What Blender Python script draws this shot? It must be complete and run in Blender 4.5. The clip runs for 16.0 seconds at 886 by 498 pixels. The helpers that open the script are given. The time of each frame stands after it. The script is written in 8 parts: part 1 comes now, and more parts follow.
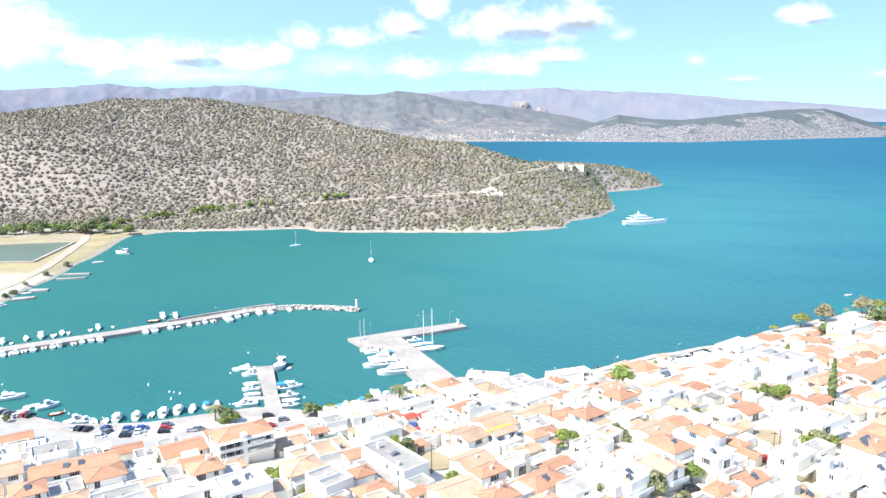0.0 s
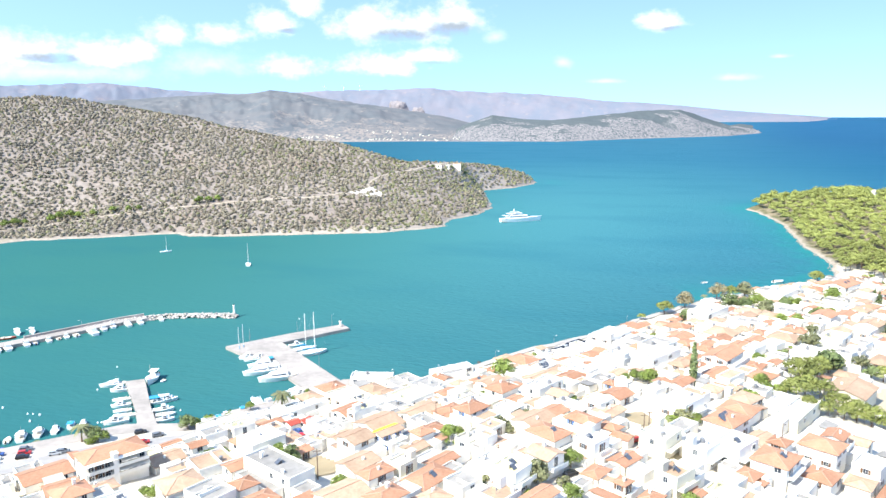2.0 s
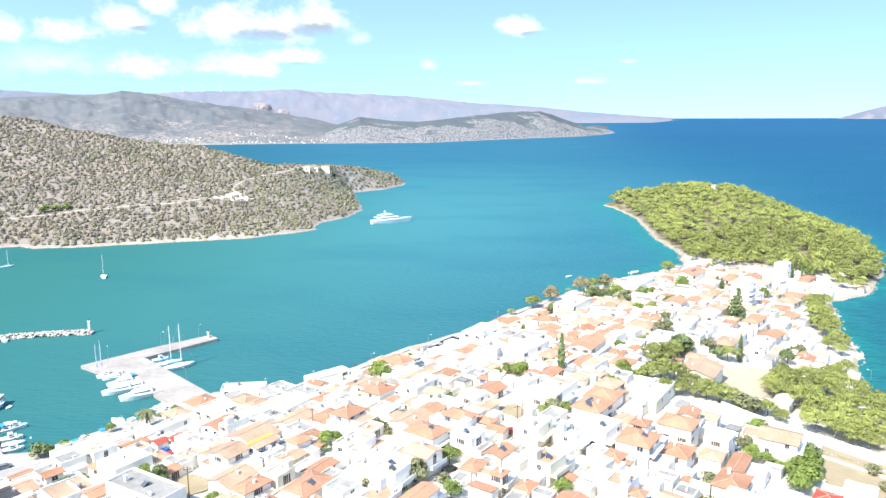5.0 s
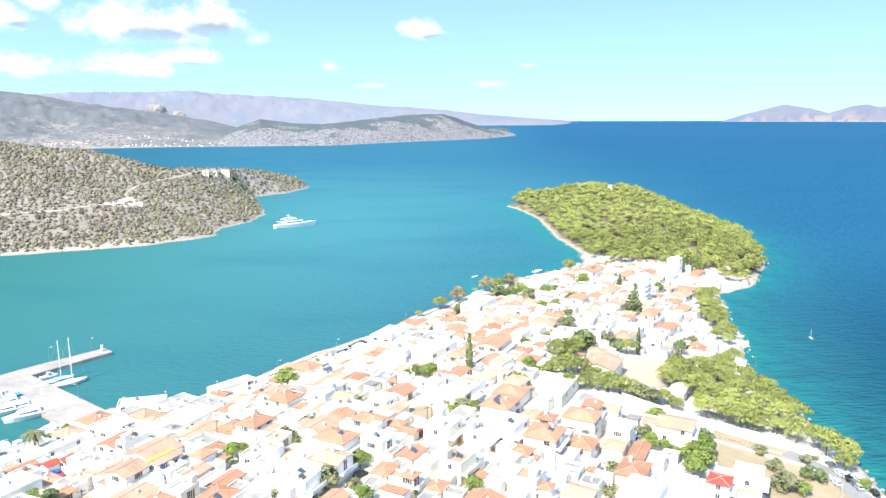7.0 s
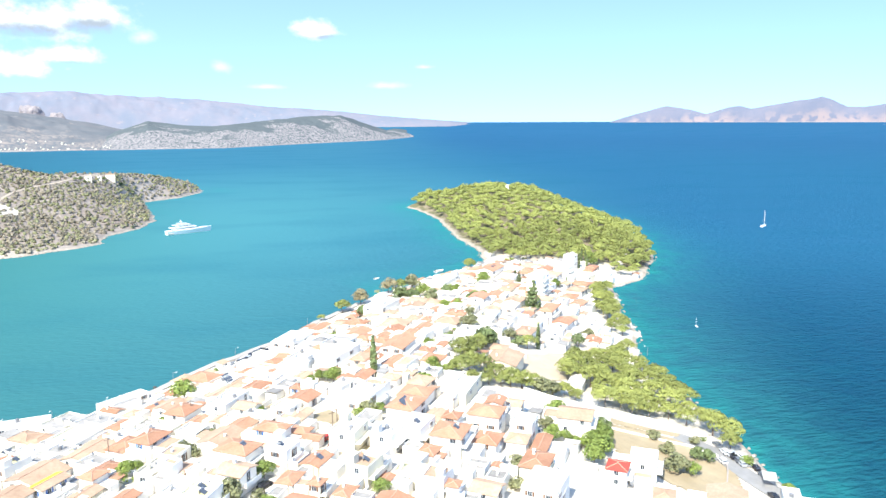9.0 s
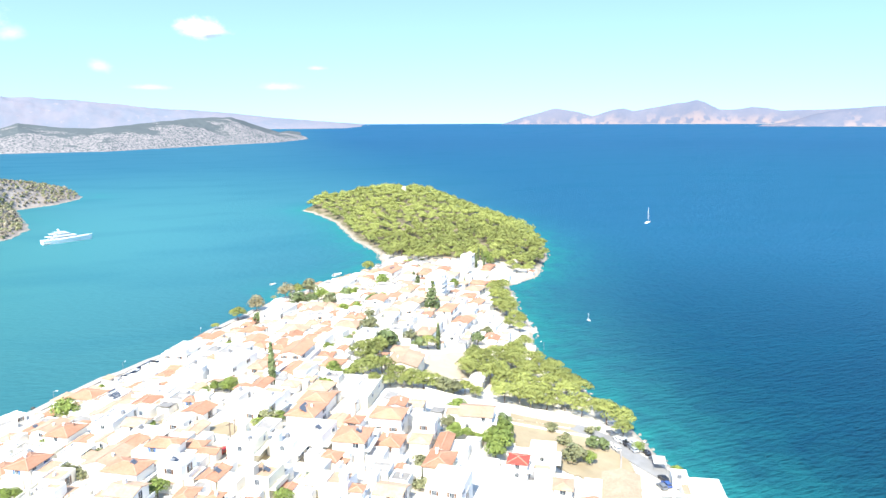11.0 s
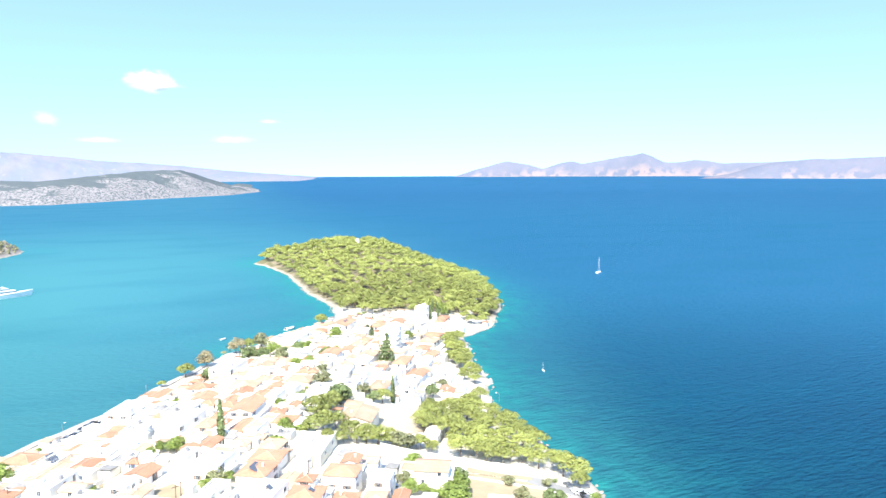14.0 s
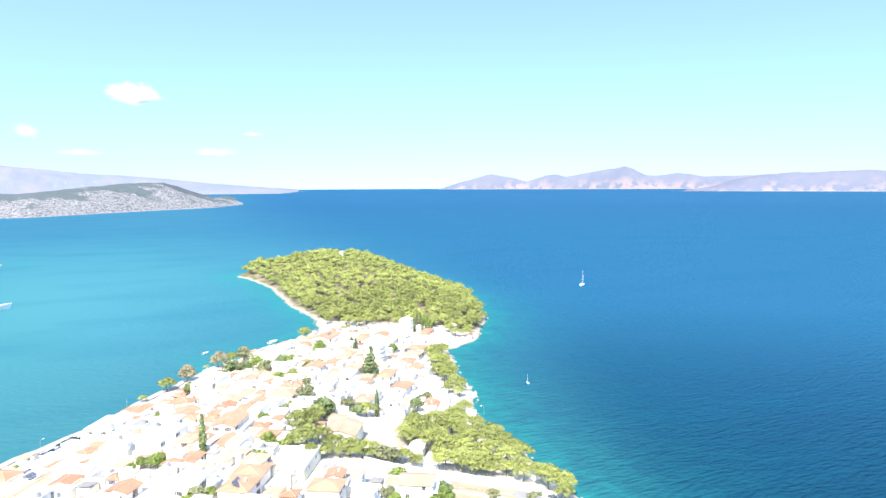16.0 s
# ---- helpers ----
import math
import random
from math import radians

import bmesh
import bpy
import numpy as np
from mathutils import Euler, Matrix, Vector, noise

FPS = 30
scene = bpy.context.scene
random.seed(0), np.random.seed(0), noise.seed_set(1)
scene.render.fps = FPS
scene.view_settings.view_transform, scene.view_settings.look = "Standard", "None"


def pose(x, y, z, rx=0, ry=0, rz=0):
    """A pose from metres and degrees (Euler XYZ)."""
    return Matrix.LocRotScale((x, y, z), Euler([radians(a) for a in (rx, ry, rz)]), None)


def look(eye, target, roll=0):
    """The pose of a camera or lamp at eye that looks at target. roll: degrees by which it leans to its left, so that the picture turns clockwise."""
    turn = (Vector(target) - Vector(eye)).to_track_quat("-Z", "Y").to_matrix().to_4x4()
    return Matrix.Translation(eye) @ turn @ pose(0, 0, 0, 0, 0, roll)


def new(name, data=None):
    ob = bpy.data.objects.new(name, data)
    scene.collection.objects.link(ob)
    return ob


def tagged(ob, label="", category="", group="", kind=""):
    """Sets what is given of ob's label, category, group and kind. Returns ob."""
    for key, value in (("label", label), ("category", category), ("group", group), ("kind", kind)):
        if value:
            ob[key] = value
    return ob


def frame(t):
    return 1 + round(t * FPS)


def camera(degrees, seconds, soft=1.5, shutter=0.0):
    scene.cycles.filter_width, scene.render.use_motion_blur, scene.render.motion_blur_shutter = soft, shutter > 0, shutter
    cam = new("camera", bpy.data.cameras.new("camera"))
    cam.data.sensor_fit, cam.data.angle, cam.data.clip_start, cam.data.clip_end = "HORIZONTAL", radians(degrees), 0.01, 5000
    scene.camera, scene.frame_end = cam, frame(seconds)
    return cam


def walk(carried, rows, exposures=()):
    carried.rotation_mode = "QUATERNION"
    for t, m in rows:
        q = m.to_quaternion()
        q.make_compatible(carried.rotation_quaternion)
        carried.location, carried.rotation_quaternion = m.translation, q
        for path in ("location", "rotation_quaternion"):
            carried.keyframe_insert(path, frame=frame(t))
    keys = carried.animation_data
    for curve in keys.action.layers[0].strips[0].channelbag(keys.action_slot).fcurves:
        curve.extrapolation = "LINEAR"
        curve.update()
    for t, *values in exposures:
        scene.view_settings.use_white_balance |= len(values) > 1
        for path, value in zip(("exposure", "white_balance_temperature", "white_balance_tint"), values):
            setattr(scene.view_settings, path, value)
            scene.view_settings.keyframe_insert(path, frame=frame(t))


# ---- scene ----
cam = camera(63.1, 16.0)

SUN_STRENGTH, SKY_STRENGTH, SKY_DUST = 3.45, 0.169, 0.2
SKY_LIFT = 0.345
CLOUD_LIT, CLOUD_GREY = (2.7, 2.75, 2.75, 1), (1.15, 1.3, 1.6, 1)
# sea colours; those for distant water have haze and sky sheen mixed in
DEEP, OPEN_SEA_HAZED, BAY, SHALLOW = (0.0024, 0.031, 0.066), (0.018, 0.092, 0.172), (0.032, 0.130, 0.122), (0.020, 0.19, 0.18)
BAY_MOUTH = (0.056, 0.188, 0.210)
FAR_SEA_HAZED = (0.021, 0.087, 0.172)
SEA_GLOSS, SEA_BUMP = 0.036, 0.95
EXPOSURES = [(0.0, 1.56, 6500, 4), (3.5, 1.56, 6500, 3), (7.0, 1.6, 6500, 3), (9.5, 1.65, 6500, 3), (12.4, 1.78, 6500, 4), (14.5, 1.84, 6480, 4), (16.0, 1.82, 6450, 5)]
# the drone hovers 100 m above the sea and only turns: seconds, pitch, lean, yaw
EYE = (0.0, 0.0, 100.0)
TURN = (
    (0.0, -10.56, -0.29, 0.00),
    (0.5, -10.57, -0.26, -2.28),
    (1.0, -10.58, -0.20, -5.00),
    (1.5, -10.58, -0.19, -7.09),
    (2.0, -10.59, -0.17, -9.61),
    (2.5, -10.57, -0.13, -12.03),
    (3.0, -10.59, -0.17, -13.94),
    (3.5, -10.58, -0.21, -15.43),
    (6.0, -10.41, -0.18, -23.47),
    (6.5, -10.36, -0.13, -25.47),
    (7.0, -10.33, -0.15, -27.46),
    (7.5, -10.30, -0.20, -29.47),
    (8.0, -10.28, -0.19, -31.46),
    (8.5, -10.27, -0.21, -33.46),
    (9.0, -10.25, -0.26, -35.41),
    (9.5, -10.21, -0.25, -37.37),
    (10.0, -10.18, -0.22, -39.35),
    (10.2, -10.17, -0.22, -40.14),
    (12.3, -10.12, -0.31, -47.27),
    (12.5, -10.12, -0.31, -47.30),
    (13.0, -9.73, -0.31, -47.30),
    (13.5, -7.91, -0.31, -47.32),
    (14.0, -6.06, -0.30, -47.33),
    (14.5, -5.05, -0.30, -47.33),
    (15.0, -5.05, -0.28, -47.38),
    (15.5, -5.05, -0.29, -47.71),
    (16.0, -5.07, -0.27, -48.59),
)
walk(cam, [(t, pose(*EYE, 90 + p, 0, w) @ pose(0, 0, 0, 0, 0, r)) for t, p, r, w in TURN],
     exposures=EXPOSURES)

# ---- daylight: sun high behind the left shoulder, fair-weather cumulus over the far hills ----
SUN_AZ, SUN_EL = radians(-122), radians(47)
SUN_DIR = Vector((math.sin(SUN_AZ) * math.cos(SUN_EL), math.cos(SUN_AZ) * math.cos(SUN_EL), math.sin(SUN_EL)))
sun = new("sun", bpy.data.lights.new("sun", "SUN"))
sun.data.energy, sun.data.angle, sun.data.color = SUN_STRENGTH, radians(0.53), (1.0, 0.95, 0.87)
sun.matrix_world = look(SUN_DIR * 1000, (0, 0, 0))

# clouds: bearing, height, half-width and half-height in degrees
CLOUDS = [
    (-30.0, 5.2, 5.2, 3.0), (-35, 6.4, 4.6, 3.0), (-25.0, 3.9, 4.6, 1.9), (-20.5, 4.2, 5.2, 1.8), (-14.5, 4.2, 5.4, 1.7),
    (-10.5, 5.6, 2.1, 1.4), (-6.8, 5.7, 2.5, 1.2), (-2.8, 6.6, 2.4, 1.4), (-0.8, 7.9, 1.8, 1.7),
    (3.8, 6.5, 4.0, 2.0), (7.4, 6.5, 4.4, 2.4), (10.6, 6.9, 3.0, 2.0), (4.4, 3.6, 4.8, 1.25), (8.4, 4.3, 3.0, 1.0),
    (-2.4, 3.4, 3.0, 1.3), (26.2, 6.4, 2.4, 1.0),
    (-40, 6, 6, 3), (-52, 5, 7, 3),
]
THIN = [(-8.0, 3.6, 5.0, 1.6), (31.0, 2.5, 2.2, 0.5), (22.0, 2.4, 2.0, 0.35), (34, 3.9, 1.2, 0.3), (13.7, 5.7, 1.3, 0.9), (18.8, 3.8, 1.2, 0.9), (-18.0, 2.9, 11.0, 1.3)]

world = bpy.data.worlds.new("sky")
scene.world = world
world.use_nodes = True
wt = world.node_tree
wt.nodes.clear()


def wn(kind, **sets):
    n = wt.nodes.new(kind)
    for k, v in sets.items():
        if k == "op":
            n.operation = v
        elif k == "clamp":
            n.use_clamp = v
    return n


def wm(op, a, b=None, c=None, clamp=False):
    n = wn("ShaderNodeMath", op=op, clamp=clamp)
    for i, v in enumerate((a, b, c)):
        if v is None:
            continue
        if isinstance(v, (int, float)):
            n.inputs[i].default_value = v
        else:
            wt.links.new(v, n.inputs[i])
    return n.outputs[0]


coord = wn("ShaderNodeTexCoord")
sep = wn("ShaderNodeSeparateXYZ")
wt.links.new(coord.outputs["Generated"], sep.inputs[0])
bearing = wm("MULTIPLY", wm("ARCTAN2", sep.outputs[0], sep.outputs[1]), 57.29578)
height = wm("MULTIPLY", wm("ARCSINE", sep.outputs[2]), 57.29578)
flat = wn("ShaderNodeCombineXYZ")
wt.links.new(bearing, flat.inputs[0])
wt.links.new(wm("MULTIPLY", height, 1.35), flat.inputs[1])


def wnoise(scale, detail, rough, shift=0.0):
    n = wn("ShaderNodeTexNoise")
    n.inputs["Scale"].default_value, n.inputs["Detail"].default_value, n.inputs["Roughness"].default_value = scale, detail, rough
    v = wn("ShaderNodeVectorMath")
    v.operation = "ADD"
    v.inputs[1].default_value = (shift, shift * 0.7, shift * 0.3)
    wt.links.new(flat.outputs[0], v.inputs[0])
    wt.links.new(v.outputs[0], n.inputs["Vector"])
    return n.outputs["Fac"]


puff = wm("SUBTRACT", wnoise(0.34, 7, 0.6), 0.5)
fine = wm("SUBTRACT", wnoise(1.6, 5, 0.6, 31), 0.5)
wisp = wm("SUBTRACT", wnoise(0.35, 7, 0.65, 77), 0.5)


def lobes(rows, rough):
    best, lift = None, None
    for a, e, wa, we in rows:
        dx = wm("DIVIDE", wm("SUBTRACT", bearing, a), wa)
        dy = wm("DIVIDE", wm("SUBTRACT", height, e), we)
        # flatter below than above
        low = wm("MULTIPLY", wm("MINIMUM", dy, 0.0), 0.45)
        dy2 = wm("ADD", dy, low)
        d = wm("SQRT", wm("ADD", wm("MULTIPLY", dx, dx), wm("MULTIPLY", dy2, dy2)))
        v = wm("SUBTRACT", 1.0, d)
        if best is None:
            best = v
        else:
            best = wm("SMOOTH_MAX", best, v, 0.15)
    return best


thick = wm("ADD", lobes(CLOUDS, 1), wm("ADD", wm("MULTIPLY", puff, 2.0), wm("MULTIPLY", fine, 0.55)))
mask = wn("ShaderNodeMapRange")
mask.interpolation_type = "SMOOTHSTEP"
mask.inputs["From Min"].default_value, mask.inputs["From Max"].default_value = 0.0, 0.85
wt.links.new(thick, mask.inputs["Value"])
thin = wn("ShaderNodeMapRange")
thin.interpolation_type = "SMOOTHSTEP"
thin.inputs["From Min"].default_value, thin.inputs["From Max"].default_value, thin.inputs["To Max"].default_value = 0.1, 1.1, 0.6
wt.links.new(wm("ADD", lobes(THIN, 1), wm("MULTIPLY", wisp, 1.6)), thin.inputs["Value"])
cover = wm("MAXIMUM", mask.outputs[0], thin.outputs[0])

# undersides away from the sun are greyer
UNDER = [(-17.8, 3.75, 2.6, 0.55), (10.4, 6.2, 2.8, 1.0), (6.4, 5.8, 3.4, 0.75), (-27.5, 3.2, 3.0, 0.5), (26.8, 6.0, 1.3, 0.3), (9.0, 3.75, 1.6, 0.3), (-1.6, 6.1, 1.6, 0.3)]
grey = wn("ShaderNodeMapRange")
grey.interpolation_type = "SMOOTHSTEP"
grey.inputs["From Min"].default_value, grey.inputs["From Max"].default_value = -0.05, 0.6
wt.links.new(wm("ADD", lobes(UNDER, 1), wm("ADD", wm("MULTIPLY", wisp, 1.2), wm("MULTIPLY", fine, 0.5))), grey.inputs["Value"])
cloud = wn("ShaderNodeMixRGB")
cloud.inputs[1].default_value, cloud.inputs[2].default_value = CLOUD_LIT, CLOUD_GREY
wt.links.new(grey.outputs[0], cloud.inputs[0])

sky = wn("ShaderNodeTexSky")
sky.sky_type, sky.sun_disc = "NISHITA", False
sky.sun_elevation, sky.sun_rotation = SUN_EL, SUN_AZ
sky.altitude, sky.air_density, sky.dust_density, sky.ozone_density = 100, 1.0, SKY_DUST, 1.0
# the pale band at the horizon is part of the clear sky, so look the sky up a little higher
lift = wn("ShaderNodeCombineXYZ")
wt.links.new(sep.outputs[0], lift.inputs[0])
wt.links.new(sep.outputs[1], lift.inputs[1])
wt.links.new(wm("MULTIPLY_ADD", wm("MAXIMUM", sep.outputs[2], 0.0), 1.4, SKY_LIFT), lift.inputs[2])
wt.links.new(lift.outputs[0], sky.inputs[0])
mixed = wn("ShaderNodeMixRGB")
wt.links.new(cover, mixed.inputs[0])
wt.links.new(sky.outputs[0], mixed.inputs[1])
wt.links.new(cloud.outputs[0], mixed.inputs[2])
back = wn("ShaderNodeBackground")
back.inputs["Strength"].default_value = SKY_STRENGTH
wt.links.new(mixed.outputs[0], back.inputs[0])
outw = wn("ShaderNodeOutputWorld")
wt.links.new(back.outputs[0], outw.inputs[0])

# ---- materials ----
def mat(name, c1, c2, scale=1.0, rough=0.85, bump=0.15, metal=0.0, coarse=0.08, island=0.0, vary=0.0, spec=0.3, ramp_at=(0.36, 0.64), stretch=None):
    """A surface with grain at one scale, stains at a coarser one, and a shade of its own for each object or island."""
    m = bpy.data.materials.new(name)
    m.use_nodes = True
    nt = m.node_tree
    b = nt.nodes["Principled BSDF"]
    geo = nt.nodes.new("ShaderNodeNewGeometry")
    src = geo.outputs["Position"]
    if stretch:
        mp = nt.nodes.new("ShaderNodeMapping")
        mp.inputs["Scale"].default_value = stretch
        nt.links.new(src, mp.inputs[0])
        src = mp.outputs[0]
    n1 = nt.nodes.new("ShaderNodeTexNoise")
    n1.inputs["Scale"].default_value, n1.inputs["Detail"].default_value, n1.inputs["Roughness"].default_value = scale, 5, 0.6
    n2 = nt.nodes.new("ShaderNodeTexNoise")
    n2.inputs["Scale"].default_value, n2.inputs["Detail"].default_value = coarse * scale, 3
    nt.links.new(src, n1.inputs["Vector"])
    nt.links.new(src, n2.inputs["Vector"])
    ramp = nt.nodes.new("ShaderNodeMapRange")
    ramp.inputs["From Min"].default_value, ramp.inputs["From Max"].default_value = ramp_at
    avg = nt.nodes.new("ShaderNodeMath")
    avg.operation = "MULTIPLY_ADD"
    avg.inputs[1].default_value = 0.5
    half = nt.nodes.new("ShaderNodeMath")
    half.operation = "MULTIPLY"
    half.inputs[1].default_value = 0.5
    nt.links.new(n2.outputs["Fac"], half.inputs[0])
    nt.links.new(n1.outputs["Fac"], avg.inputs[0])
    nt.links.new(half.outputs[0], avg.inputs[2])
    nt.links.new(avg.outputs[0], ramp.inputs["Value"])
    mix = nt.nodes.new("ShaderNodeMixRGB")
    mix.inputs[1].default_value, mix.inputs[2].default_value = (*c1, 1), (*c2, 1)
    nt.links.new(ramp.outputs[0], mix.inputs[0])
    col = mix.outputs[0]
    for amount, out in ((vary, "object"), (island, "island")):
        if amount:
            hsv = nt.nodes.new("ShaderNodeHueSaturation")
            rnd = nt.nodes.new("ShaderNodeObjectInfo").outputs["Random"] if out == "object" else geo.outputs["Random Per Island"]
            mr = nt.nodes.new("ShaderNodeMapRange")
            mr.inputs["To Min"].default_value, mr.inputs["To Max"].default_value = 1 - amount, 1 + amount
            nt.links.new(rnd, mr.inputs["Value"])
            nt.links.new(mr.outputs[0], hsv.inputs["Value"])
            nt.links.new(col, hsv.inputs["Color"])
            col = hsv.outputs[0]
    nt.links.new(col, b.inputs["Base Color"])
    b.inputs["Roughness"].default_value, b.inputs["Metallic"].default_value = rough, metal
    b.inputs["Specular IOR Level"].default_value = spec
    if bump:
        bp = nt.nodes.new("ShaderNodeBump")
        bp.inputs["Strength"].default_value, bp.inputs["Distance"].default_value = bump, 0.3 / max(scale, 0.05)
        nt.links.new(n1.outputs["Fac"], bp.inputs["Height"])
        nt.links.new(bp.outputs[0], b.inputs["Normal"])
    return m


M = {}
M["white"] = mat("white render", (0.88, 0.84, 0.77), (0.82, 0.775, 0.70), 0.9, 0.9, 0.05, vary=0.05)
M["cream"] = mat("cream render", (0.80, 0.74, 0.60), (0.72, 0.66, 0.52), 0.9, 0.9, 0.05, vary=0.06)
M["grey"] = mat("weathered concrete", (0.34, 0.315, 0.295), (0.215, 0.198, 0.185), 0.5, 0.95, 0.2, vary=0.1)
M["flatroof"] = mat("pale screed", (0.68, 0.63, 0.58), (0.40, 0.365, 0.335), 0.35, 0.95, 0.1, coarse=0.3, vary=0.22)
M["paleyellow"] = mat("pale yellow coating", (0.62, 0.56, 0.33), (0.52, 0.47, 0.28), 0.6, 0.9, 0.05)
M["terracotta"] = mat("terracotta tiles", (0.44, 0.235, 0.15), (0.33, 0.165, 0.10), 1.6, 0.9, 0.5, coarse=0.12, vary=0.16)
M["oldtile"] = mat("faded old tiles", (0.48, 0.34, 0.24), (0.36, 0.235, 0.16), 1.3, 0.95, 0.5, coarse=0.15, vary=0.14)
M["redtile"] = mat("red tiles", (0.426, 0.082, 0.057), (0.344, 0.066, 0.049), 1.6, 0.8, 0.3)
M["yellowsheet"] = mat("yellow roof sheet", (0.85, 0.68, 0.05), (0.75, 0.58, 0.05), 1.2, 0.7, 0.1)
M["mortar"] = mat("ridge mortar", (0.52, 0.34, 0.25), (0.40, 0.23, 0.155), 2.0, 0.95, 0.2)
M["glass"] = mat("dark window glass", (0.03, 0.04, 0.05), (0.05, 0.06, 0.08), 0.3, 0.15, 0.0, spec=0.5)
M["shutter"] = mat("brown shutter", (0.16, 0.09, 0.05), (0.11, 0.06, 0.04), 3.0, 0.7, 0.1)
M["blueshutter"] = mat("blue shutter", (0.04, 0.14, 0.42), (0.03, 0.10, 0.34), 3.0, 0.6, 0.1)
M["frame"] = mat("white window frame", (0.78, 0.77, 0.75), (0.70, 0.69, 0.67), 3.0, 0.6, 0.0)
M["metal"] = mat("dull metal", (0.36, 0.36, 0.37), (0.28, 0.28, 0.29), 4.0, 0.5, 0.05, metal=0.7)
M["solar"] = mat("solar absorber", (0.075, 0.085, 0.11), (0.095, 0.105, 0.13), 4.0, 0.25, 0.0, spec=0.5)
M["awning"] = mat("white canvas", (0.78, 0.75, 0.70), (0.70, 0.67, 0.62), 2.0, 0.9, 0.1)
M["redcloth"] = mat("red canvas", (0.55, 0.05, 0.06), (0.45, 0.04, 0.05), 2.0, 0.9, 0.1)
M["bluecloth"] = mat("blue canvas", (0.05, 0.30, 0.52), (0.04, 0.24, 0.44), 2.0, 0.9, 0.1)
M["concrete"] = mat("pier concrete", (0.41, 0.36, 0.33), (0.27, 0.24, 0.22), 0.35, 0.95, 0.15, coarse=0.2)
M["rock"] = mat("pale rock", (0.33, 0.29, 0.25), (0.22, 0.195, 0.17), 0.8, 0.95, 0.6, island=0.2, vary=0.15)
M["asphalt"] = mat("worn asphalt", (0.37, 0.345, 0.335), (0.30, 0.28, 0.27), 0.4, 0.95, 0.15, coarse=0.2)
M["hull"] = mat("white hull", (0.80, 0.80, 0.79), (0.74, 0.74, 0.73), 1.5, 0.35, 0.0, vary=0.05, spec=0.5)
M["bluehull"] = mat("blue hull", (0.04, 0.16, 0.38), (0.03, 0.12, 0.30), 1.5, 0.35, 0.0, spec=0.5)
M["redhull"] = mat("red oxide hull", (0.40, 0.09, 0.05), (0.30, 0.07, 0.04), 1.5, 0.5, 0.0)
M["deck"] = mat("boat deck", (0.62, 0.54, 0.44), (0.50, 0.42, 0.33), 2.5, 0.7, 0.1)
M["tinted"] = mat("tinted boat glass", (0.03, 0.035, 0.05), (0.05, 0.055, 0.07), 1.0, 0.12, 0.0, spec=0.5)
M["rubber"] = mat("black rubber", (0.02, 0.02, 0.02), (0.03, 0.03, 0.03), 5.0, 0.8, 0.0)
for nm, cc in (("white", (0.75, 0.75, 0.75)), ("black", (0.02, 0.02, 0.025)), ("grey", (0.16, 0.17, 0.19)), ("red", (0.45, 0.03, 0.03)), ("blue", (0.05, 0.10, 0.30)), ("silver", (0.45, 0.46, 0.48))):
    M["car_" + nm] = mat("car paint " + nm, cc, tuple(v * 0.9 for v in cc), 2.0, 0.25, 0.0, spec=0.5)
M["bark"] = mat("bark", (0.20, 0.14, 0.10), (0.12, 0.08, 0.06), 4.0, 0.95, 0.6)
M["pine"] = mat("pine needles", (0.306, 0.324, 0.094), (0.165, 0.182, 0.056), 0.35, 0.9, 0.0, island=0.13, vary=0.17)
M["broad"] = mat("broad leaves", (0.215, 0.265, 0.062), (0.13, 0.17, 0.042), 0.8, 0.8, 0.0, island=0.3, vary=0.2)
M["dark"] = mat("dark foliage", (0.165, 0.20, 0.082), (0.105, 0.135, 0.056), 0.8, 0.85, 0.0, island=0.3, vary=0.15)
M["olive"] = mat("grey-green foliage", (0.215, 0.215, 0.11), (0.14, 0.145, 0.075), 0.8, 0.9, 0.0, island=0.3, vary=0.15)
M["dry"] = mat("bronze foliage", (0.30, 0.25, 0.145), (0.20, 0.175, 0.10), 0.8, 0.9, 0.0, island=0.3)
M["scrub"] = mat("hill scrub", (0.275, 0.238, 0.178), (0.20, 0.175, 0.130), 0.05, 0.95, 0.0, coarse=0.4, island=0.35)
M["scrubgreen"] = mat("green hill scrub", (0.245, 0.238, 0.130), (0.178, 0.178, 0.098), 0.05, 0.95, 0.0, coarse=0.4, island=0.3)
M["crag"] = mat("pinkish white rock", (0.32, 0.28, 0.28), (0.25, 0.225, 0.235), 0.08, 1.0, 0.0, coarse=0.3, spec=0.0)
M["palerock"] = mat("bleached boulders", (0.48, 0.435, 0.40), (0.33, 0.30, 0.275), 0.8, 0.95, 0.5, island=0.15)

# ---- the lie of the land: shores, ridges and heights ----
QUAY = [(24.5, 261), (6, 262), (-6, 253), (-17, 246), (-31, 240), (-45, 231), (-65, 234), (-84, 227), (-97, 222), (-108, 221), (-123, 221), (-137, 227),
        (-153, 235), (-200, 255), (-262, 290), (-262, 340), (-240, 378), (-244, 420)]
SHORE_WEST = [(-245, 447), (-252, 490), (-254, 546), (-262, 579), (-265, 604), (-239, 624), (-191, 629), (-153, 634), (-123, 639), (-111, 623), (-80, 616),
              (-12, 614), (47, 612), (87, 623), (109, 638), (120, 676), (154, 705), (181, 756), (199, 859), (212, 935), (261, 961), (301, 1005), (317, 1038)]
SHORE_BACK = [(290, 1080), (200, 1090), (100, 1110), (0, 1160), (-300, 1420), (-700, 1600), (-1150, 1400), (-1180, 700), (-900, 100), (-700, -420),
              (-300, -450), (0, -330), (110, -150), (150, -50)]
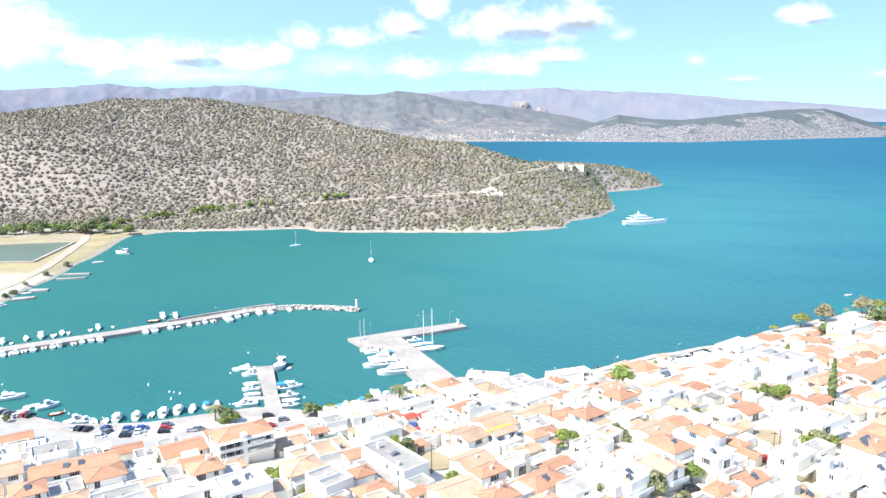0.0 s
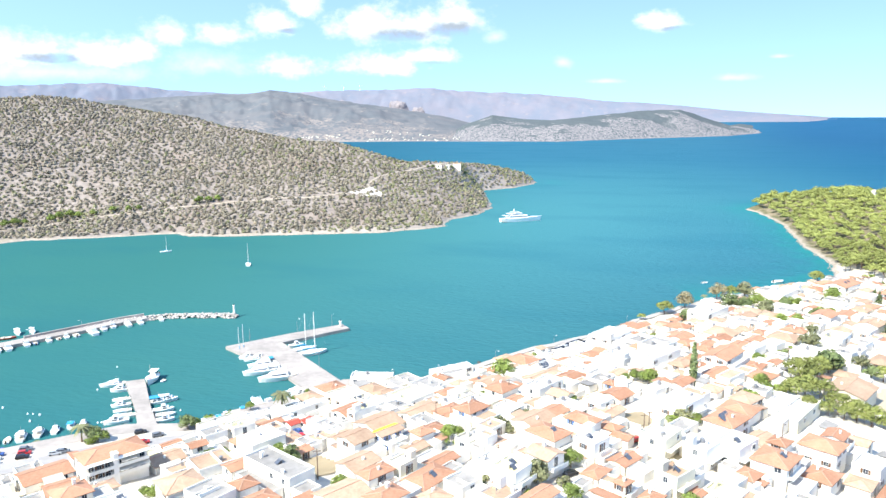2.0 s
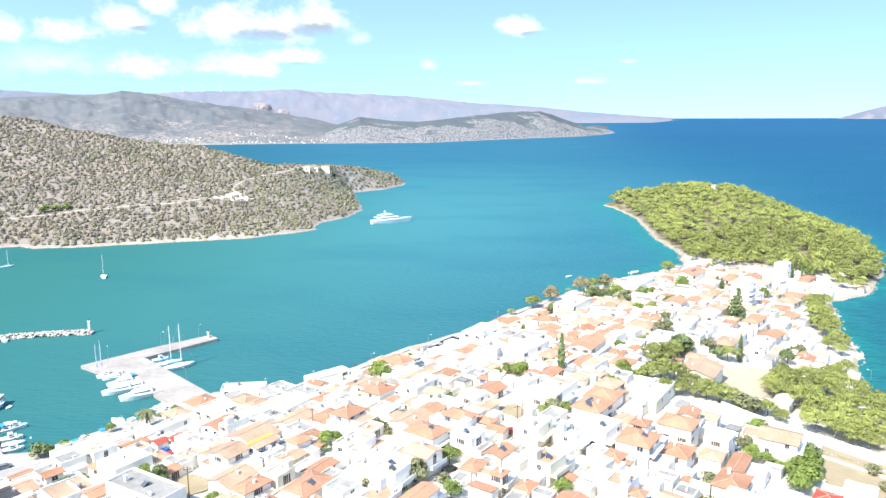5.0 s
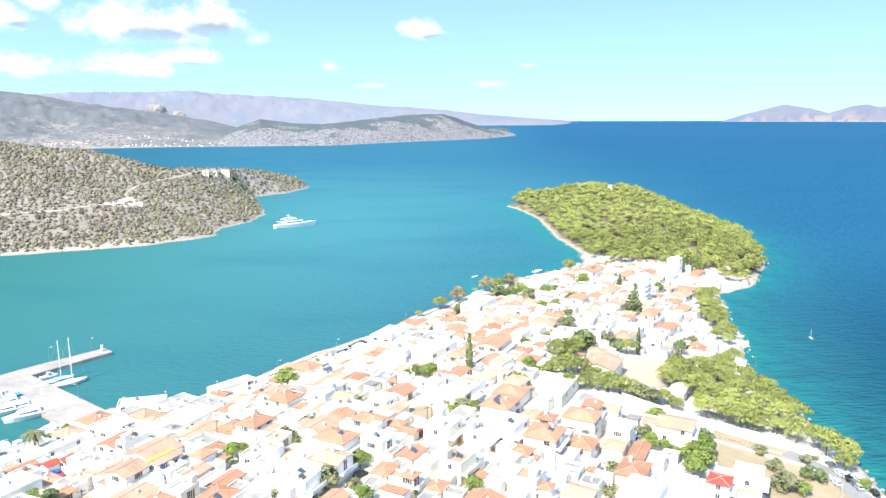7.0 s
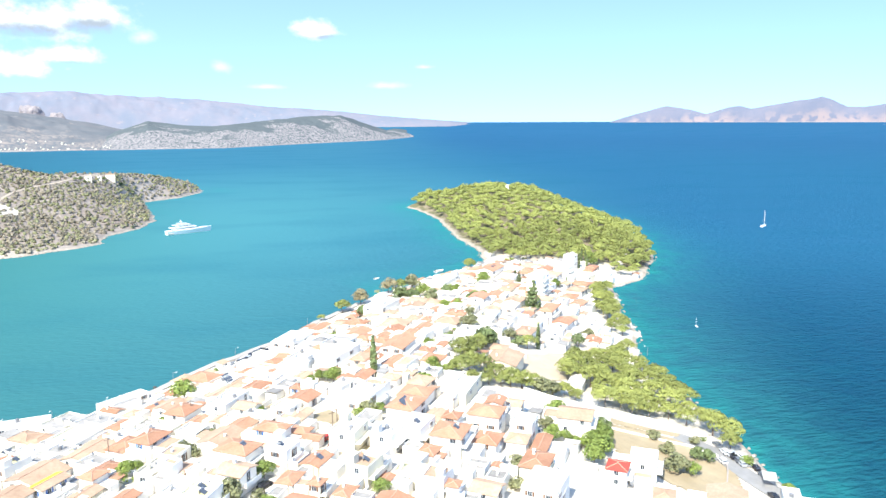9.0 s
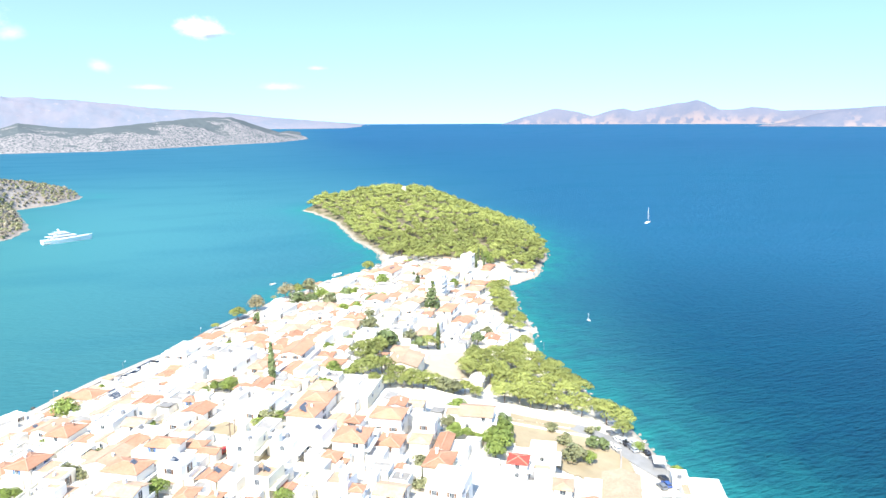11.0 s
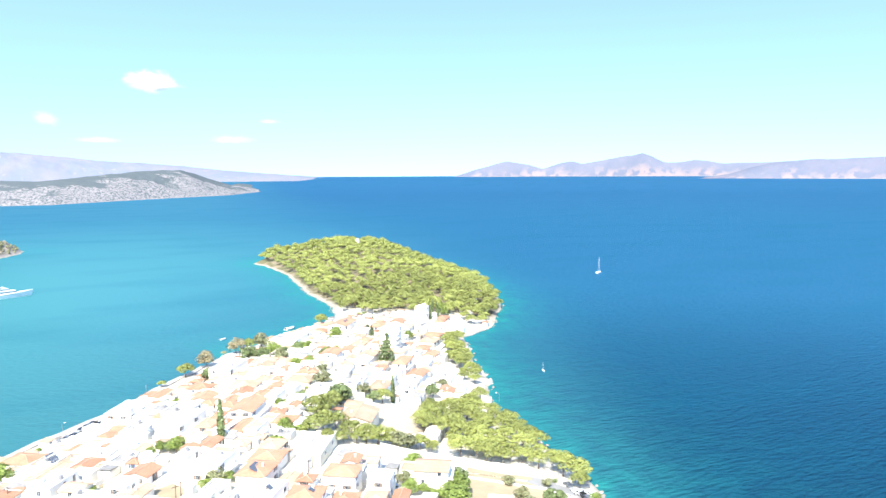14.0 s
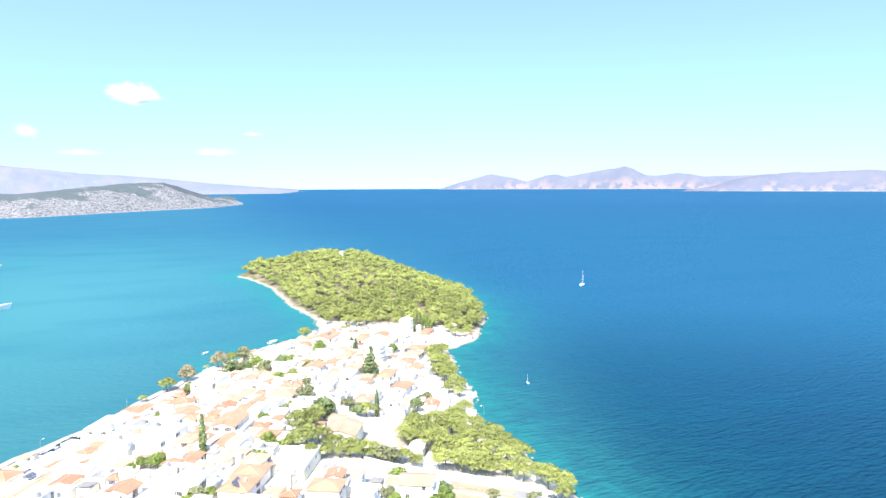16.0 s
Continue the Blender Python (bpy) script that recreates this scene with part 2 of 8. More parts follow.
SHORE_SOUTH = [(170, 40), (176, 73), (182, 81), (184, 96), (195, 116), (217, 153), (227, 172), (250, 204), (262, 210), (278, 232), (305, 262), (326, 284),
               (360, 289), (406, 318), (440, 345), (491, 401)]
SHORE_PINES = [(535, 470), (575, 560), (590, 640), (560, 705), (510, 728), (470, 716), (444, 694), (434, 648), (411, 581), (390, 545), (366, 499), (357, 475),
               (337, 426), (316, 395)]
SHORE_NORTH = [(281, 377), (266, 373), (253, 368), (244, 363), (232, 362), (219, 358.5), (205.5, 354), (192.5, 346), (183, 338.5), (172.5, 331), (164.5, 327.5), (156, 322.5), (147.5, 318),
               (140.5, 312), (128.5, 305), (117.5, 298.7), (109.5, 295.7), (103, 292.5), (96.7, 289.2), (88, 286.8), (76, 279.5), (67.5, 274.5), (60.5, 270), (55, 267), (49, 266), (42, 263), (36, 258.7), (30.5, 259)]


def ragged(line, step, size):
    """The line with points every step metres, pushed in and out by size metres."""
    out = []
    for (x0, y0), (x1, y1) in zip(line, line[1:]):
        n = max(1, int(math.hypot(x1 - x0, y1 - y0) / step))
        for i in range(n):
            u = i / n
            x, y = x0 + (x1 - x0) * u, y0 + (y1 - y0) * u
            v = noise.noise_vector(Vector((x * 0.055, y * 0.055, 3.3))) + 0.6 * noise.noise_vector(Vector((x * 0.17, y * 0.17, 8.1)))
            out.append((x + size * v.x, y + size * v.y))
    return out


COAST = np.array(QUAY + ragged(SHORE_WEST + SHORE_BACK[:3], 9, 3.6) + SHORE_BACK[3:]
                 + ragged(SHORE_SOUTH + SHORE_PINES + SHORE_NORTH[:8], 8, 3.0) + SHORE_NORTH[8:], float)
RIDGE_HILL = [(-900, 900, 84), (-566, 943, 101), (-440, 988, 118), (-331, 1018, 122), (-234, 1014, 110), (-138, 980, 86), (-61, 938, 70), (11, 900, 64),
              (59, 868, 54), (108, 850, 43), (160, 885, 41), (186, 950, 37), (220, 985, 33), (255, 1018, 24), (296, 1036, 11)]
RIDGE_PINES = [(345, 325, 5), (400, 395, 11), (455, 480, 20), (500, 570, 27), (508, 640, 22), (478, 690, 9)]
RIDGE_TOWN = [(-300, 40, 14), (-100, 70, 19), (20, 115, 21), (110, 180, 18), (200, 250, 12), (290, 320, 6)]


def dense(line, step=12.0):
    out = []
    for a, b in zip(line, line[1:]):
        n = max(1, int(math.dist(a[:2], b[:2]) / step))
        out += [[a[k] + (b[k] - a[k]) * i / n for k in range(3)] for i in range(n)]
    return out + [list(line[-1])]


RIDGES = np.array(dense(RIDGE_HILL) + dense(RIDGE_PINES) + dense(RIDGE_TOWN))


def shore_distance(x, y):
    """Metres from the coast, positive on land."""
    x, y = np.atleast_1d(np.asarray(x, float)), np.atleast_1d(np.asarray(y, float))
    best, inside = np.full(x.shape, 1e18), np.zeros(x.shape, bool)
    for (ax, ay), (bx, by) in zip(COAST, np.roll(COAST, -1, 0)):
        dx, dy = bx - ax, by - ay
        u = np.clip(((x - ax) * dx + (y - ay) * dy) / (dx * dx + dy * dy + 1e-9), 0, 1)
        best = np.minimum(best, (x - ax - u * dx) ** 2 + (y - ay - u * dy) ** 2)
        cross = (ay > y) != (by > y)
        inside ^= cross & (x < ax + (y - ay) * dx / (dy if dy else 1e-9))
    return np.where(inside, 1, -1) * np.sqrt(best)


def sstep(a, b, v):
    u = np.clip((np.asarray(v, float) - a) / (b - a), 0, 1)
    return u * u * (3 - 2 * u)


def heights(x, y, ds=None):
    x, y = np.atleast_1d(np.asarray(x, float)), np.atleast_1d(np.asarray(y, float))
    ds = shore_distance(x, y) if ds is None else ds
    near, top, weight = np.full(x.shape, 1e18), np.zeros(x.shape), np.zeros(x.shape)
    for rx, ry, rz in RIDGES:
        d2 = (x - rx) ** 2 + (y - ry) ** 2
        near = np.minimum(near, d2)
        w = 1 / (d2 + 900) ** 2
        top, weight = top + w * rz, weight + w
    near = np.sqrt(near)
    land = np.maximum(ds, 0)
    u = land / (land + near + 1e-6)
    hill = sstep(520, 620, y)
    rise = (1 - hill) * u * u * (3 - 2 * u) + hill * (0.72 * u + 0.28 * u * u * (3 - 2 * u))
    plain = 1 - sstep(-150, -240, x) * (1 - sstep(615, 760, y + 0.12 * x)) * sstep(340, 420, y)
    z = top / weight * rise * plain
    bank = np.minimum(1.3, land * 0.55) + np.where(ds < 0, ds * 0.5, 0)
    return z + bank


def ground_at(x, y):
    return float(heights(x, y)[0])


def sheet(name, xs, ys, zs, keep, materials, smooth=True):
    """A height field over a grid, with the cells that keep marks."""
    ny, nx = xs.shape
    idx = np.arange(nx * ny).reshape(ny, nx)
    cell = keep[:-1, :-1] | keep[1:, :-1] | keep[:-1, 1:] | keep[1:, 1:]
    quads = np.stack([idx[:-1, :-1], idx[:-1, 1:], idx[1:, 1:], idx[1:, :-1]], -1)[cell]
    used, inv = np.unique(quads, return_inverse=True)
    co = np.stack([xs.ravel(), ys.ravel(), zs.ravel()], 1)[used]
    me = mesh_from(name, co, inv.reshape(-1, 4))
    for m in materials:
        me.materials.append(m)
    if smooth:
        me.polygons.foreach_set("use_smooth", np.ones(len(me.polygons), bool))
    return me, used


def mesh_from(name, co, faces):
    """A mesh from arrays of corners and of faces with the same number of corners each."""
    me = bpy.data.meshes.new(name)
    co, faces = np.asarray(co, np.float32), np.asarray(faces, np.int32)
    k = faces.shape[1]
    me.vertices.add(len(co))
    me.vertices.foreach_set("co", co.ravel())
    me.loops.add(faces.size)
    me.loops.foreach_set("vertex_index", faces.ravel())
    me.polygons.add(len(faces))
    me.polygons.foreach_set("loop_start", np.arange(0, faces.size, k, dtype=np.int32))
    me.update(calc_edges=True)
    return me


def paint(me, name, rgb):
    at = me.color_attributes.new(name, "FLOAT_COLOR", "POINT")
    full = np.ones((len(rgb), 4), np.float32)
    full[:, :rgb.shape[1]] = rgb
    at.data.foreach_set("color", full.ravel())


def rough_noise(x, y, scale, octaves=4, seed=0.0):
    out = np.empty(x.size)
    for i, (a, b) in enumerate(zip(x.ravel(), y.ravel())):
        out[i] = noise.fractal(Vector((a * scale, b * scale, seed)), 0.9, 2.1, octaves)
    return out.reshape(x.shape)


# ground: one sheet, finer over the town and the near hill
STEP = 7.0
gx, gy = np.meshgrid(np.arange(-1200, 612, STEP), np.arange(-460, 1620, STEP))
gd = shore_distance(gx.ravel(), gy.ravel()).reshape(gx.shape)
gz = heights(gx.ravel(), gy.ravel(), gd.ravel()).reshape(gx.shape)
bumps = rough_noise(gx, gy, 0.02, 4, 1.7)
gz = gz + bumps * 2.2 * sstep(8, 60, gd) * (sstep(520, 640, gy) + 0.4 * sstep(330, 380, gx)).clip(0, 1)
gully = rough_noise(gx, gy, 0.006, 3, 6.2)
gz = gz + gully * 5.0 * sstep(20, 160, gd) * sstep(600, 760, gy)


def zones(x, y):
    """How far the ground is hill scrub, pine-wood earth and dry grass; the rest is paved town."""
    far = np.hypot(x, y)
    hill = sstep(575, 640, y + 0.0 * x) * (1 - sstep(330, 400, x)) + sstep(-300, -380, x) * 0.3 * sstep(300, 400, y)
    wood = sstep(474, 490, far) * sstep(330, 345, x) * (1 - sstep(740, 790, y))
    grass = sstep(-236, -246, x) * sstep(432, 462, y) * (1 - sstep(600, 640, y))
    return np.stack([np.clip(hill, 0, 1), np.clip(wood, 0, 1), np.clip(grass, 0, 1)], -1)


me, used = sheet("ground", gx, gy, gz, gd > -14, [])
paint(me, "zone", zones(gx.ravel()[used], gy.ravel()[used]).astype(np.float32))


def ground_material():
    m = bpy.data.materials.new("ground")
    m.use_nodes = True
    nt = m.node_tree
    b = nt.nodes["Principled BSDF"]
    b.inputs["Roughness"].default_value, b.inputs["Specular IOR Level"].default_value = 0.95, 0.15
    geo = nt.nodes.new("ShaderNodeNewGeometry")
    zone = nt.nodes.new("ShaderNodeVertexColor")
    zone.layer_name = "zone"
    zs = nt.nodes.new("ShaderNodeSeparateColor")
    nt.links.new(zone.outputs[0], zs.inputs[0])

    def patch(c1, c2, scale, lo=0.38, hi=0.62, detail=6):
        n = nt.nodes.new("ShaderNodeTexNoise")
        n.inputs["Scale"].default_value, n.inputs["Detail"].default_value, n.inputs["Roughness"].default_value = scale, detail, 0.65
        nt.links.new(geo.outputs["Position"], n.inputs["Vector"])
        r = nt.nodes.new("ShaderNodeMapRange")
        r.inputs["From Min"].default_value, r.inputs["From Max"].default_value = lo, hi
        nt.links.new(n.outputs["Fac"], r.inputs["Value"])
        x = nt.nodes.new("ShaderNodeMixRGB")
        for i, c in ((1, c1), (2, c2)):
            if isinstance(c, tuple):
                x.inputs[i].default_value = (*c, 1)
            else:
                nt.links.new(c, x.inputs[i])
        nt.links.new(r.outputs[0], x.inputs[0])
        return x.outputs[0], n.outputs["Fac"]

    def over(fac, a, c):
        x = nt.nodes.new("ShaderNodeMixRGB")
        nt.links.new(fac, x.inputs[0])
        nt.links.new(a, x.inputs[1])
        nt.links.new(c, x.inputs[2])
        return x.outputs[0]

    paved, _ = patch((0.66, 0.60, 0.52), (0.52, 0.465, 0.40), 0.12)
    paved, _ = patch(paved, (0.52, 0.44, 0.29), 0.02, 0.56, 0.66)
    stones, grain = patch((0.31, 0.262, 0.232), (0.205, 0.172, 0.150), 0.16)
    hill, _ = patch(stones, (0.26, 0.20, 0.165), 0.012, 0.5, 0.72)
    earth, _ = patch((0.25, 0.20, 0.135), (0.125, 0.118, 0.062), 0.12, 0.42, 0.56)
    # bare rock where the hill is steep
    nz, steep = nt.nodes.new("ShaderNodeSeparateXYZ"), nt.nodes.new("ShaderNodeMapRange")
    nt.links.new(geo.outputs["Normal"], nz.inputs[0])
    steep.inputs["From Min"].default_value, steep.inputs["From Max"].default_value = 0.88, 0.74
    nt.links.new(nz.outputs[2], steep.inputs["Value"])
    rock, _ = patch((0.40, 0.345, 0.305), (0.25, 0.21, 0.185), 0.25)
    hill = over(steep.outputs[0], hill, rock)
    straw, _ = patch((0.36, 0.29, 0.155), (0.26, 0.22, 0.115), 0.06)
    col = over(zs.outputs[0], paved, hill)
    col = over(zs.outputs[1], col, earth)
    col = over(zs.outputs[2], col, straw)
    # bare wave-washed rock along the waterline
    shore, _ = patch((0.40, 0.34, 0.28), (0.27, 0.23, 0.19), 0.3)
    px = nt.nodes.new("ShaderNodeSeparateXYZ")
    nt.links.new(geo.outputs["Position"], px.inputs[0])
    wash = nt.nodes.new("ShaderNodeMath")
    wash.operation = "MULTIPLY_ADD"
    wash.inputs[1].default_value = -1.1
    nt.links.new(grain, wash.inputs[0])
    nt.links.new(px.outputs[2], wash.inputs[2])
    band = nt.nodes.new("ShaderNodeMapRange")
    band.inputs["From Min"].default_value, band.inputs["From Max"].default_value = 0.9, 0.1
    nt.links.new(wash.outputs[0], band.inputs["Value"])
    col = over(band.outputs[0], col, shore)
    nt.links.new(col, b.inputs["Base Color"])
    bp = nt.nodes.new("ShaderNodeBump")
    bp.inputs["Strength"].default_value, bp.inputs["Distance"].default_value = 0.8, 1.2
    nt.links.new(grain, bp.inputs["Height"])
    nt.links.new(bp.outputs[0], b.inputs["Normal"])
    return m


me.materials.append(ground_material())
ground = tagged(new("ground", me), "pale stony coastal land with paved town and scrubby hills", "ground", kind="structure")

# ---- the sea: shallow and turquoise in the bay, deep blue outside; it lifts to the far horizon ----
def sea_level(r):
    return 74.0 * sstep(3600, 4900, r)


rr = np.concatenate([np.arange(40, 1000, 7.0), np.geomspace(1000, 4930, 70)])
aa = np.radians(np.concatenate([np.arange(-45, 95, 0.5), np.arange(95, 315, 4.0)]))
ra, an = np.meshgrid(rr, np.append(aa, aa[0] + 2 * math.pi), indexing="ij")
wx, wy = ra * np.sin(an), ra * np.cos(an)
wd = -shore_distance(wx.ravel(), wy.ravel()).reshape(wx.shape)
me, used = sheet("sea", wx, wy, sea_level(ra), wd > -20, [])
# bay: sheltered water north of the town, open sea beyond a line from the headland to the pine wood
along = wx * 0.86 - (wy - 560) * 0.51
bay = 1 - sstep(-120, 520, along - 220 + 120 * sstep(900, 300, wy))
# turquoise fades with distance from the eye, as haze put into the colour
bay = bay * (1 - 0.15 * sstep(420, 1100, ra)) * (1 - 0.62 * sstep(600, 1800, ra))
south = sstep(0, 60, (wx * 0.62 - wy * 0.78) - 20) * (1 - sstep(340, 480, wy))
bay = bay * (1 - south)
shallow = np.exp(-np.maximum(wd, 0) / 20.0) * (1 - 0.75 * sstep(520, 600, wy) * (wx < 330))
shallow = np.where((wx < 200) & (wy > 200) & (wx * 0.5 < wy - 230), shallow * 0.1, shallow)
shallow = shallow * (1 - 0.25 * south) + 0.30 * south * np.exp(-np.maximum(wd, 0) / 42.0)
# distance from the eye, not depth: paints haze and sky sheen into the water
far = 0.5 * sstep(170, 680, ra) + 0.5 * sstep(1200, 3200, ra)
mouth = sstep(-140, 240, wx - 0.15 * (wy - 400))
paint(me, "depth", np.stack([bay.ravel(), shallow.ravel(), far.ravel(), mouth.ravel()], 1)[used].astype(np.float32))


def sea_material():
    m = bpy.data.materials.new("sea water")
    m.use_nodes = True
    nt = m.node_tree
    b = nt.nodes["Principled BSDF"]
    geo = nt.nodes.new("ShaderNodeNewGeometry")
    at = nt.nodes.new("ShaderNodeVertexColor")
    at.layer_name = "depth"
    s = nt.nodes.new("ShaderNodeSeparateColor")
    nt.links.new(at.outputs[0], s.inputs[0])

    def mixc(fac, a, c):
        x = nt.nodes.new("ShaderNodeMixRGB")
        nt.links.new(fac, x.inputs[0])
        for i, v in ((1, a), (2, c)):
            if isinstance(v, tuple):
                x.inputs[i].default_value = (*v, 1)
            else:
                nt.links.new(v, x.inputs[i])
        return x.outputs[0]

    def noisy(scale, stretch, detail, lo, hi):
        mp = nt.nodes.new("ShaderNodeMapping")
        mp.vector_type = "TEXTURE"
        mp.inputs["Scale"].default_value = tuple(1 / v for v in stretch)
        mp.inputs["Rotation"].default_value = (0, 0, radians(-24))
        nt.links.new(geo.outputs["Position"], mp.inputs[0])
        n = nt.nodes.new("ShaderNodeTexNoise")
        n.inputs["Scale"].default_value, n.inputs["Detail"].default_value = scale, detail
        nt.links.new(mp.outputs[0], n.inputs["Vector"])
        r = nt.nodes.new("ShaderNodeMapRange")
        r.inputs["From Min"].default_value, r.inputs["From Max"].default_value = lo, hi
        nt.links.new(n.outputs["Fac"], r.inputs["Value"])
        return r.outputs[0], n.outputs["Fac"]

    # near, middle and far water, the haze of distance held in the tint
    haze_ramp = nt.nodes.new("ShaderNodeValToRGB")
    haze_ramp.color_ramp.elements[0].color, haze_ramp.color_ramp.elements[1].color = (*DEEP, 1), (*FAR_SEA_HAZED, 1)
    haze_ramp.color_ramp.elements.new(0.5).color = (*OPEN_SEA_HAZED, 1)
    nt.links.new(s.outputs[2], haze_ramp.inputs[0])
    deep = haze_ramp.outputs[0]
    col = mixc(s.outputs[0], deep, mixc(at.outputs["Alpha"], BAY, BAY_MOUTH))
    # darker weed beds and wind lanes
    weed, _ = noisy(0.006, (1, 2.2, 1), 4, 0.48, 0.72)
    wk = nt.nodes.new("ShaderNodeMath")
    wk.operation = "MULTIPLY"
    wk.inputs[1].default_value = 0.22
    nt.links.new(weed, wk.inputs[0])
    col = mixc(wk.outputs[0], col, (0.004, 0.075, 0.13))
    sh, grain = noisy(0.09, (1, 1, 1), 4, 0.1, 0.72)
    k = nt.nodes.new("ShaderNodeMath")
    k.operation = "MULTIPLY"
    nt.links.new(s.outputs[1], k.inputs[0])
    nt.links.new(sh, k.inputs[1])
    col = mixc(k.outputs[0], col, SHALLOW)
    nt.nodes.remove(b)
    body, gloss, both = nt.nodes.new("ShaderNodeBsdfDiffuse"), nt.nodes.new("ShaderNodeBsdfGlossy"), nt.nodes.new("ShaderNodeMixShader")
    nt.links.new(col, body.inputs["Color"])
    gloss.inputs["Roughness"].default_value, both.inputs[0].default_value = 0.16, SEA_GLOSS
    nt.links.new(body.outputs[0], both.inputs[1])
    nt.links.new(gloss.outputs[0], both.inputs[2])
    nt.links.new(both.outputs[0], nt.nodes["Material Output"].inputs["Surface"])
    _, wave1 = noisy(0.56, (0.45, 1, 1), 5, 0, 1)
    _, wave2 = noisy(0.22, (0.45, 1, 1), 3, 0, 1)
    add = nt.nodes.new("ShaderNodeMath")
    add.operation = "MULTIPLY_ADD"
    add.inputs[1].default_value = 0.9
    nt.links.new(wave2, add.inputs[0])
    nt.links.new(wave1, add.inputs[2])
    bp = nt.nodes.new("ShaderNodeBump")
    bp.inputs["Strength"].default_value, bp.inputs["Distance"].default_value = SEA_BUMP, 2.0
    # sheltered water lies smoother
    calm, swell = nt.nodes.new("ShaderNodeMapRange"), nt.nodes.new("ShaderNodeMath")
    calm.inputs["To Min"].default_value, calm.inputs["To Max"].default_value = 1.0, 0.10
    nt.links.new(s.outputs[0], calm.inputs["Value"])
    swell.operation = "MULTIPLY"
    nt.links.new(add.outputs[0], swell.inputs[0])
    nt.links.new(calm.outputs[0], swell.inputs[1])
    nt.links.new(swell.outputs[0], bp.inputs["Height"])
    nt.links.new(bp.outputs[0], body.inputs["Normal"])
    nt.links.new(bp.outputs[0], gloss.inputs["Normal"])
    return m


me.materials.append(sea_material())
tagged(new("water", me), "calm turquoise bay and deep blue open sea, colour hazed with distance", "sea", kind="structure")

# ---- distant land ----
def far_range(name, skyline, foot, depth, material, label, rough=1.0, seed=0.0, step=0.12, rows=26):
    """Hills from a skyline (bearing, height) and a foot (bearing, height) in degrees as seen from the hovering point."""
    sa, se = zip(*skyline)
    fa, fe = zip(*foot)
    az = np.arange(sa[0], sa[-1] + 1e-6, step)
    top, low = np.interp(az, sa, se), np.interp(az, fa, fe)
    grid_r = np.arange(600, 4900, 2.0)
    dip = np.degrees(np.arctan2(sea_level(grid_r) - 100, grid_r))
    r0 = np.interp(low, dip, grid_r)
    u = np.concatenate([np.linspace(-0.04, 1, rows), [1.12]])
    uu, zz = np.meshgrid(u, az, indexing="ij")
    rad_ = r0[None, :] + uu * np.broadcast_to(depth, r0.shape)[None, :]
    rad_ = np.minimum(rad_, 4945)
    x, y = rad_ * np.sin(np.radians(zz)), rad_ * np.cos(np.radians(zz))
    ztop = 100 + (r0 + depth) * np.tan(np.radians(top))
    base = sea_level(r0)
    f = np.clip(uu, 0, 1)
    prof = f * (1.45 - 0.45 * f)
    z = base[None, :] + (ztop - base)[None, :] * prof
    n = rough_noise(x, y, 0.0030, 5, seed)
    n2 = rough_noise(x, y, 0.012, 3, seed + 9)
    hgt = np.maximum(ztop - base, 0)[None, :]
    z = z + (n * 0.16 + n2 * 0.05) * hgt * rough * np.sin(np.pi * np.clip(f, 0, 1)) + n2 * 0.03 * hgt * f
    z = np.where(uu < 0, base[None, :] - 3, z)
    z[-1] = base - 5
    # front and back skins meet at the crest with a sharp edge
    k = rows
    x, y, z, prof = (np.concatenate([v[:k], v[k - 1:]]) for v in (x, y, z, prof))
    idx = np.arange(x.size).reshape(x.shape)
    quads = np.concatenate([np.stack([i0[:-1, :-1], i0[:-1, 1:], i0[1:, 1:], i0[1:, :-1]], -1).reshape(-1, 4) for i0 in (idx[:k], idx[k:])])
    m = mesh_from(name, np.stack([x.ravel(), y.ravel(), z.ravel()], 1), quads)
    m.materials.append(material)
    m.polygons.foreach_set("use_smooth", np.ones(len(m.polygons), bool))
    paint(m, "flank", np.stack([np.clip(prof, 0, 1).ravel()] * 2, 1).astype(np.float32))
    return tagged(new(name, m), label, "hills", kind="structure")


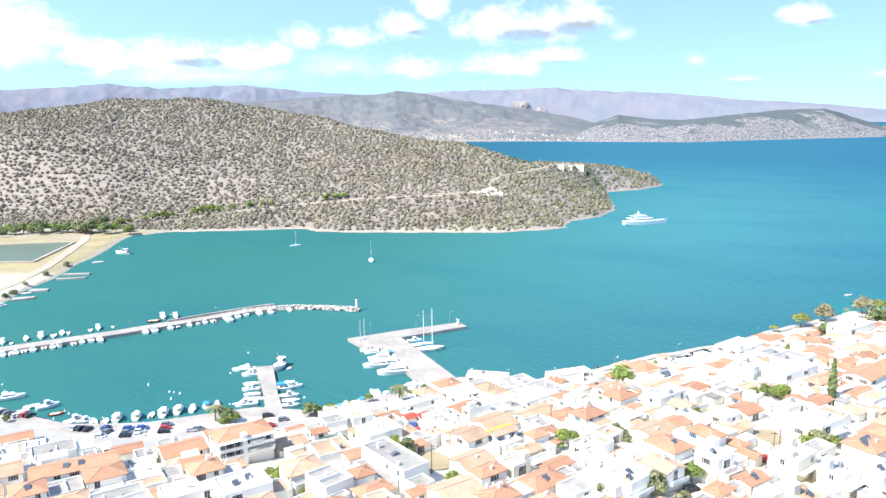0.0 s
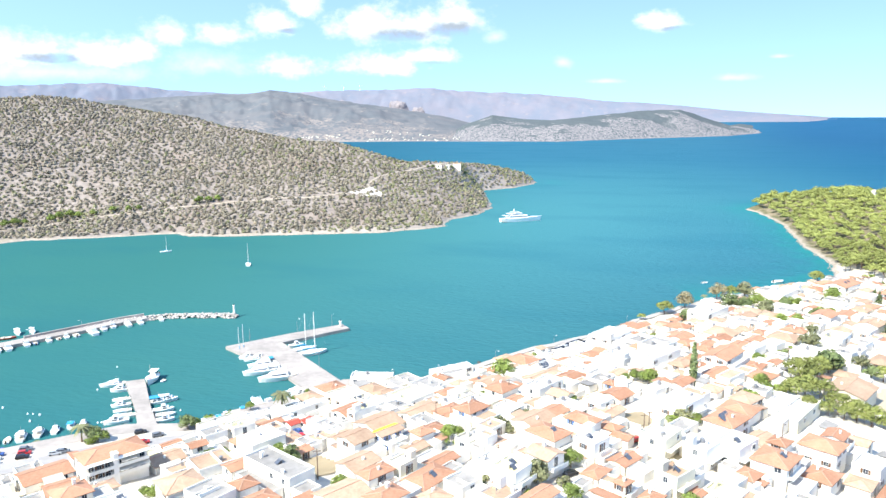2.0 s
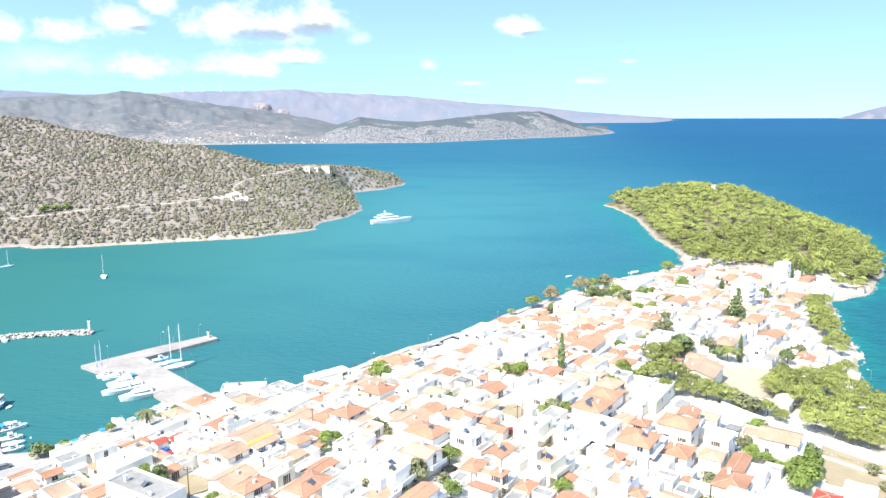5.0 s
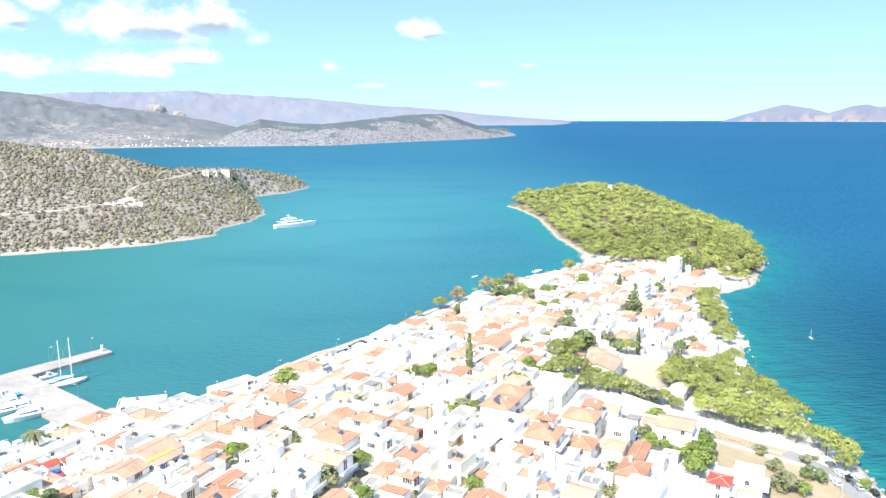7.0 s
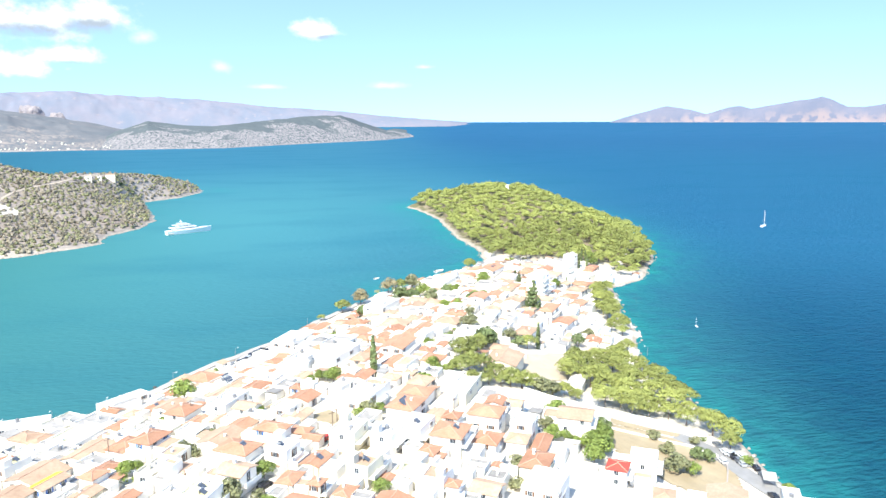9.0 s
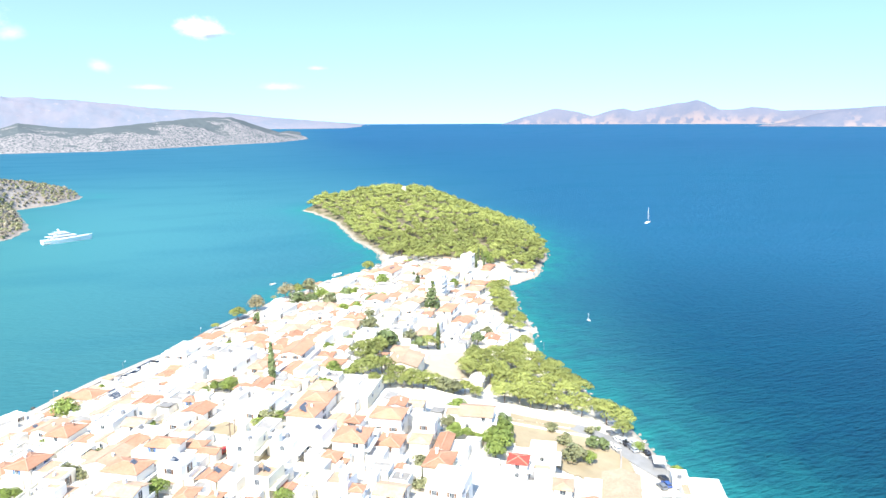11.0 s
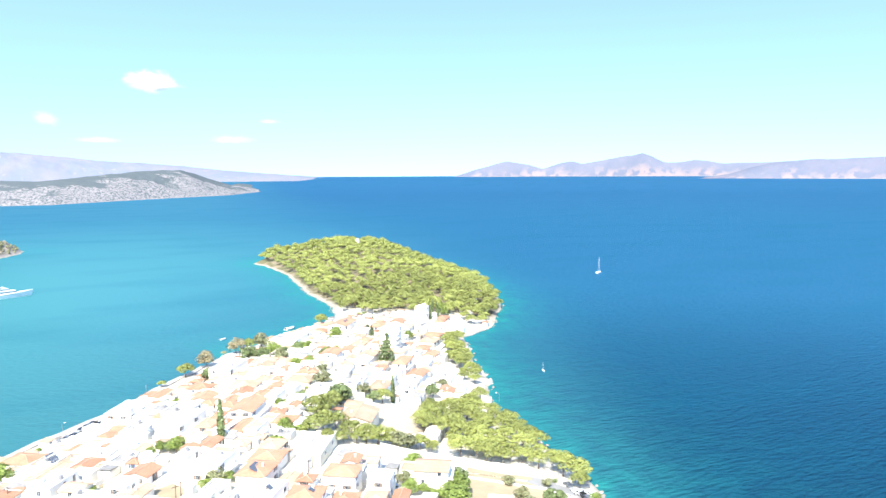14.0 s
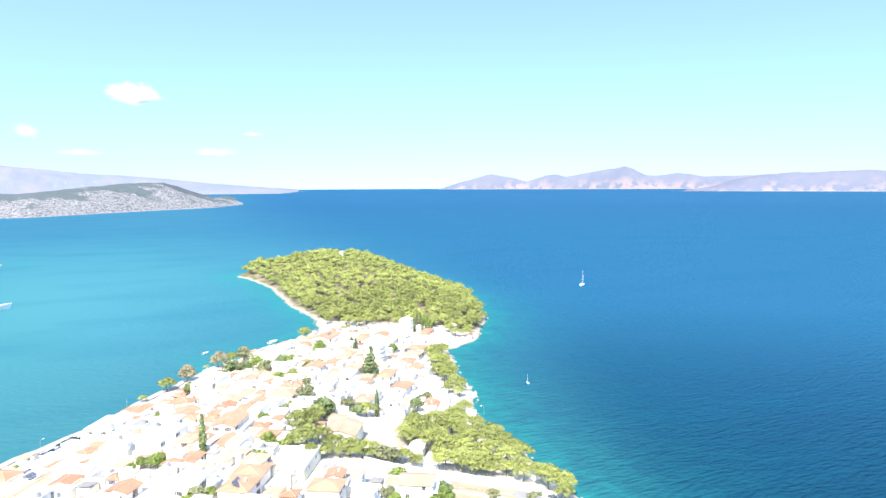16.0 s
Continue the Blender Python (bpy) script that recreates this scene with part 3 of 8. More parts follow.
def far_land(name, scrub, soil, bare, bare_from, bare_to, speckle=0.11, clearings=0.6):
    """Far slopes: scrub in patches and single dots over paler soil, bare ground on the lower or upper flanks, a pale strand at the foot."""
    m = bpy.data.materials.new(name)
    m.use_nodes = True
    nt = m.node_tree
    b = nt.nodes["Principled BSDF"]
    b.inputs["Roughness"].default_value, b.inputs["Specular IOR Level"].default_value = 1.0, 0.0
    geo, at, sp = nt.nodes.new("ShaderNodeNewGeometry"), nt.nodes.new("ShaderNodeVertexColor"), nt.nodes.new("ShaderNodeSeparateColor")
    at.layer_name = "flank"
    nt.links.new(at.outputs[0], sp.inputs[0])

    def grain(scale, lo, hi, detail=5, rough=0.65, plus=None, k=1.0):
        n = nt.nodes.new("ShaderNodeTexNoise")
        n.inputs["Scale"].default_value, n.inputs["Detail"].default_value, n.inputs["Roughness"].default_value = scale, detail, rough
        nt.links.new(geo.outputs["Position"], n.inputs["Vector"])
        v = n.outputs["Fac"]
        if plus is not None:
            q = nt.nodes.new("ShaderNodeMath")
            q.operation = "MULTIPLY_ADD"
            q.inputs[1].default_value = k
            nt.links.new(v, q.inputs[0])
            nt.links.new(plus, q.inputs[2])
            v = q.outputs[0]
        r = nt.nodes.new("ShaderNodeMapRange")
        r.inputs["From Min"].default_value, r.inputs["From Max"].default_value = lo, hi
        nt.links.new(v, r.inputs["Value"])
        return r.outputs[0]

    def mixc(fac, a_, c_):
        x = nt.nodes.new("ShaderNodeMixRGB")
        nt.links.new(fac, x.inputs[0])
        for i, v in ((1, a_), (2, c_)):
            if isinstance(v, tuple):
                x.inputs[i].default_value = (*v, 1)
            else:
                nt.links.new(v, x.inputs[i])
        return x.outputs[0]

    dots = grain(speckle, 0.47, 0.56, 2, 0.5)
    open_ = mixc(dots, bare, scrub)
    green = mixc(grain(0.02, clearings, clearings + 0.06, 6, 0.7), mixc(grain(0.006, 0.4, 0.62), scrub, soil), bare)
    col = mixc(grain(0.007, bare_from, bare_to, 5, 0.6, sp.outputs[0], 2.6), open_, green)
    strand = nt.nodes.new("ShaderNodeMapRange")
    strand.inputs["From Min"].default_value, strand.inputs["From Max"].default_value = 0.035, 0.0
    nt.links.new(sp.outputs[0], strand.inputs["Value"])
    col = mixc(strand.outputs[0], col, (0.30, 0.27, 0.25))
    nt.links.new(col, b.inputs["Base Color"])
    return m


# haze of the distance is mixed into these pale, bluish base colours
M["range"] = far_land("far mountains tinted with blue haze", (0.170, 0.186, 0.230), (0.207, 0.20, 0.235), (0.25, 0.22, 0.235), -0.9, -0.5, 0.03, 0.60)
M["midrange"] = far_land("scrubby far slopes in haze tint", (0.128, 0.137, 0.150), (0.162, 0.160, 0.167), (0.275, 0.235, 0.215), 1.40, 1.75, 0.07, 0.62)
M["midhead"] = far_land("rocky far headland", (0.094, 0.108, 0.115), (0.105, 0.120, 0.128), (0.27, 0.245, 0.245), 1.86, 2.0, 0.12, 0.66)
M["isle"] = far_land("bare distant island in haze tint", (0.132, 0.142, 0.188), (0.158, 0.157, 0.196), (0.245, 0.200, 0.205), 1.2, 1.9, 0.02, 0.66)
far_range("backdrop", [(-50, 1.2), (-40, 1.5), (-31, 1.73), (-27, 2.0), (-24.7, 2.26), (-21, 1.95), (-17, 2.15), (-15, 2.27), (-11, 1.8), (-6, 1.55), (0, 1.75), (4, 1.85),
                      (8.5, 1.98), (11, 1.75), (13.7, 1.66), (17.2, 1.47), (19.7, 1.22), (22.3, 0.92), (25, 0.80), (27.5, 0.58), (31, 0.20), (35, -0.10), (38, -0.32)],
          [(-50, -0.9), (36, -0.6), (38, -0.4)], 300, M["range"], "long mountain range across the gulf, hazed purple-blue in its colour", 0.45, 3.0)
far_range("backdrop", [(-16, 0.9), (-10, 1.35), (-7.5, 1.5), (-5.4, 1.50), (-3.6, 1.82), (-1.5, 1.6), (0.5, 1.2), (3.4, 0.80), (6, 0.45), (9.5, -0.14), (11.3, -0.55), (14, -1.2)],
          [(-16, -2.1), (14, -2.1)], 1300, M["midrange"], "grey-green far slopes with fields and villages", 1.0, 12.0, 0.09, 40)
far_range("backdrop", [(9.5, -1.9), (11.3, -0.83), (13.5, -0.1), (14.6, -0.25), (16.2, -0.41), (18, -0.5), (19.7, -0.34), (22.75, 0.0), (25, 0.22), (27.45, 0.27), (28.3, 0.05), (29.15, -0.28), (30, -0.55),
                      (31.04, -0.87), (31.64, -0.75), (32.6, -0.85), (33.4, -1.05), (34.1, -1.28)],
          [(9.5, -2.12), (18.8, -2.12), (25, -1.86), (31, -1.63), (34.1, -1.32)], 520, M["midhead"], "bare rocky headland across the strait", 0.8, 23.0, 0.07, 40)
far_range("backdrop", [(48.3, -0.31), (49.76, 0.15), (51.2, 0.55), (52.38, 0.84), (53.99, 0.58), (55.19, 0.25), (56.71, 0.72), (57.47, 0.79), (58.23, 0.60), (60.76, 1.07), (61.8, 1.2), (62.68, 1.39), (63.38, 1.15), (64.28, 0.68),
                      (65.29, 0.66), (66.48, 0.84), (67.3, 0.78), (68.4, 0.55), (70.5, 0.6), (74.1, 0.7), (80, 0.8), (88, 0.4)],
          [(48.3, -0.34), (88, -0.4)], 60, M["isle"], "mountainous island on the horizon, hazed pink-blue in its colour", 0.5, 34.0)
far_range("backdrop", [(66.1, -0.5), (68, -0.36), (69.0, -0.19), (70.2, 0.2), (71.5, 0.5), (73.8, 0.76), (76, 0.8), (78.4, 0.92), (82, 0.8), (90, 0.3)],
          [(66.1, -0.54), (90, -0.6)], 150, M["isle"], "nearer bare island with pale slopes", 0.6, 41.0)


def crag(bearing, r, width, low, high, seed):
    """A bare pale rock face standing out of the far slopes; bearing in degrees, low and high in degrees above the eye."""
    bm = bmesh.new()
    bmesh.ops.create_icosphere(bm, subdivisions=4, radius=1)
    z0, z1 = 100 + r * math.tan(radians(low)), 100 + r * math.tan(radians(high))
    for v in bm.verts:
        k = 1 + 0.2 * noise.fractal(v.co * 1.6 + Vector((seed, 0, 0)), 0.8, 2.1, 4) + 0.12 * noise.noise(v.co * 7)
        v.co = Vector((v.co.x * width * 0.5 * k, v.co.y * width * 0.25 * k, (v.co.z * 0.62 * k + 0.35) * (z1 - z0)))
    m = bare(bm, "crag", [M["crag"]])
    ob = tagged(new("crag", m), "bare pinkish-white crag on the far ridge", "crag", kind="structure")
    ob.matrix_basis = pose(r * math.sin(radians(bearing)), r * math.cos(radians(bearing)), z0, 0, 0, -bearing)


# ---- builders ----
def surface(x, y, gz=gz):
    """Heights of the ground sheet itself, between its grid corners."""
    x, y = np.atleast_1d(np.asarray(x, float)), np.atleast_1d(np.asarray(y, float))
    u, v = (x + 1200) / STEP, (y + 460) / STEP
    i, j = np.clip(u.astype(int), 0, gz.shape[1] - 2), np.clip(v.astype(int), 0, gz.shape[0] - 2)
    u, v = u - i, v - j
    return (gz[j, i] * (1 - u) * (1 - v) + gz[j, i + 1] * u * (1 - v) + gz[j + 1, i] * (1 - u) * v + gz[j + 1, i + 1] * u * v)



def ground_at(x, y):
    return float(surface(x, y)[0])


def edge_at(x, y):
    """Metres from the coast, from the ground's own grid."""
    return float(surface(x, y, gd)[0])


def part(name, bm, material, parent, label="", at=None, smooth=False):
    me = bm if isinstance(bm, bpy.types.Mesh) else bpy.data.meshes.new(name)
    if not isinstance(bm, bpy.types.Mesh):
        bm.to_mesh(me)
        bm.free()
        for m in (material if isinstance(material, (list, tuple)) else [material]):
            me.materials.append(m)
        if smooth:
            me.polygons.foreach_set("use_smooth", np.ones(len(me.polygons), bool))
    ob = new(name, me)
    ob.parent = parent
    if at is not None:
        ob.matrix_basis = at
    if label:
        ob["label"] = label
    return ob


def box(bm, x0, y0, z0, x1, y1, z1, mi=0, taper=0.0):
    """A box; taper draws its top in."""
    t = taper
    co = [(x0, y0, z0), (x1, y0, z0), (x1, y1, z0), (x0, y1, z0), (x0 + t, y0 + t, z1), (x1 - t, y0 + t, z1), (x1 - t, y1 - t, z1), (x0 + t, y1 - t, z1)]
    v = [bm.verts.new(c) for c in co]
    for f in ((3, 2, 1, 0), (4, 5, 6, 7), (0, 1, 5, 4), (1, 2, 6, 5), (2, 3, 7, 6), (3, 0, 4, 7)):
        bm.faces.new([v[i] for i in f]).material_index = mi
    return v


def prism(bm, ring, z0, z1, mi=0):
    """A plate with the given outline, counter-clockwise."""
    lo, hi = [bm.verts.new((x, y, z0)) for x, y in ring], [bm.verts.new((x, y, z1)) for x, y in ring]
    bm.faces.new(hi).material_index = mi
    bm.faces.new(lo[::-1]).material_index = mi
    for i in range(len(ring)):
        j = (i + 1) % len(ring)
        bm.faces.new((lo[i], lo[j], hi[j], hi[i])).material_index = mi


def tube(bm, a, b, r0, r1, sides=7, mi=0):
    a, b = Vector(a), Vector(b)
    d = (b - a).normalized()
    s = d.orthogonal().normalized()
    t = d.cross(s)
    lo, hi = [], []
    for i in range(sides):
        w = 2 * math.pi * i / sides
        o = s * math.cos(w) + t * math.sin(w)
        lo.append(bm.verts.new(a + o * r0))
        hi.append(bm.verts.new(b + o * r1))
    for i in range(sides):
        j = (i + 1) % sides
        bm.faces.new((lo[i], lo[j], hi[j], hi[i])).material_index = mi
    bm.faces.new(hi).material_index = mi
    bm.faces.new(lo[::-1]).material_index = mi


def loft(bm, rings, mi=0, cap=True):
    """A skin over rings of equal count."""
    vs = [[bm.verts.new(c) for c in r] for r in rings]
    n = len(rings[0])
    for a, b in zip(vs, vs[1:]):
        for i in range(n):
            j = (i + 1) % n
            bm.faces.new((a[i], a[j], b[j], b[i])).material_index = mi
    if cap:
        bm.faces.new(vs[0][::-1]).material_index = mi
        bm.faces.new(vs[-1]).material_index = mi
    return vs


def bare(bm, name, materials):
    me = bpy.data.meshes.new(name)
    bm.to_mesh(me)
    bm.free()
    for m in materials:
        me.materials.append(m)
    return me


# --- windows and doors: shared meshes, set into facades; they look along -y ---
def opening_mesh(name, w, h, shutters, leaf):
    """One moulded piece: recessed panes, frame, middle bar and folded-back shutters."""
    bm = bmesh.new()
    cols = [(-w / 2 - 0.08, -0.07, 1), (-w / 2, -0.02, 0), (-0.03, -0.06, 1), (0.03, -0.02, 0), (w / 2, -0.07, 1), (w / 2 + 0.08, None, 1)]
    if shutters:
        cols = [(-w - 0.08, -0.11, 2)] + cols[:-1] + [(w / 2 + 0.08, -0.11, 2), (w + 0.08, None, 2)]
    line = [(cols[0][0], 0.05)]
    mats = []
    for (x0, yy, mi), (x1, _, _) in zip(cols, cols[1:]):
        line += [(x0, yy), (x1, yy)]
        mats += [1, mi]
    line.append((cols[-1][0], 0.05))
    mats.append(1)
    rows = [[bm.verts.new((x, y, z)) for x, y in line] for z in (-0.04, h)]
    for i, mi in enumerate(mats):
        bm.faces.new((rows[0][i], rows[0][i + 1], rows[1][i + 1], rows[1][i])).material_index = mi
    for r, dz in ((rows[0], -0.08), (rows[1], 0.10)):
        e = [bm.verts.new((x, y, r[0].co.z + dz)) for x, y in ((line[0][0], 0.05), (line[0][0], -0.09), (line[-1][0], -0.09), (line[-1][0], 0.05))]
        f = [bm.verts.new((v.co.x, v.co.y, r[0].co.z)) for v in e[1:3]]
        ring = [r[0], f[0], f[1], r[-1]]
        for i in range(3):
            bm.faces.new((ring[i], ring[i + 1], e[i + 1], e[i])).material_index = 1
        bm.faces.new(e).material_index = 1
        bm.faces.new([f[0], f[1]] + r[1:-1][::-1]).material_index = 1
    bmesh.ops.recalc_face_normals(bm, faces=bm.faces)
    return bare(bm, name, [M["glass"], M["frame"], leaf])


WINDOWS = [opening_mesh("window", 1.1, 1.35, True, M["shutter"]), opening_mesh("window", 1.1, 1.35, False, M["shutter"]),
           opening_mesh("window", 1.0, 1.3, True, M["blueshutter"]), opening_mesh("window", 1.6, 1.3, False, M["shutter"])]
for _m in WINDOWS:
    _m.transform(Matrix.Diagonal((0.92, 1, 0.9, 1)))
DOORS = [opening_mesh("door", 1.2, 2.15, False, M["shutter"]), opening_mesh("door", 1.0, 2.1, True, M["shutter"]), opening_mesh("door", 1.0, 2.1, True, M["blueshutter"])]


def heater_meshes():
    bm = bmesh.new()
    v = [bm.verts.new(c) for c in ((-1.0, -1.0, 0.1), (1.0, -1.0, 0.1), (1.0, 0.7, 1.3), (-1.0, 0.7, 1.3), (-1.0, -1.05, 0.17), (1.0, -1.05, 0.17), (1.0, 0.65, 1.37), (-1.0, 0.65, 1.37))]
    for f in ((3, 2, 1, 0), (4, 5, 6, 7), (0, 1, 5, 4), (1, 2, 6, 5), (2, 3, 7, 6), (3, 0, 4, 7)):
        bm.faces.new([v[i] for i in f])
    panel = bare(bm, "panel", [M["solar"]])
    bm = bmesh.new()
    tube(bm, (-0.95, 0.85, 1.35), (0.95, 0.85, 1.35), 0.28, 0.28, 9)
    tank = bare(bm, "tank", [M["metal"]])
    bm = bmesh.new()
    loft(bm, [[(-0.95, 0.8, z), (0.95, 0.8, z), (0.95, 0.9, z), (-0.95, 0.9, z)] for z in (0, 1.15)])
    stand = bare(bm, "stand", [M["metal"]])
    return panel, tank, stand


HEATER = heater_meshes()


def solar_heater(x, y, z, turn):
    base = tagged(new("solar_water_heater"), "black solar water heater with steel tank on a roof", "solar heater", "roof heaters")
    base.matrix_basis = pose(x, y, z, 0, 0, turn) @ Matrix.Diagonal((0.68, 0.68, 0.62, 1))
    for n, me in zip(("panel", "tank", "stand"), HEATER):
        part(n, me, None, base)
    return base


def solar_panel(x, y, z, turn, n=3, tilt=25):
    """A row of large flat panels on one rack."""
    base = tagged(new("solar_panel_row"), "row of dark solar panels tilted on a roof", "solar panels")
    base.matrix_basis = pose(x, y, z, 0, 0, turn) @ Matrix.Diagonal((0.62, 0.62, 0.62, 1))
    for i in range(n):
        bm = bmesh.new()
        box(bm, -0.95 + i * 2.1, -1.6, 0.3, 0.95 + i * 2.1, 1.6, 0.38)
        part("panel", bm, M["solar"], base, at=pose(0, 0, 0.3, tilt))
    bm = bmesh.new()
    for i in range(n):
        box(bm, -0.9 + i * 2.1, 1.1, 0, -0.8 + i * 2.1, 1.2, 1.1)
        box(bm, -0.9 + i * 2.1, -1.4, 0, -0.8 + i * 2.1, -1.3, 0.2)
    part("rack", bm, M["metal"], base)
    return base


# --- houses ---
PLACED = []
WALL_WORDS = {"white": "white-rendered", "cream": "cream-rendered", "grey": "weathered grey concrete"}
ROOF_WORDS = {"terracotta": "orange terracotta roof", "oldtile": "faded old tile roof", "redtile": "red tiled roof", "flatroof": "flat pale roof", "paleyellow": "flat pale yellow roof",
              "grey": "flat grey concrete roof", "yellowsheet": "yellow and brown roof"}
STOREYS = ("", "one-storey", "two-storey", "three-storey", "four-storey", "five-storey")


def corners(x, y, w, d, turn, grow=0.0):
    c, s = math.cos(radians(turn)), math.sin(radians(turn))
    return [(x + c * a - s * b, y + s * a + c * b) for a, b in ((-w / 2 - grow, -d / 2 - grow), (w / 2 + grow, -d / 2 - grow), (w / 2 + grow, d / 2 + grow), (-w / 2 - grow, d / 2 + grow))]


def roof_clutter(base, rnd, roof, hw, hd, ztop, wall, chimney):
    """Flues, tanks, cooling units, dishes and low party walls on top of a house."""
    if roof == "flat":
        for kind in rnd.sample(("low_wall", "air_conditioner", "water_tank", "flue", "dish", "low_wall"), rnd.choice((1, 2, 2, 3))):
            px_, py_ = rnd.uniform(-0.7, 0.7) * hw, rnd.uniform(-0.7, 0.7) * hd
            bm = bmesh.new()
            if kind == "low_wall":
                box(bm, px_ - 0.12, -hd * 0.9, ztop, px_ + 0.12, hd * rnd.uniform(0.1, 0.9), ztop + rnd.uniform(0.4, 0.9))
                part(kind, bm, M[wall], base)
            elif kind == "air_conditioner":
                box(bm, px_ - 0.45, py_ - 0.2, ztop + 0.1, px_ + 0.45, py_ + 0.2, ztop + 0.8)
                tube(bm, (px_ - 0.12, py_ - 0.2, ztop + 0.45), (px_ - 0.12, py_ - 0.24, ztop + 0.45), 0.26, 0.26, 8)
                part(kind, bm, M["frame"], base)
            elif kind == "water_tank":
                tube(bm, (px_, py_, ztop), (px_, py_, ztop + 1.1), 0.55, 0.55, 10)
                tube(bm, (px_, py_, ztop + 1.1), (px_, py_, ztop + 1.3), 0.5, 0.15, 10)
                part(kind, bm, M["metal"], base)
            elif kind == "flue":
                box(bm, px_ - 0.3, py_ - 0.3, ztop, px_ + 0.3, py_ + 0.3, ztop + 1.3)
                box(bm, px_ - 0.4, py_ - 0.4, ztop + 1.3, px_ + 0.4, py_ + 0.4, ztop + 1.42)
                part("chimney", bm, M[wall], base)
            else:
                tube(bm, (px_, py_, ztop), (px_, py_, ztop + 1.0), 0.04, 0.04, 5)
                tube(bm, (px_, py_, ztop + 1.0), (px_ + 0.1, py_ - 0.16, ztop + 1.1), 0.12, 0.42, 10)
                part("satellite_dish", bm, M["metal"], base)
    elif not chimney and rnd.random() < 0.28:
        px_, py_ = rnd.uniform(-0.4, 0.4) * hw, rnd.choice((-1, 1)) * 0.4 * hd
        bm = bmesh.new()
        box(bm, px_ - 0.25, py_ - 0.2, ztop - 0.9, px_ + 0.25, py_ + 0.2, ztop + 0.7)
        box(bm, px_ - 0.31, py_ - 0.26, ztop + 0.7, px_ + 0.31, py_ + 0.26, ztop + 0.8)
        part("chimney", bm, M["white"], base)


def house(x, y, w, d, n, roof, turn, tile="terracotta", wall="white", heaters=0, balcony=0, chimney=0, shut=-1, detail=True, awning=0, kind="house"):
    """A house on its plot: walls, roof, openings, and balconies, chimneys and heaters where it has them."""
    ring = corners(x, y, w, d, turn)
    gz_ = surface([p[0] for p in ring] + [x], [p[1] for p in ring] + [y])
    z0, z1 = float(gz_.min()) - 0.4, float(gz_.max())
    tall = n * 2.3 + (z1 - z0)
    rnd = random.Random(int(x * 31 + y * 17))
    cover = ROOF_WORDS[tile if roof != "flat" or tile in ROOF_WORDS and tile not in ("terracotta",) else "flatroof"]
    base = tagged(new(kind), f"{WALL_WORDS[wall]} {STOREYS[n]} {kind} with {cover}", kind, f"town {kind}s")
    base.matrix_basis = pose(x, y, z0, 0, 0, turn)
    PLACED.append((x, y, w, d, turn))
    hw, hd = w / 2, d / 2
    bm = bmesh.new()
    if roof == "flat":
        top, lip = tall + 0.55, 0.22
        rings = [[(sx * (hw - i), sy * (hd - i), z) for sx, sy in ((-1, -1), (1, -1), (1, 1), (-1, 1))] for i, z in ((0, 0), (0, top), (lip, top), (lip, tall))]
        vs = [[bm.verts.new(c) for c in r] for r in rings]
        for a, b in zip(vs, vs[1:]):
            for i in range(4):
                bm.faces.new((a[i], a[(i + 1) % 4], b[(i + 1) % 4], b[i]))
        if n > 1:
            for k in range(1, n):
                zk = tall - (n - k) * 2.3
                box(bm, -hw - 0.06, -hd - 0.06, zk - 0.12, hw + 0.06, hd + 0.06, zk + 0.1)
        part("wall", bm, M[wall], base)
        bm = bmesh.new()
        box(bm, -hw + lip, -hd + lip, tall - 0.2, hw - lip, hd - lip, tall + 0.04)
        part("roof", bm, M[tile if tile in ("paleyellow", "grey", "oldtile", "redtile") else "flatroof"], base)
        if detail and n > 1 and rnd.random() < 0.3:
            a, b = min(3.2, w * 0.3), min(3.0, d * 0.3)
            cx, cy = rnd.choice((-1, 1)) * (hw - a / 2 - lip), rnd.choice((-1, 1)) * (hd - b / 2 - lip)
            bm = bmesh.new()
            box(bm, cx - a / 2, cy - b / 2, tall, cx + a / 2, cy + b / 2, tall + 2.3)
            box(bm, cx - a / 2 - 0.15, cy - b / 2 - 0.15, tall + 2.3, cx + a / 2 + 0.15, cy + b / 2 + 0.15, tall + 2.45)
            part("stair_head", bm, M[wall], base)
        ztop = tall + 0.04
    else:
        over, pitch = 0.45, (0.29 if roof == "hip" else 0.28)
        long_x = w >= d
        half = (hd if long_x else hw) + over
        rise = half * pitch
        eave = tall
        ex, ey = hw + over, hd + over
        if roof == "hip":
            run = half * 0.98
            r0, r1 = ((-ex + run, 0), (ex - run, 0)) if long_x else ((0, -ey + run), (0, ey - run))
        else:
            r0, r1 = ((-ex, 0), (ex, 0)) if long_x else ((0, -ey), (0, ey))
        # walls, with gables where the roof has them
        rings = [[(sx * hw, sy * hd, z) for sx, sy in ((-1, -1), (1, -1), (1, 1), (-1, 1))] for z in (0, eave)]
        vs = [[bm.verts.new(c) for c in r] for r in rings]
        for i in range(4):
            bm.faces.new((vs[0][i], vs[0][(i + 1) % 4], vs[1][(i + 1) % 4], vs[1][i]))
        if roof == "gable":
            for s in (-1, 1):
                apex = bm.verts.new((s * hw, 0, eave + (rise - over * pitch)) if long_x else (0, s * hd, eave + (rise - over * pitch)))
                pair = (vs[1][1], vs[1][2]) if (long_x and s > 0) else (vs[1][3], vs[1][0]) if long_x else (vs[1][2], vs[1][3]) if s > 0 else (vs[1][0], vs[1][1])
                bm.faces.new((*pair, apex))
        part("wall", bm, M[wall], base)
        bm = bmesh.new()
        zt = eave - over * pitch
        e = [(-ex, -ey), (ex, -ey), (ex, ey), (-ex, ey)]
        th = 0.16
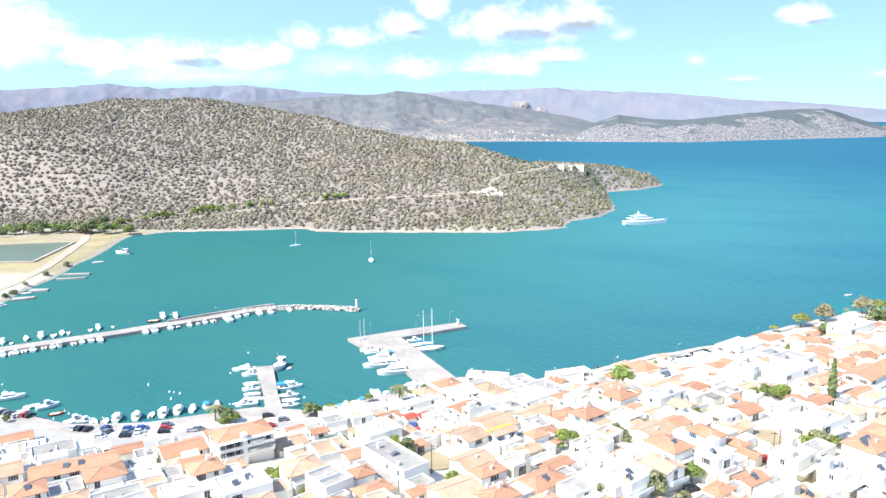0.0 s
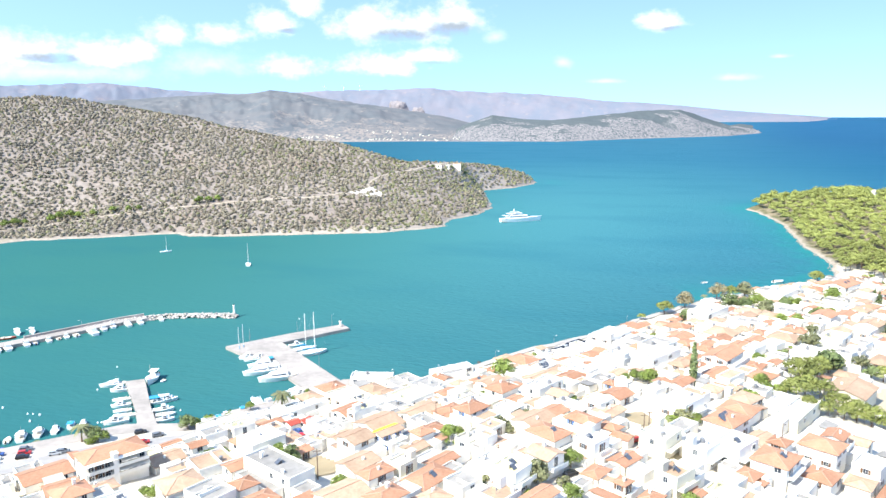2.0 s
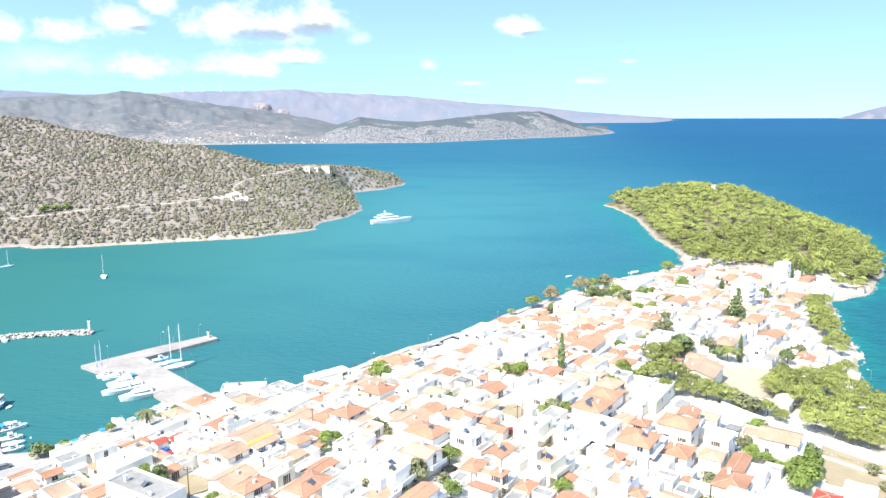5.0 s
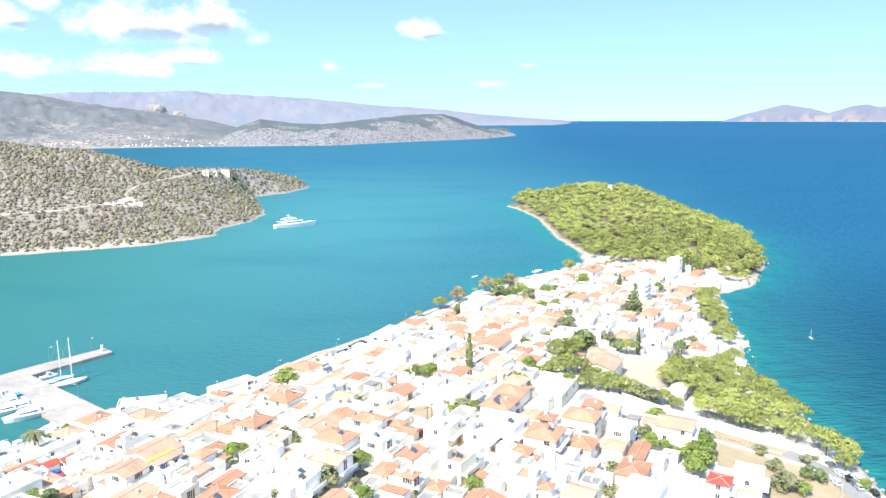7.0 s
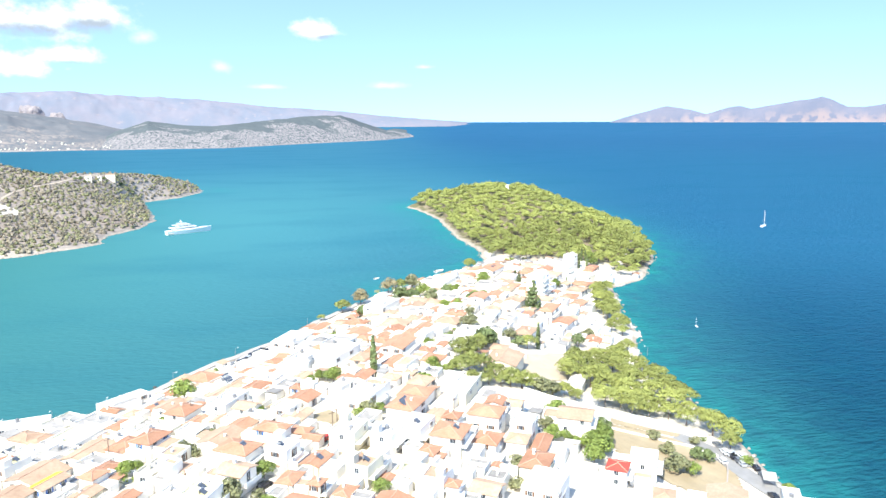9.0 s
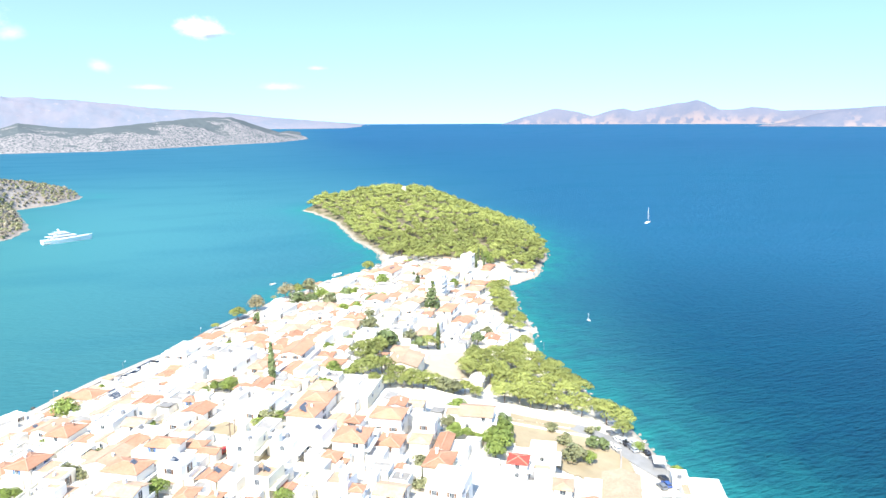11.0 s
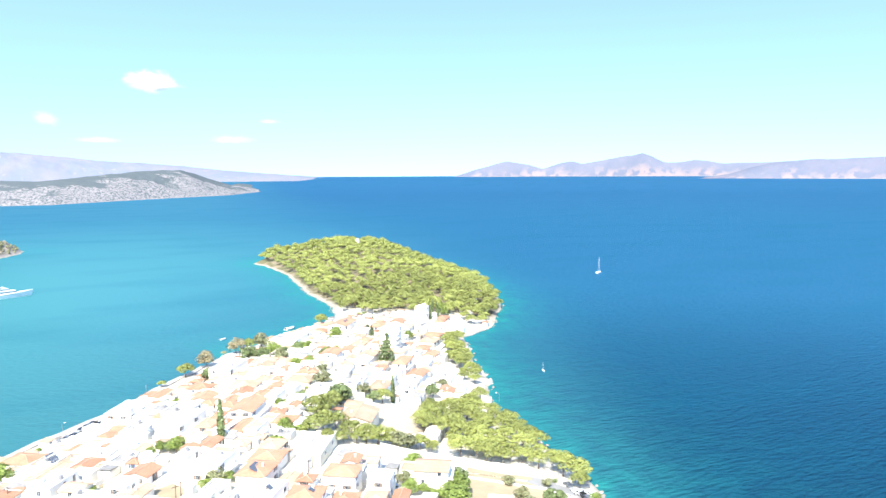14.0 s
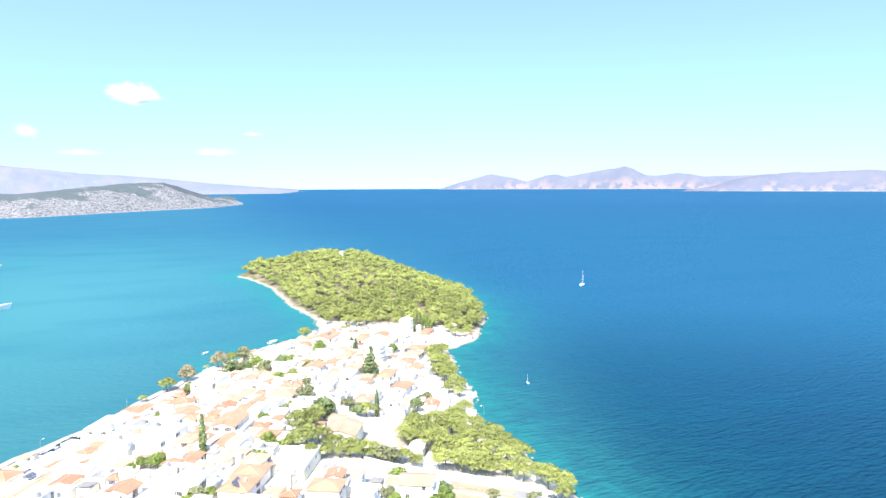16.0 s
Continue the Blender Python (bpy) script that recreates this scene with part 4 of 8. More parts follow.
        for dz, flip in ((th, False), (0, True)):
            ev = [bm.verts.new((a, b, zt + dz)) for a, b in e]
            ra, rb = bm.verts.new((*r0, zt + rise + dz)), bm.verts.new((*r1, zt + rise + dz))
            if long_x:
                fs = [(ev[0], ev[1], rb, ra), (ev[2], ev[3], ra, rb), (ev[1], ev[2], rb), (ev[3], ev[0], ra)]
            else:
                fs = [(ev[1], ev[2], rb, ra), (ev[3], ev[0], ra, rb), (ev[0], ev[1], ra), (ev[2], ev[3], rb)]
            if roof == "gable":
                fs = fs[:2]
            for k, f in enumerate(fs):
                face = bm.faces.new(f[::-1] if flip else f)
                face.material_index = 2 if (tile == "yellowsheet" and k == 1) else 0
            if dz:
                upper = (ev, ra, rb)
            else:
                lower = (ev, ra, rb)
        ue, le = upper[0], lower[0]
        ends = [(0, 1), (1, 2), (2, 3), (3, 0)]
        if roof == "gable":
            ends = [(0, 1), (2, 3)] if long_x else [(1, 2), (3, 0)]
            for k, (ri, pr) in enumerate(((1, (3, 0)), (2, (1, 2))) if long_x else ((1, (0, 1)), (2, (2, 3)))):
                for q in pr:
                    bm.faces.new((le[q], ue[q], upper[ri], lower[ri]))
        for i, j in ends:
            bm.faces.new((le[i], le[j], ue[j], ue[i]))
        # mortared ridge and hip caps
        caps = [((*r0, zt + rise + th), (*r1, zt + rise + th))]
        if roof == "hip":
            near_r = [r0, r1, r1, r0] if long_x else [r0, r0, r1, r1]
            caps += [((a, b, zt + th), (*q, zt + rise + th)) for (a, b), q in zip(e, near_r)]
        for a, b in caps:
            if math.dist(a, b) > 0.3:
                tube(bm, a, b, 0.13, 0.13, 4, 1)
        bmesh.ops.recalc_face_normals(bm, faces=bm.faces)
        own = M["oldtile"] if tile == "yellowsheet" else M[tile]
        part("roof", bm, [own, M["mortar"], M["yellowsheet"]], base)
        ztop = zt + rise * 0.55 + th
        if chimney:
            bm = bmesh.new()
            cx, cy = (hw * 0.3, hd * 0.35) if long_x else (hw * 0.35, hd * 0.3)
            box(bm, cx - 0.35, cy - 0.3, eave - 0.2, cx + 0.35, cy + 0.3, zt + rise + 0.9)
            box(bm, cx - 0.45, cy - 0.4, zt + rise + 0.9, cx + 0.45, cy + 0.4, zt + rise + 1.05)
            part("chimney", bm, M["white"], base)
    # openings
    far_ = math.hypot(x, y) > 330
    pick = WINDOWS[shut] if shut >= 0 else WINDOWS[rnd.choice((0, 0, 1, 1, 3, 2 if rnd.random() < 0.3 else 0))]
    sides = [(0, w, hd), (270, d, hw)] + ([] if far_ else [(90, d, hw)] if rnd.random() < 0.6 else [])
    for ang, length, off in sides:
        cnt = max(1, int(length / (4.6 if far_ else 3.6)))
        for k in range(n):
            zf = tall - (n - k) * 2.3
            for i in range(cnt):
                if rnd.random() < (0.56 if not far_ else 0.66):
                    continue
                u = (i + 0.5) / cnt * length - length / 2
                is_door = (k == 0 and i == cnt // 2 and ang == 0) or (k > 0 and balcony and ang == 0 and i % 2 == 0)
                me_ = rnd.choice(DOORS[:2]) if is_door else pick
                part("door" if is_door else "window", me_, None, base, at=pose(0, 0, 0, 0, 0, ang) @ pose(u, -off, zf + (0.08 if is_door else 0.85)))
    if balcony and n > 1:
        for k in range(1, n):
            zf = tall - (n - k) * 2.3
            bm = bmesh.new()
            box(bm, -hw * 0.92, -hd - 1.5, zf - 0.16, hw * 0.92, -hd + 0.0, zf + 0.02)
            if k % 2 == 0 or rnd.random() < 0.4:
                box(bm, -hw * 0.92, -hd - 1.5, zf + 0.02, hw * 0.92, -hd - 1.38, zf + 0.8)
            slab = part("balcony", bm, M[wall], base)
            bm = bmesh.new()
            a, b = -hw * 0.92, hw * 0.92
            box(bm, a, -hd - 1.48, zf + 0.92, b, -hd - 1.42, zf + 0.98)
            box(bm, a, -hd - 1.48, zf + 0.12, b, -hd - 1.42, zf + 0.16)
            m_ = max(4, int((b - a) / 0.45))
            for i in range(m_ + 1):
                u = a + (b - a) * i / m_
                box(bm, u - 0.02, -hd - 1.47, zf + 0.02, u + 0.02, -hd - 1.43, zf + 0.92)
            part("railing", bm, M["frame"] if rnd.random() < 0.6 else M["metal"], slab)
        if awning:
            bm = bmesh.new()
            v = [bm.verts.new(c) for c in ((-hw * 0.9, -hd, tall - 0.4), (hw * 0.9, -hd, tall - 0.4), (hw * 0.9, -hd - 2.0, tall - 1.1), (-hw * 0.9, -hd - 2.0, tall - 1.1))]
            bm.faces.new(v)
            bmesh.ops.solidify(bm, geom=bm.faces[:], thickness=0.05)
            part("awning", bm, M["awning"], base)
    if detail and math.hypot(x, y) < 380:
        roof_clutter(base, rnd, roof, hw, hd, ztop, wall, chimney)
    for i in range(heaters):
        c, s = math.cos(radians(turn)), math.sin(radians(turn))
        u, v_ = (-0.5 + (i + 0.5) / heaters) * w * 0.6, (rnd.random() - 0.5) * d * 0.35
        if roof != "flat":
            v_ = -d * 0.2
            u = (-0.5 + (i + 0.5) / heaters) * w * 0.35
        solar_heater(x + c * u - s * v_, y + s * u + c * v_, z0 + ztop - (0.0 if roof == "flat" else 0.1), turn + rnd.choice((-12, 0, 10)))
    return base


# --- trees ---
def leaf_cloud(rng, lobes_, per, size, flat=1.0):
    """Tufts scattered over the skins of several lobes: arrays of corners and triangles."""
    co, fa = [], []
    for cx, cy, cz, r, rz in lobes_:
        for _ in range(per):
            d = Vector((rng.gauss(0, 1), rng.gauss(0, 1), rng.gauss(0, 1) + 0.35)).normalized()
            k = 0.78 + 0.27 * rng.random()
            p = Vector((cx + d.x * r * k, cy + d.y * r * k, cz + d.z * rz * k))
            nrm = (d + Vector((rng.gauss(0, 0.17), rng.gauss(0, 0.17), rng.gauss(0.1, 0.17)))).normalized()
            s = nrm.orthogonal().normalized()
            s = (Matrix.Rotation(rng.random() * 6.28, 3, nrm) @ s)
            t = nrm.cross(s)
            q = size * (0.6 + 0.8 * rng.random())
            i = len(co)
            bend = nrm * q * 0.35
            co += [p - s * q, p - t * q * 0.7 + bend, p + s * q, p + t * q * 0.7 - bend * 0.3]
            fa += [(i, i + 1, i + 2), (i, i + 2, i + 3)]
    return co, fa


def crown_mesh(name, seed, lobes_, per, size, material):
    rng = random.Random(seed)
    co, fa = leaf_cloud(rng, lobes_, per, size)
    me = mesh_from(name, [tuple(c) for c in co], fa)
    me.materials.append(material)
    return me


def trunk_mesh(name, seed, h, r, limbs, lean=0.06):
    rng = random.Random(seed)
    bm = bmesh.new()
    pts = [Vector((0, 0, -0.3))]
    for i in range(1, 5):
        pts.append(Vector((rng.gauss(0, lean * h * i / 4), rng.gauss(0, lean * h * i / 4), h * i / 4)))
    for i, (a, b) in enumerate(zip(pts, pts[1:])):
        tube(bm, a, b, r * (1 - 0.19 * i), r * (1 - 0.19 * (i + 1)), 6)
    for x, y, z, *_ in limbs:
        k = min(3, max(1, int(z / h * 3)))
        tube(bm, pts[k], (x, y, z), r * 0.4, r * 0.12, 5)
    return bare(bm, name, [M["bark"]])


def pine_lobes(rng, h, spread, n):
    out = []
    for i in range(n):
        a = 2.4 * i + rng.random() * 0.8
        k = math.sqrt((i + 0.5) / n)
        zz = h * (0.86 - 0.30 * k * k + rng.uniform(-0.07, 0.07))
        r = spread * rng.uniform(0.30, 0.46)
        out.append((math.cos(a) * spread * k * 0.8, math.sin(a) * spread * k * 0.8, zz, r, r * 0.62))
    return out


def round_lobes(rng, h, spread, n):
    """A fuller crown, as of broadleaved trees."""
    out = []
    for i in range(n):
        a, k = 2.4 * i + rng.random(), math.sqrt((i + 0.3) / n)
        r = spread * rng.uniform(0.36, 0.5)
        out.append((math.cos(a) * spread * k * 0.62, math.sin(a) * spread * k * 0.62, h * (0.42 + 0.40 * rng.random() * (1.1 - k * 0.6)), r, r * 0.9))
    out.append((0, 0, h * 0.8, spread * 0.45, spread * 0.4))
    return out


KINDS = {}


def make_kind(kind, count, h, spread, n, per, size, material, trunk_r, label):
    vs = []
    for s in range(count):
        rng = random.Random(hash_name(kind) + s)
        lb = pine_lobes(rng, h, spread, n) if kind.startswith("pine_tree") else round_lobes(rng, h, spread, n)
        vs.append((trunk_mesh("trunk", s + 5, h * 0.72, trunk_r, lb[: min(6, n)]), crown_mesh("crown", s + 11, lb, per, size, material)))
    KINDS[kind] = (vs, label)


def hash_name(s):
    return sum((i + 3) * ord(c) for i, c in enumerate(s)) * 7


make_kind("pine_tree", 5, 9.0, 4.4, 16, 118, 0.26, M["pine"], 0.24, "spreading yellow-green pine tree")
make_kind("pine_tree_far", 5, 9.0, 4.4, 13, 44, 0.42, M["pine"], 0.24, "spreading yellow-green pine tree")
make_kind("leafy_tree", 4, 5.6, 3.0, 10, 130, 0.22, M["broad"], 0.16, "bright green leafy garden tree")
make_kind("olive_tree", 3, 4.6, 2.8, 9, 72, 0.29, M["olive"], 0.16, "grey-green olive tree in a yard")
make_kind("shade_tree", 3, 6.5, 3.4, 10, 80, 0.33, M["dark"], 0.18, "dark green dense garden tree")
make_kind("bronze_tree", 2, 8.5, 4.0, 12, 76, 0.33, M["dry"], 0.2, "tall bronze-leaved eucalyptus on the shore")


def cypress_kind():
    vs = []
    for s in range(3):
        lb = [(0, 0, 1.0 + i * 1.15, 1.05 * math.sin(0.45 + 2.55 * (i + 0.5) / 10) ** 0.7 * (1 - 0.035 * i), 1.1) for i in range(10)]
        vs.append((trunk_mesh("trunk", 90 + s, 9.0, 0.2, [], 0.004), crown_mesh("crown", 70 + s, lb, 70, 0.34, M["dark"])))
    KINDS["cypress_tree"] = (vs, "slender dark green cypress tree")
    vs = []
    for s in range(2):
        lb = []
        for i in range(8):
            rr_ = 3.0 * (1 - i / 8.4)
            for j in range(5 if i < 6 else 2):
                a = j * 1.256 + i * 0.7
                lb.append((math.cos(a) * rr_ * 0.6, math.sin(a) * rr_ * 0.6, 1.6 + i * 1.35, rr_ * 0.48 + 0.2, 0.55))
        vs.append((trunk_mesh("trunk", 190 + s, 11.0, 0.22, [], 0.004), crown_mesh("crown", 170 + s, lb, 22, 0.42, M["dark"])))
    KINDS["fir_tree"] = (vs, "tall dark conical fir tree")


cypress_kind()


def palm_kind():
    vs = []
    for s in range(2):
        rng = random.Random(s + 400)
        co, fa = [], []
        for k in range(46):
            a, droop = 2.4 * k, rng.uniform(-0.5, 0.9)
            d, side = Vector((math.cos(a), math.sin(a), 0)), Vector((-math.sin(a), math.cos(a), 0))
            prev = None
            for i in range(6):
                u = i / 5
                p = d * (u * 2.9) + Vector((0, 0, 5.4 + 1.6 * droop * u - 1.9 * u * u))
                wdt = 0.27 * math.sin(math.pi * min(0.97, u * 0.85 + 0.12))
                co += [p - side * wdt - Vector((0, 0, 0.2 * wdt)), p, p + side * wdt - Vector((0, 0, 0.2 * wdt))]
                i0 = len(co) - 3
                if prev is not None:
                    fa += [(prev, prev + 1, i0 + 1), (prev, i0 + 1, i0), (prev + 1, prev + 2, i0 + 2), (prev + 1, i0 + 2, i0 + 1)]
                prev = i0
        me_ = mesh_from("crown", [tuple(c) for c in co], fa)
        me_.materials.append(M["olive"])
        vs.append((trunk_mesh("trunk", 300 + s, 5.5, 0.28, [], 0.01), me_))
    KINDS["palm_tree"] = (vs, "date palm with a shaggy green crown")


palm_kind()


TREE_SPOTS = []


def tree(kind, x, y, size=1.0, z=None):
    TREE_SPOTS.append((x, y, 1.3 if kind in ("cypress_tree", "palm_tree") else 2.4 * size))
    vs, label = KINDS[kind]
    rng = random.Random(int(x * 13.1 + y * 7.7))
    tr, cr = rng.choice(vs)
    base = tagged(new(kind.replace("_far", "")), label, "tree", "trees")
    base.matrix_basis = pose(x, y, ground_at(x, y) if z is None else z, 0, 0, rng.random() * 360) @ Matrix.Diagonal((size * rng.uniform(1.05, 1.3), size * rng.uniform(1.05, 1.3), size * rng.uniform(0.92, 1.08), 1))
    part("trunk", tr, None, base)
    part("crown", cr, None, base)
    return base


def bush_kind():
    out = []
    for s in range(4):
        rng = random.Random(s + 777)
        lb = [(rng.uniform(-0.8, 0.8), rng.uniform(-0.8, 0.8), 0.7 + rng.random() * 0.5, 0.9, 0.75) for _ in range(5)]
        out.append([crown_mesh("bush", s + 31, lb, 60, 0.22, m) for m in (M["broad"], M["olive"], M["dark"])])
    return out


BUSHES = bush_kind()


def bush(x, y, size=1.0, tone=0):
    rng = random.Random(int(x * 11.3 + y * 5.1))
    ob = tagged(new("bush", rng.choice(BUSHES)[tone]), ("bright green garden bush", "dry grey-green bush", "dark green bush")[tone] + " beside the houses", "bush", "garden bushes")
    ob.matrix_basis = pose(x, y, ground_at(x, y) - 0.15, 0, 0, rng.random() * 360) @ Matrix.Diagonal((size, size, size * 0.9, 1))
    return ob


# --- boats; the bow points along +x ---
def hull(bm, length, beam, free, draft=0.25, mi=0, sheer=0.25, transom=0.75):
    rings = []
    for i in range(9):
        u = i / 8
        wdt = beam / 2 * (transom + (1 - transom) * min(1, u * 3)) * (1 - max(0, (u - 0.45) / 0.55) ** 2.2) + 0.02
        z = free * (1 + sheer * u * u)
        x = -length / 2 + length * u
        rings.append([(x - 0.06 * length * (1 - 0) * 0 - (0.05 * length * u), -wdt * 0.62, -draft), (x, -wdt, z), (x, wdt, z), (x - 0.05 * length * u, wdt * 0.62, -draft)])
    loft(bm, rings, mi)


def cabin(bm, x0, x1, wdt, z0, z1, rake=0.4, mi=0):
    a = [(x0, -wdt / 2, z0), (x1, -wdt * 0.42, z0), (x1, wdt * 0.42, z0), (x0, wdt / 2, z0)]
    k = rake * (z1 - z0)
    b = [(x0 + k * 0.25, -wdt * 0.42, z1), (x1 - k, -wdt * 0.34, z1), (x1 - k, wdt * 0.34, z1), (x0 + k * 0.25, wdt * 0.42, z1)]
    loft(bm, [a, b], mi)


def boat_meshes():
    out = {}
    # open fishing skiff with a small wheelhouse or none
    for key, hm in (("skiff", "hull"), ("blue_skiff", "bluehull"), ("red_skiff", "redhull")):
        bm = bmesh.new()
        hull(bm, 5.2, 1.9, 0.55)
        h = bare(bm, "hull", [M[hm]])
        bm = bmesh.new()
        box(bm, -2.3, -0.7, 0.57, 1.2, 0.7, 0.62)
        deck = bare(bm, "deck", [M["deck"]])
        bm = bmesh.new()
        box(bm, -1.5, -0.75, 0.62, -1.15, 0.75, 0.8)
        bench = bare(bm, "thwart", [M["deck"]])
        bm = bmesh.new()
        box(bm, -2.85, -0.18, 0.2, -2.55, 0.18, 1.05, taper=0.04)
        motor = bare(bm, "outboard_motor", [M["rubber"]])
        out[key] = [("hull", h), ("deck", deck), ("thwart", bench), ("outboard_motor", motor)]
    # cabin cruiser
    bm = bmesh.new()
    hull(bm, 7.5, 2.7, 0.95)
    h = bare(bm, "hull", [M["hull"]])
    bm = bmesh.new()
    cabin(bm, -0.9, 2.2, 2.1, 1.0, 1.75, 0.7)
    cabin(bm, -0.9, 1.0, 1.9, 1.75, 2.4, 0.5)
    cb = bare(bm, "cabin", [M["hull"]])
    bm = bmesh.new()
    box(bm, -0.4, -0.93, 1.85, 0.55, 0.93, 2.2)
    box(bm, -0.3, -1.0, 1.25, 1.2, 1.0, 1.5)
    gl = bare(bm, "glazing", [M["tinted"]])
    bm = bmesh.new()
    box(bm, -3.4, -1.0, 0.97, -0.9, 1.0, 1.02)
    dk = bare(bm, "deck", [M["deck"]])
    bm = bmesh.new()
    tube(bm, (0, 0, 2.4), (-0.2, 0, 4.0), 0.03, 0.02, 5)
    ms = bare(bm, "mast", [M["metal"]])
    out["cruiser"] = [("hull", h), ("cabin", cb), ("window_band", gl), ("deck", dk), ("mast", ms)]
    bm = bmesh.new()
    rings = [[(x, -1.15, 2.25), (x, -0.6, 2.5), (x, 0.6, 2.5), (x, 1.15, 2.25)] for x in (-3.2, -2.2, -1.0)]
    loft(bm, rings)
    for x in (-3.1, -1.1):
        for yy in (-1.1, 1.1):
            tube(bm, (x, yy, 0.95), (x, yy, 2.3), 0.025, 0.025, 4)
    out["canopied"] = out["cruiser"] + [("canopy", bare(bm, "canopy", [M["awning"]]))]
    out["blue_canopied"] = out["cruiser"] + [("canopy", None)]
    # sport motor yacht
    bm = bmesh.new()
    hull(bm, 13.5, 3.9, 1.35, sheer=0.3)
    h = bare(bm, "hull", [M["hull"]])
    bm = bmesh.new()
    cabin(bm, -3.6, 3.2, 3.0, 1.5, 2.6, 1.3)
    cabin(bm, -3.2, -0.4, 2.6, 2.6, 3.2, 0.6)
    cb = bare(bm, "cabin", [M["hull"]])
    bm = bmesh.new()
    cabin(bm, -2.8, 2.65, 2.98, 1.85, 2.35, 1.3)
    gl = bare(bm, "glazing", [M["tinted"]])
    bm = bmesh.new()
    box(bm, -6.4, -1.5, 1.4, -3.4, 1.5, 1.46)
    dk = bare(bm, "deck", [M["deck"]])
    bm = bmesh.new()
    tube(bm, (-1.6, -1.0, 3.1), (-2.0, -0.9, 4.2), 0.06, 0.05, 5)
    tube(bm, (-1.6, 1.0, 3.1), (-2.0, 0.9, 4.2), 0.06, 0.05, 5)
    tube(bm, (-2.0, -0.95, 4.2), (-2.0, 0.95, 4.2), 0.06, 0.06, 5)
    rd = bare(bm, "radar_arch", [M["hull"]])
    out["motor_yacht"] = [("hull", h), ("cabin", cb), ("window_band", gl), ("deck", dk), ("radar_arch", rd)]
    # sailing yacht with bare mast
    bm = bmesh.new()
    hull(bm, 11.5, 3.4, 1.05, sheer=0.15)
    h = bare(bm, "hull", [M["hull"]])
    bm = bmesh.new()
    cabin(bm, -1.6, 2.6, 2.0, 1.05, 1.55, 1.4)
    cb = bare(bm, "cabin", [M["hull"]])
    bm = bmesh.new()
    tube(bm, (0.8, 0, 1.0), (0.7, 0, 15.0), 0.13, 0.10, 6)
    for z in (6.0, 10.5):
        tube(bm, (0.75, -0.9, z), (0.75, 0.9, z), 0.03, 0.03, 4)
    ms = bare(bm, "mast", [M["frame"]])
    bm = bmesh.new()
    tube(bm, (0.7, 0, 2.3), (-4.2, 0, 2.35), 0.2, 0.14, 7)
    bo = bare(bm, "furled_sail", [M["bluecloth"]])
    bm = bmesh.new()
    for p in ((5.6, 0, 1.2), (-5.6, 0, 1.1), (0.7, 1.6, 1.1), (0.7, -1.6, 1.1)):
        tube(bm, p, (0.7, 0, 14.8), 0.02, 0.02, 3)
    rg = bare(bm, "rigging", [M["metal"]])
    bm = bmesh.new()
    box(bm, -5.2, -1.2, 1.03, -1.6, 1.2, 1.08)
    dk = bare(bm, "deck", [M["deck"]])
    out["sailing_yacht"] = [("hull", h), ("cabin", cb), ("mast", ms), ("furled_sail", bo), ("rigging", rg), ("deck", dk)]
    # wooden fishing boat
    bm = bmesh.new()
    hull(bm, 12.5, 4.4, 1.5, sheer=0.75, transom=0.5)
    h = bare(bm, "hull", [M["hull"]])
    bm = bmesh.new()
    cabin(bm, -4.4, -0.8, 2.6, 1.6, 3.8, 0.15)
    box(bm, -4.7, -1.5, 3.8, -0.6, 1.5, 3.95)
    cb = bare(bm, "wheelhouse", [M["hull"]])
    bm = bmesh.new()
    box(bm, -3.6, -1.32, 2.7, -1.4, 1.32, 3.3)
    gl = bare(bm, "glazing", [M["tinted"]])
    bm = bmesh.new()
    tube(bm, (1.8, 0, 1.5), (1.8, 0, 7.4), 0.12, 0.06, 6)
    tube(bm, (1.8, 0, 3.0), (-1.5, 0, 5.2), 0.06, 0.05, 5)
    ms = bare(bm, "mast", [M["deck"]])
    bm = bmesh.new()
    box(bm, -5.6, -1.3, 1.6, -4.6, 1.3, 2.2, taper=0.15)
    box(bm, 2.4, -0.9, 1.75, 3.8, 0.9, 2.3, taper=0.2)
    nt_ = bare(bm, "net_pile", [M["redcloth"]])
    out["fishing_boat"] = [("hull", h), ("wheelhouse", cb), ("window_band", gl), ("mast", ms), ("net_pile", nt_)]
    return out


BOATS = boat_meshes()
_bm = bmesh.new()
box(_bm, -3.3, -1.2, 2.3, 0.4, 1.2, 2.45)
for _x in (-3.1, 0.2):
    for _y in (-1.1, 1.1):
        tube(_bm, (_x, _y, 0.95), (_x, _y, 2.3), 0.025, 0.025, 4)
_blue = bare(_bm, "canopy", [M["bluecloth"]])
BOATS["blue_canopied"] = [(n, m if m else _blue) for n, m in BOATS["blue_canopied"]]
BOAT_WORDS = {"skiff": ("rowing_boat", "small white open boat with outboard motor"), "blue_skiff": ("rowing_boat", "small blue open boat with outboard motor"),
              "red_skiff": ("rowing_boat", "small red-brown wooden open boat"), "cruiser": ("cabin_boat", "white cabin motorboat"), "canopied": ("cabin_boat", "white cabin motorboat with a canvas canopy"),
              "blue_canopied": ("cabin_boat", "white motorboat with a turquoise canopy"), "motor_yacht": ("motor_yacht", "white sport motor yacht with tinted windows"),
              "sailing_yacht": ("sailing_yacht", "white sailing yacht with bare mast"), "fishing_boat": ("fishing_boat", "white wooden fishing boat with wheelhouse and nets")}


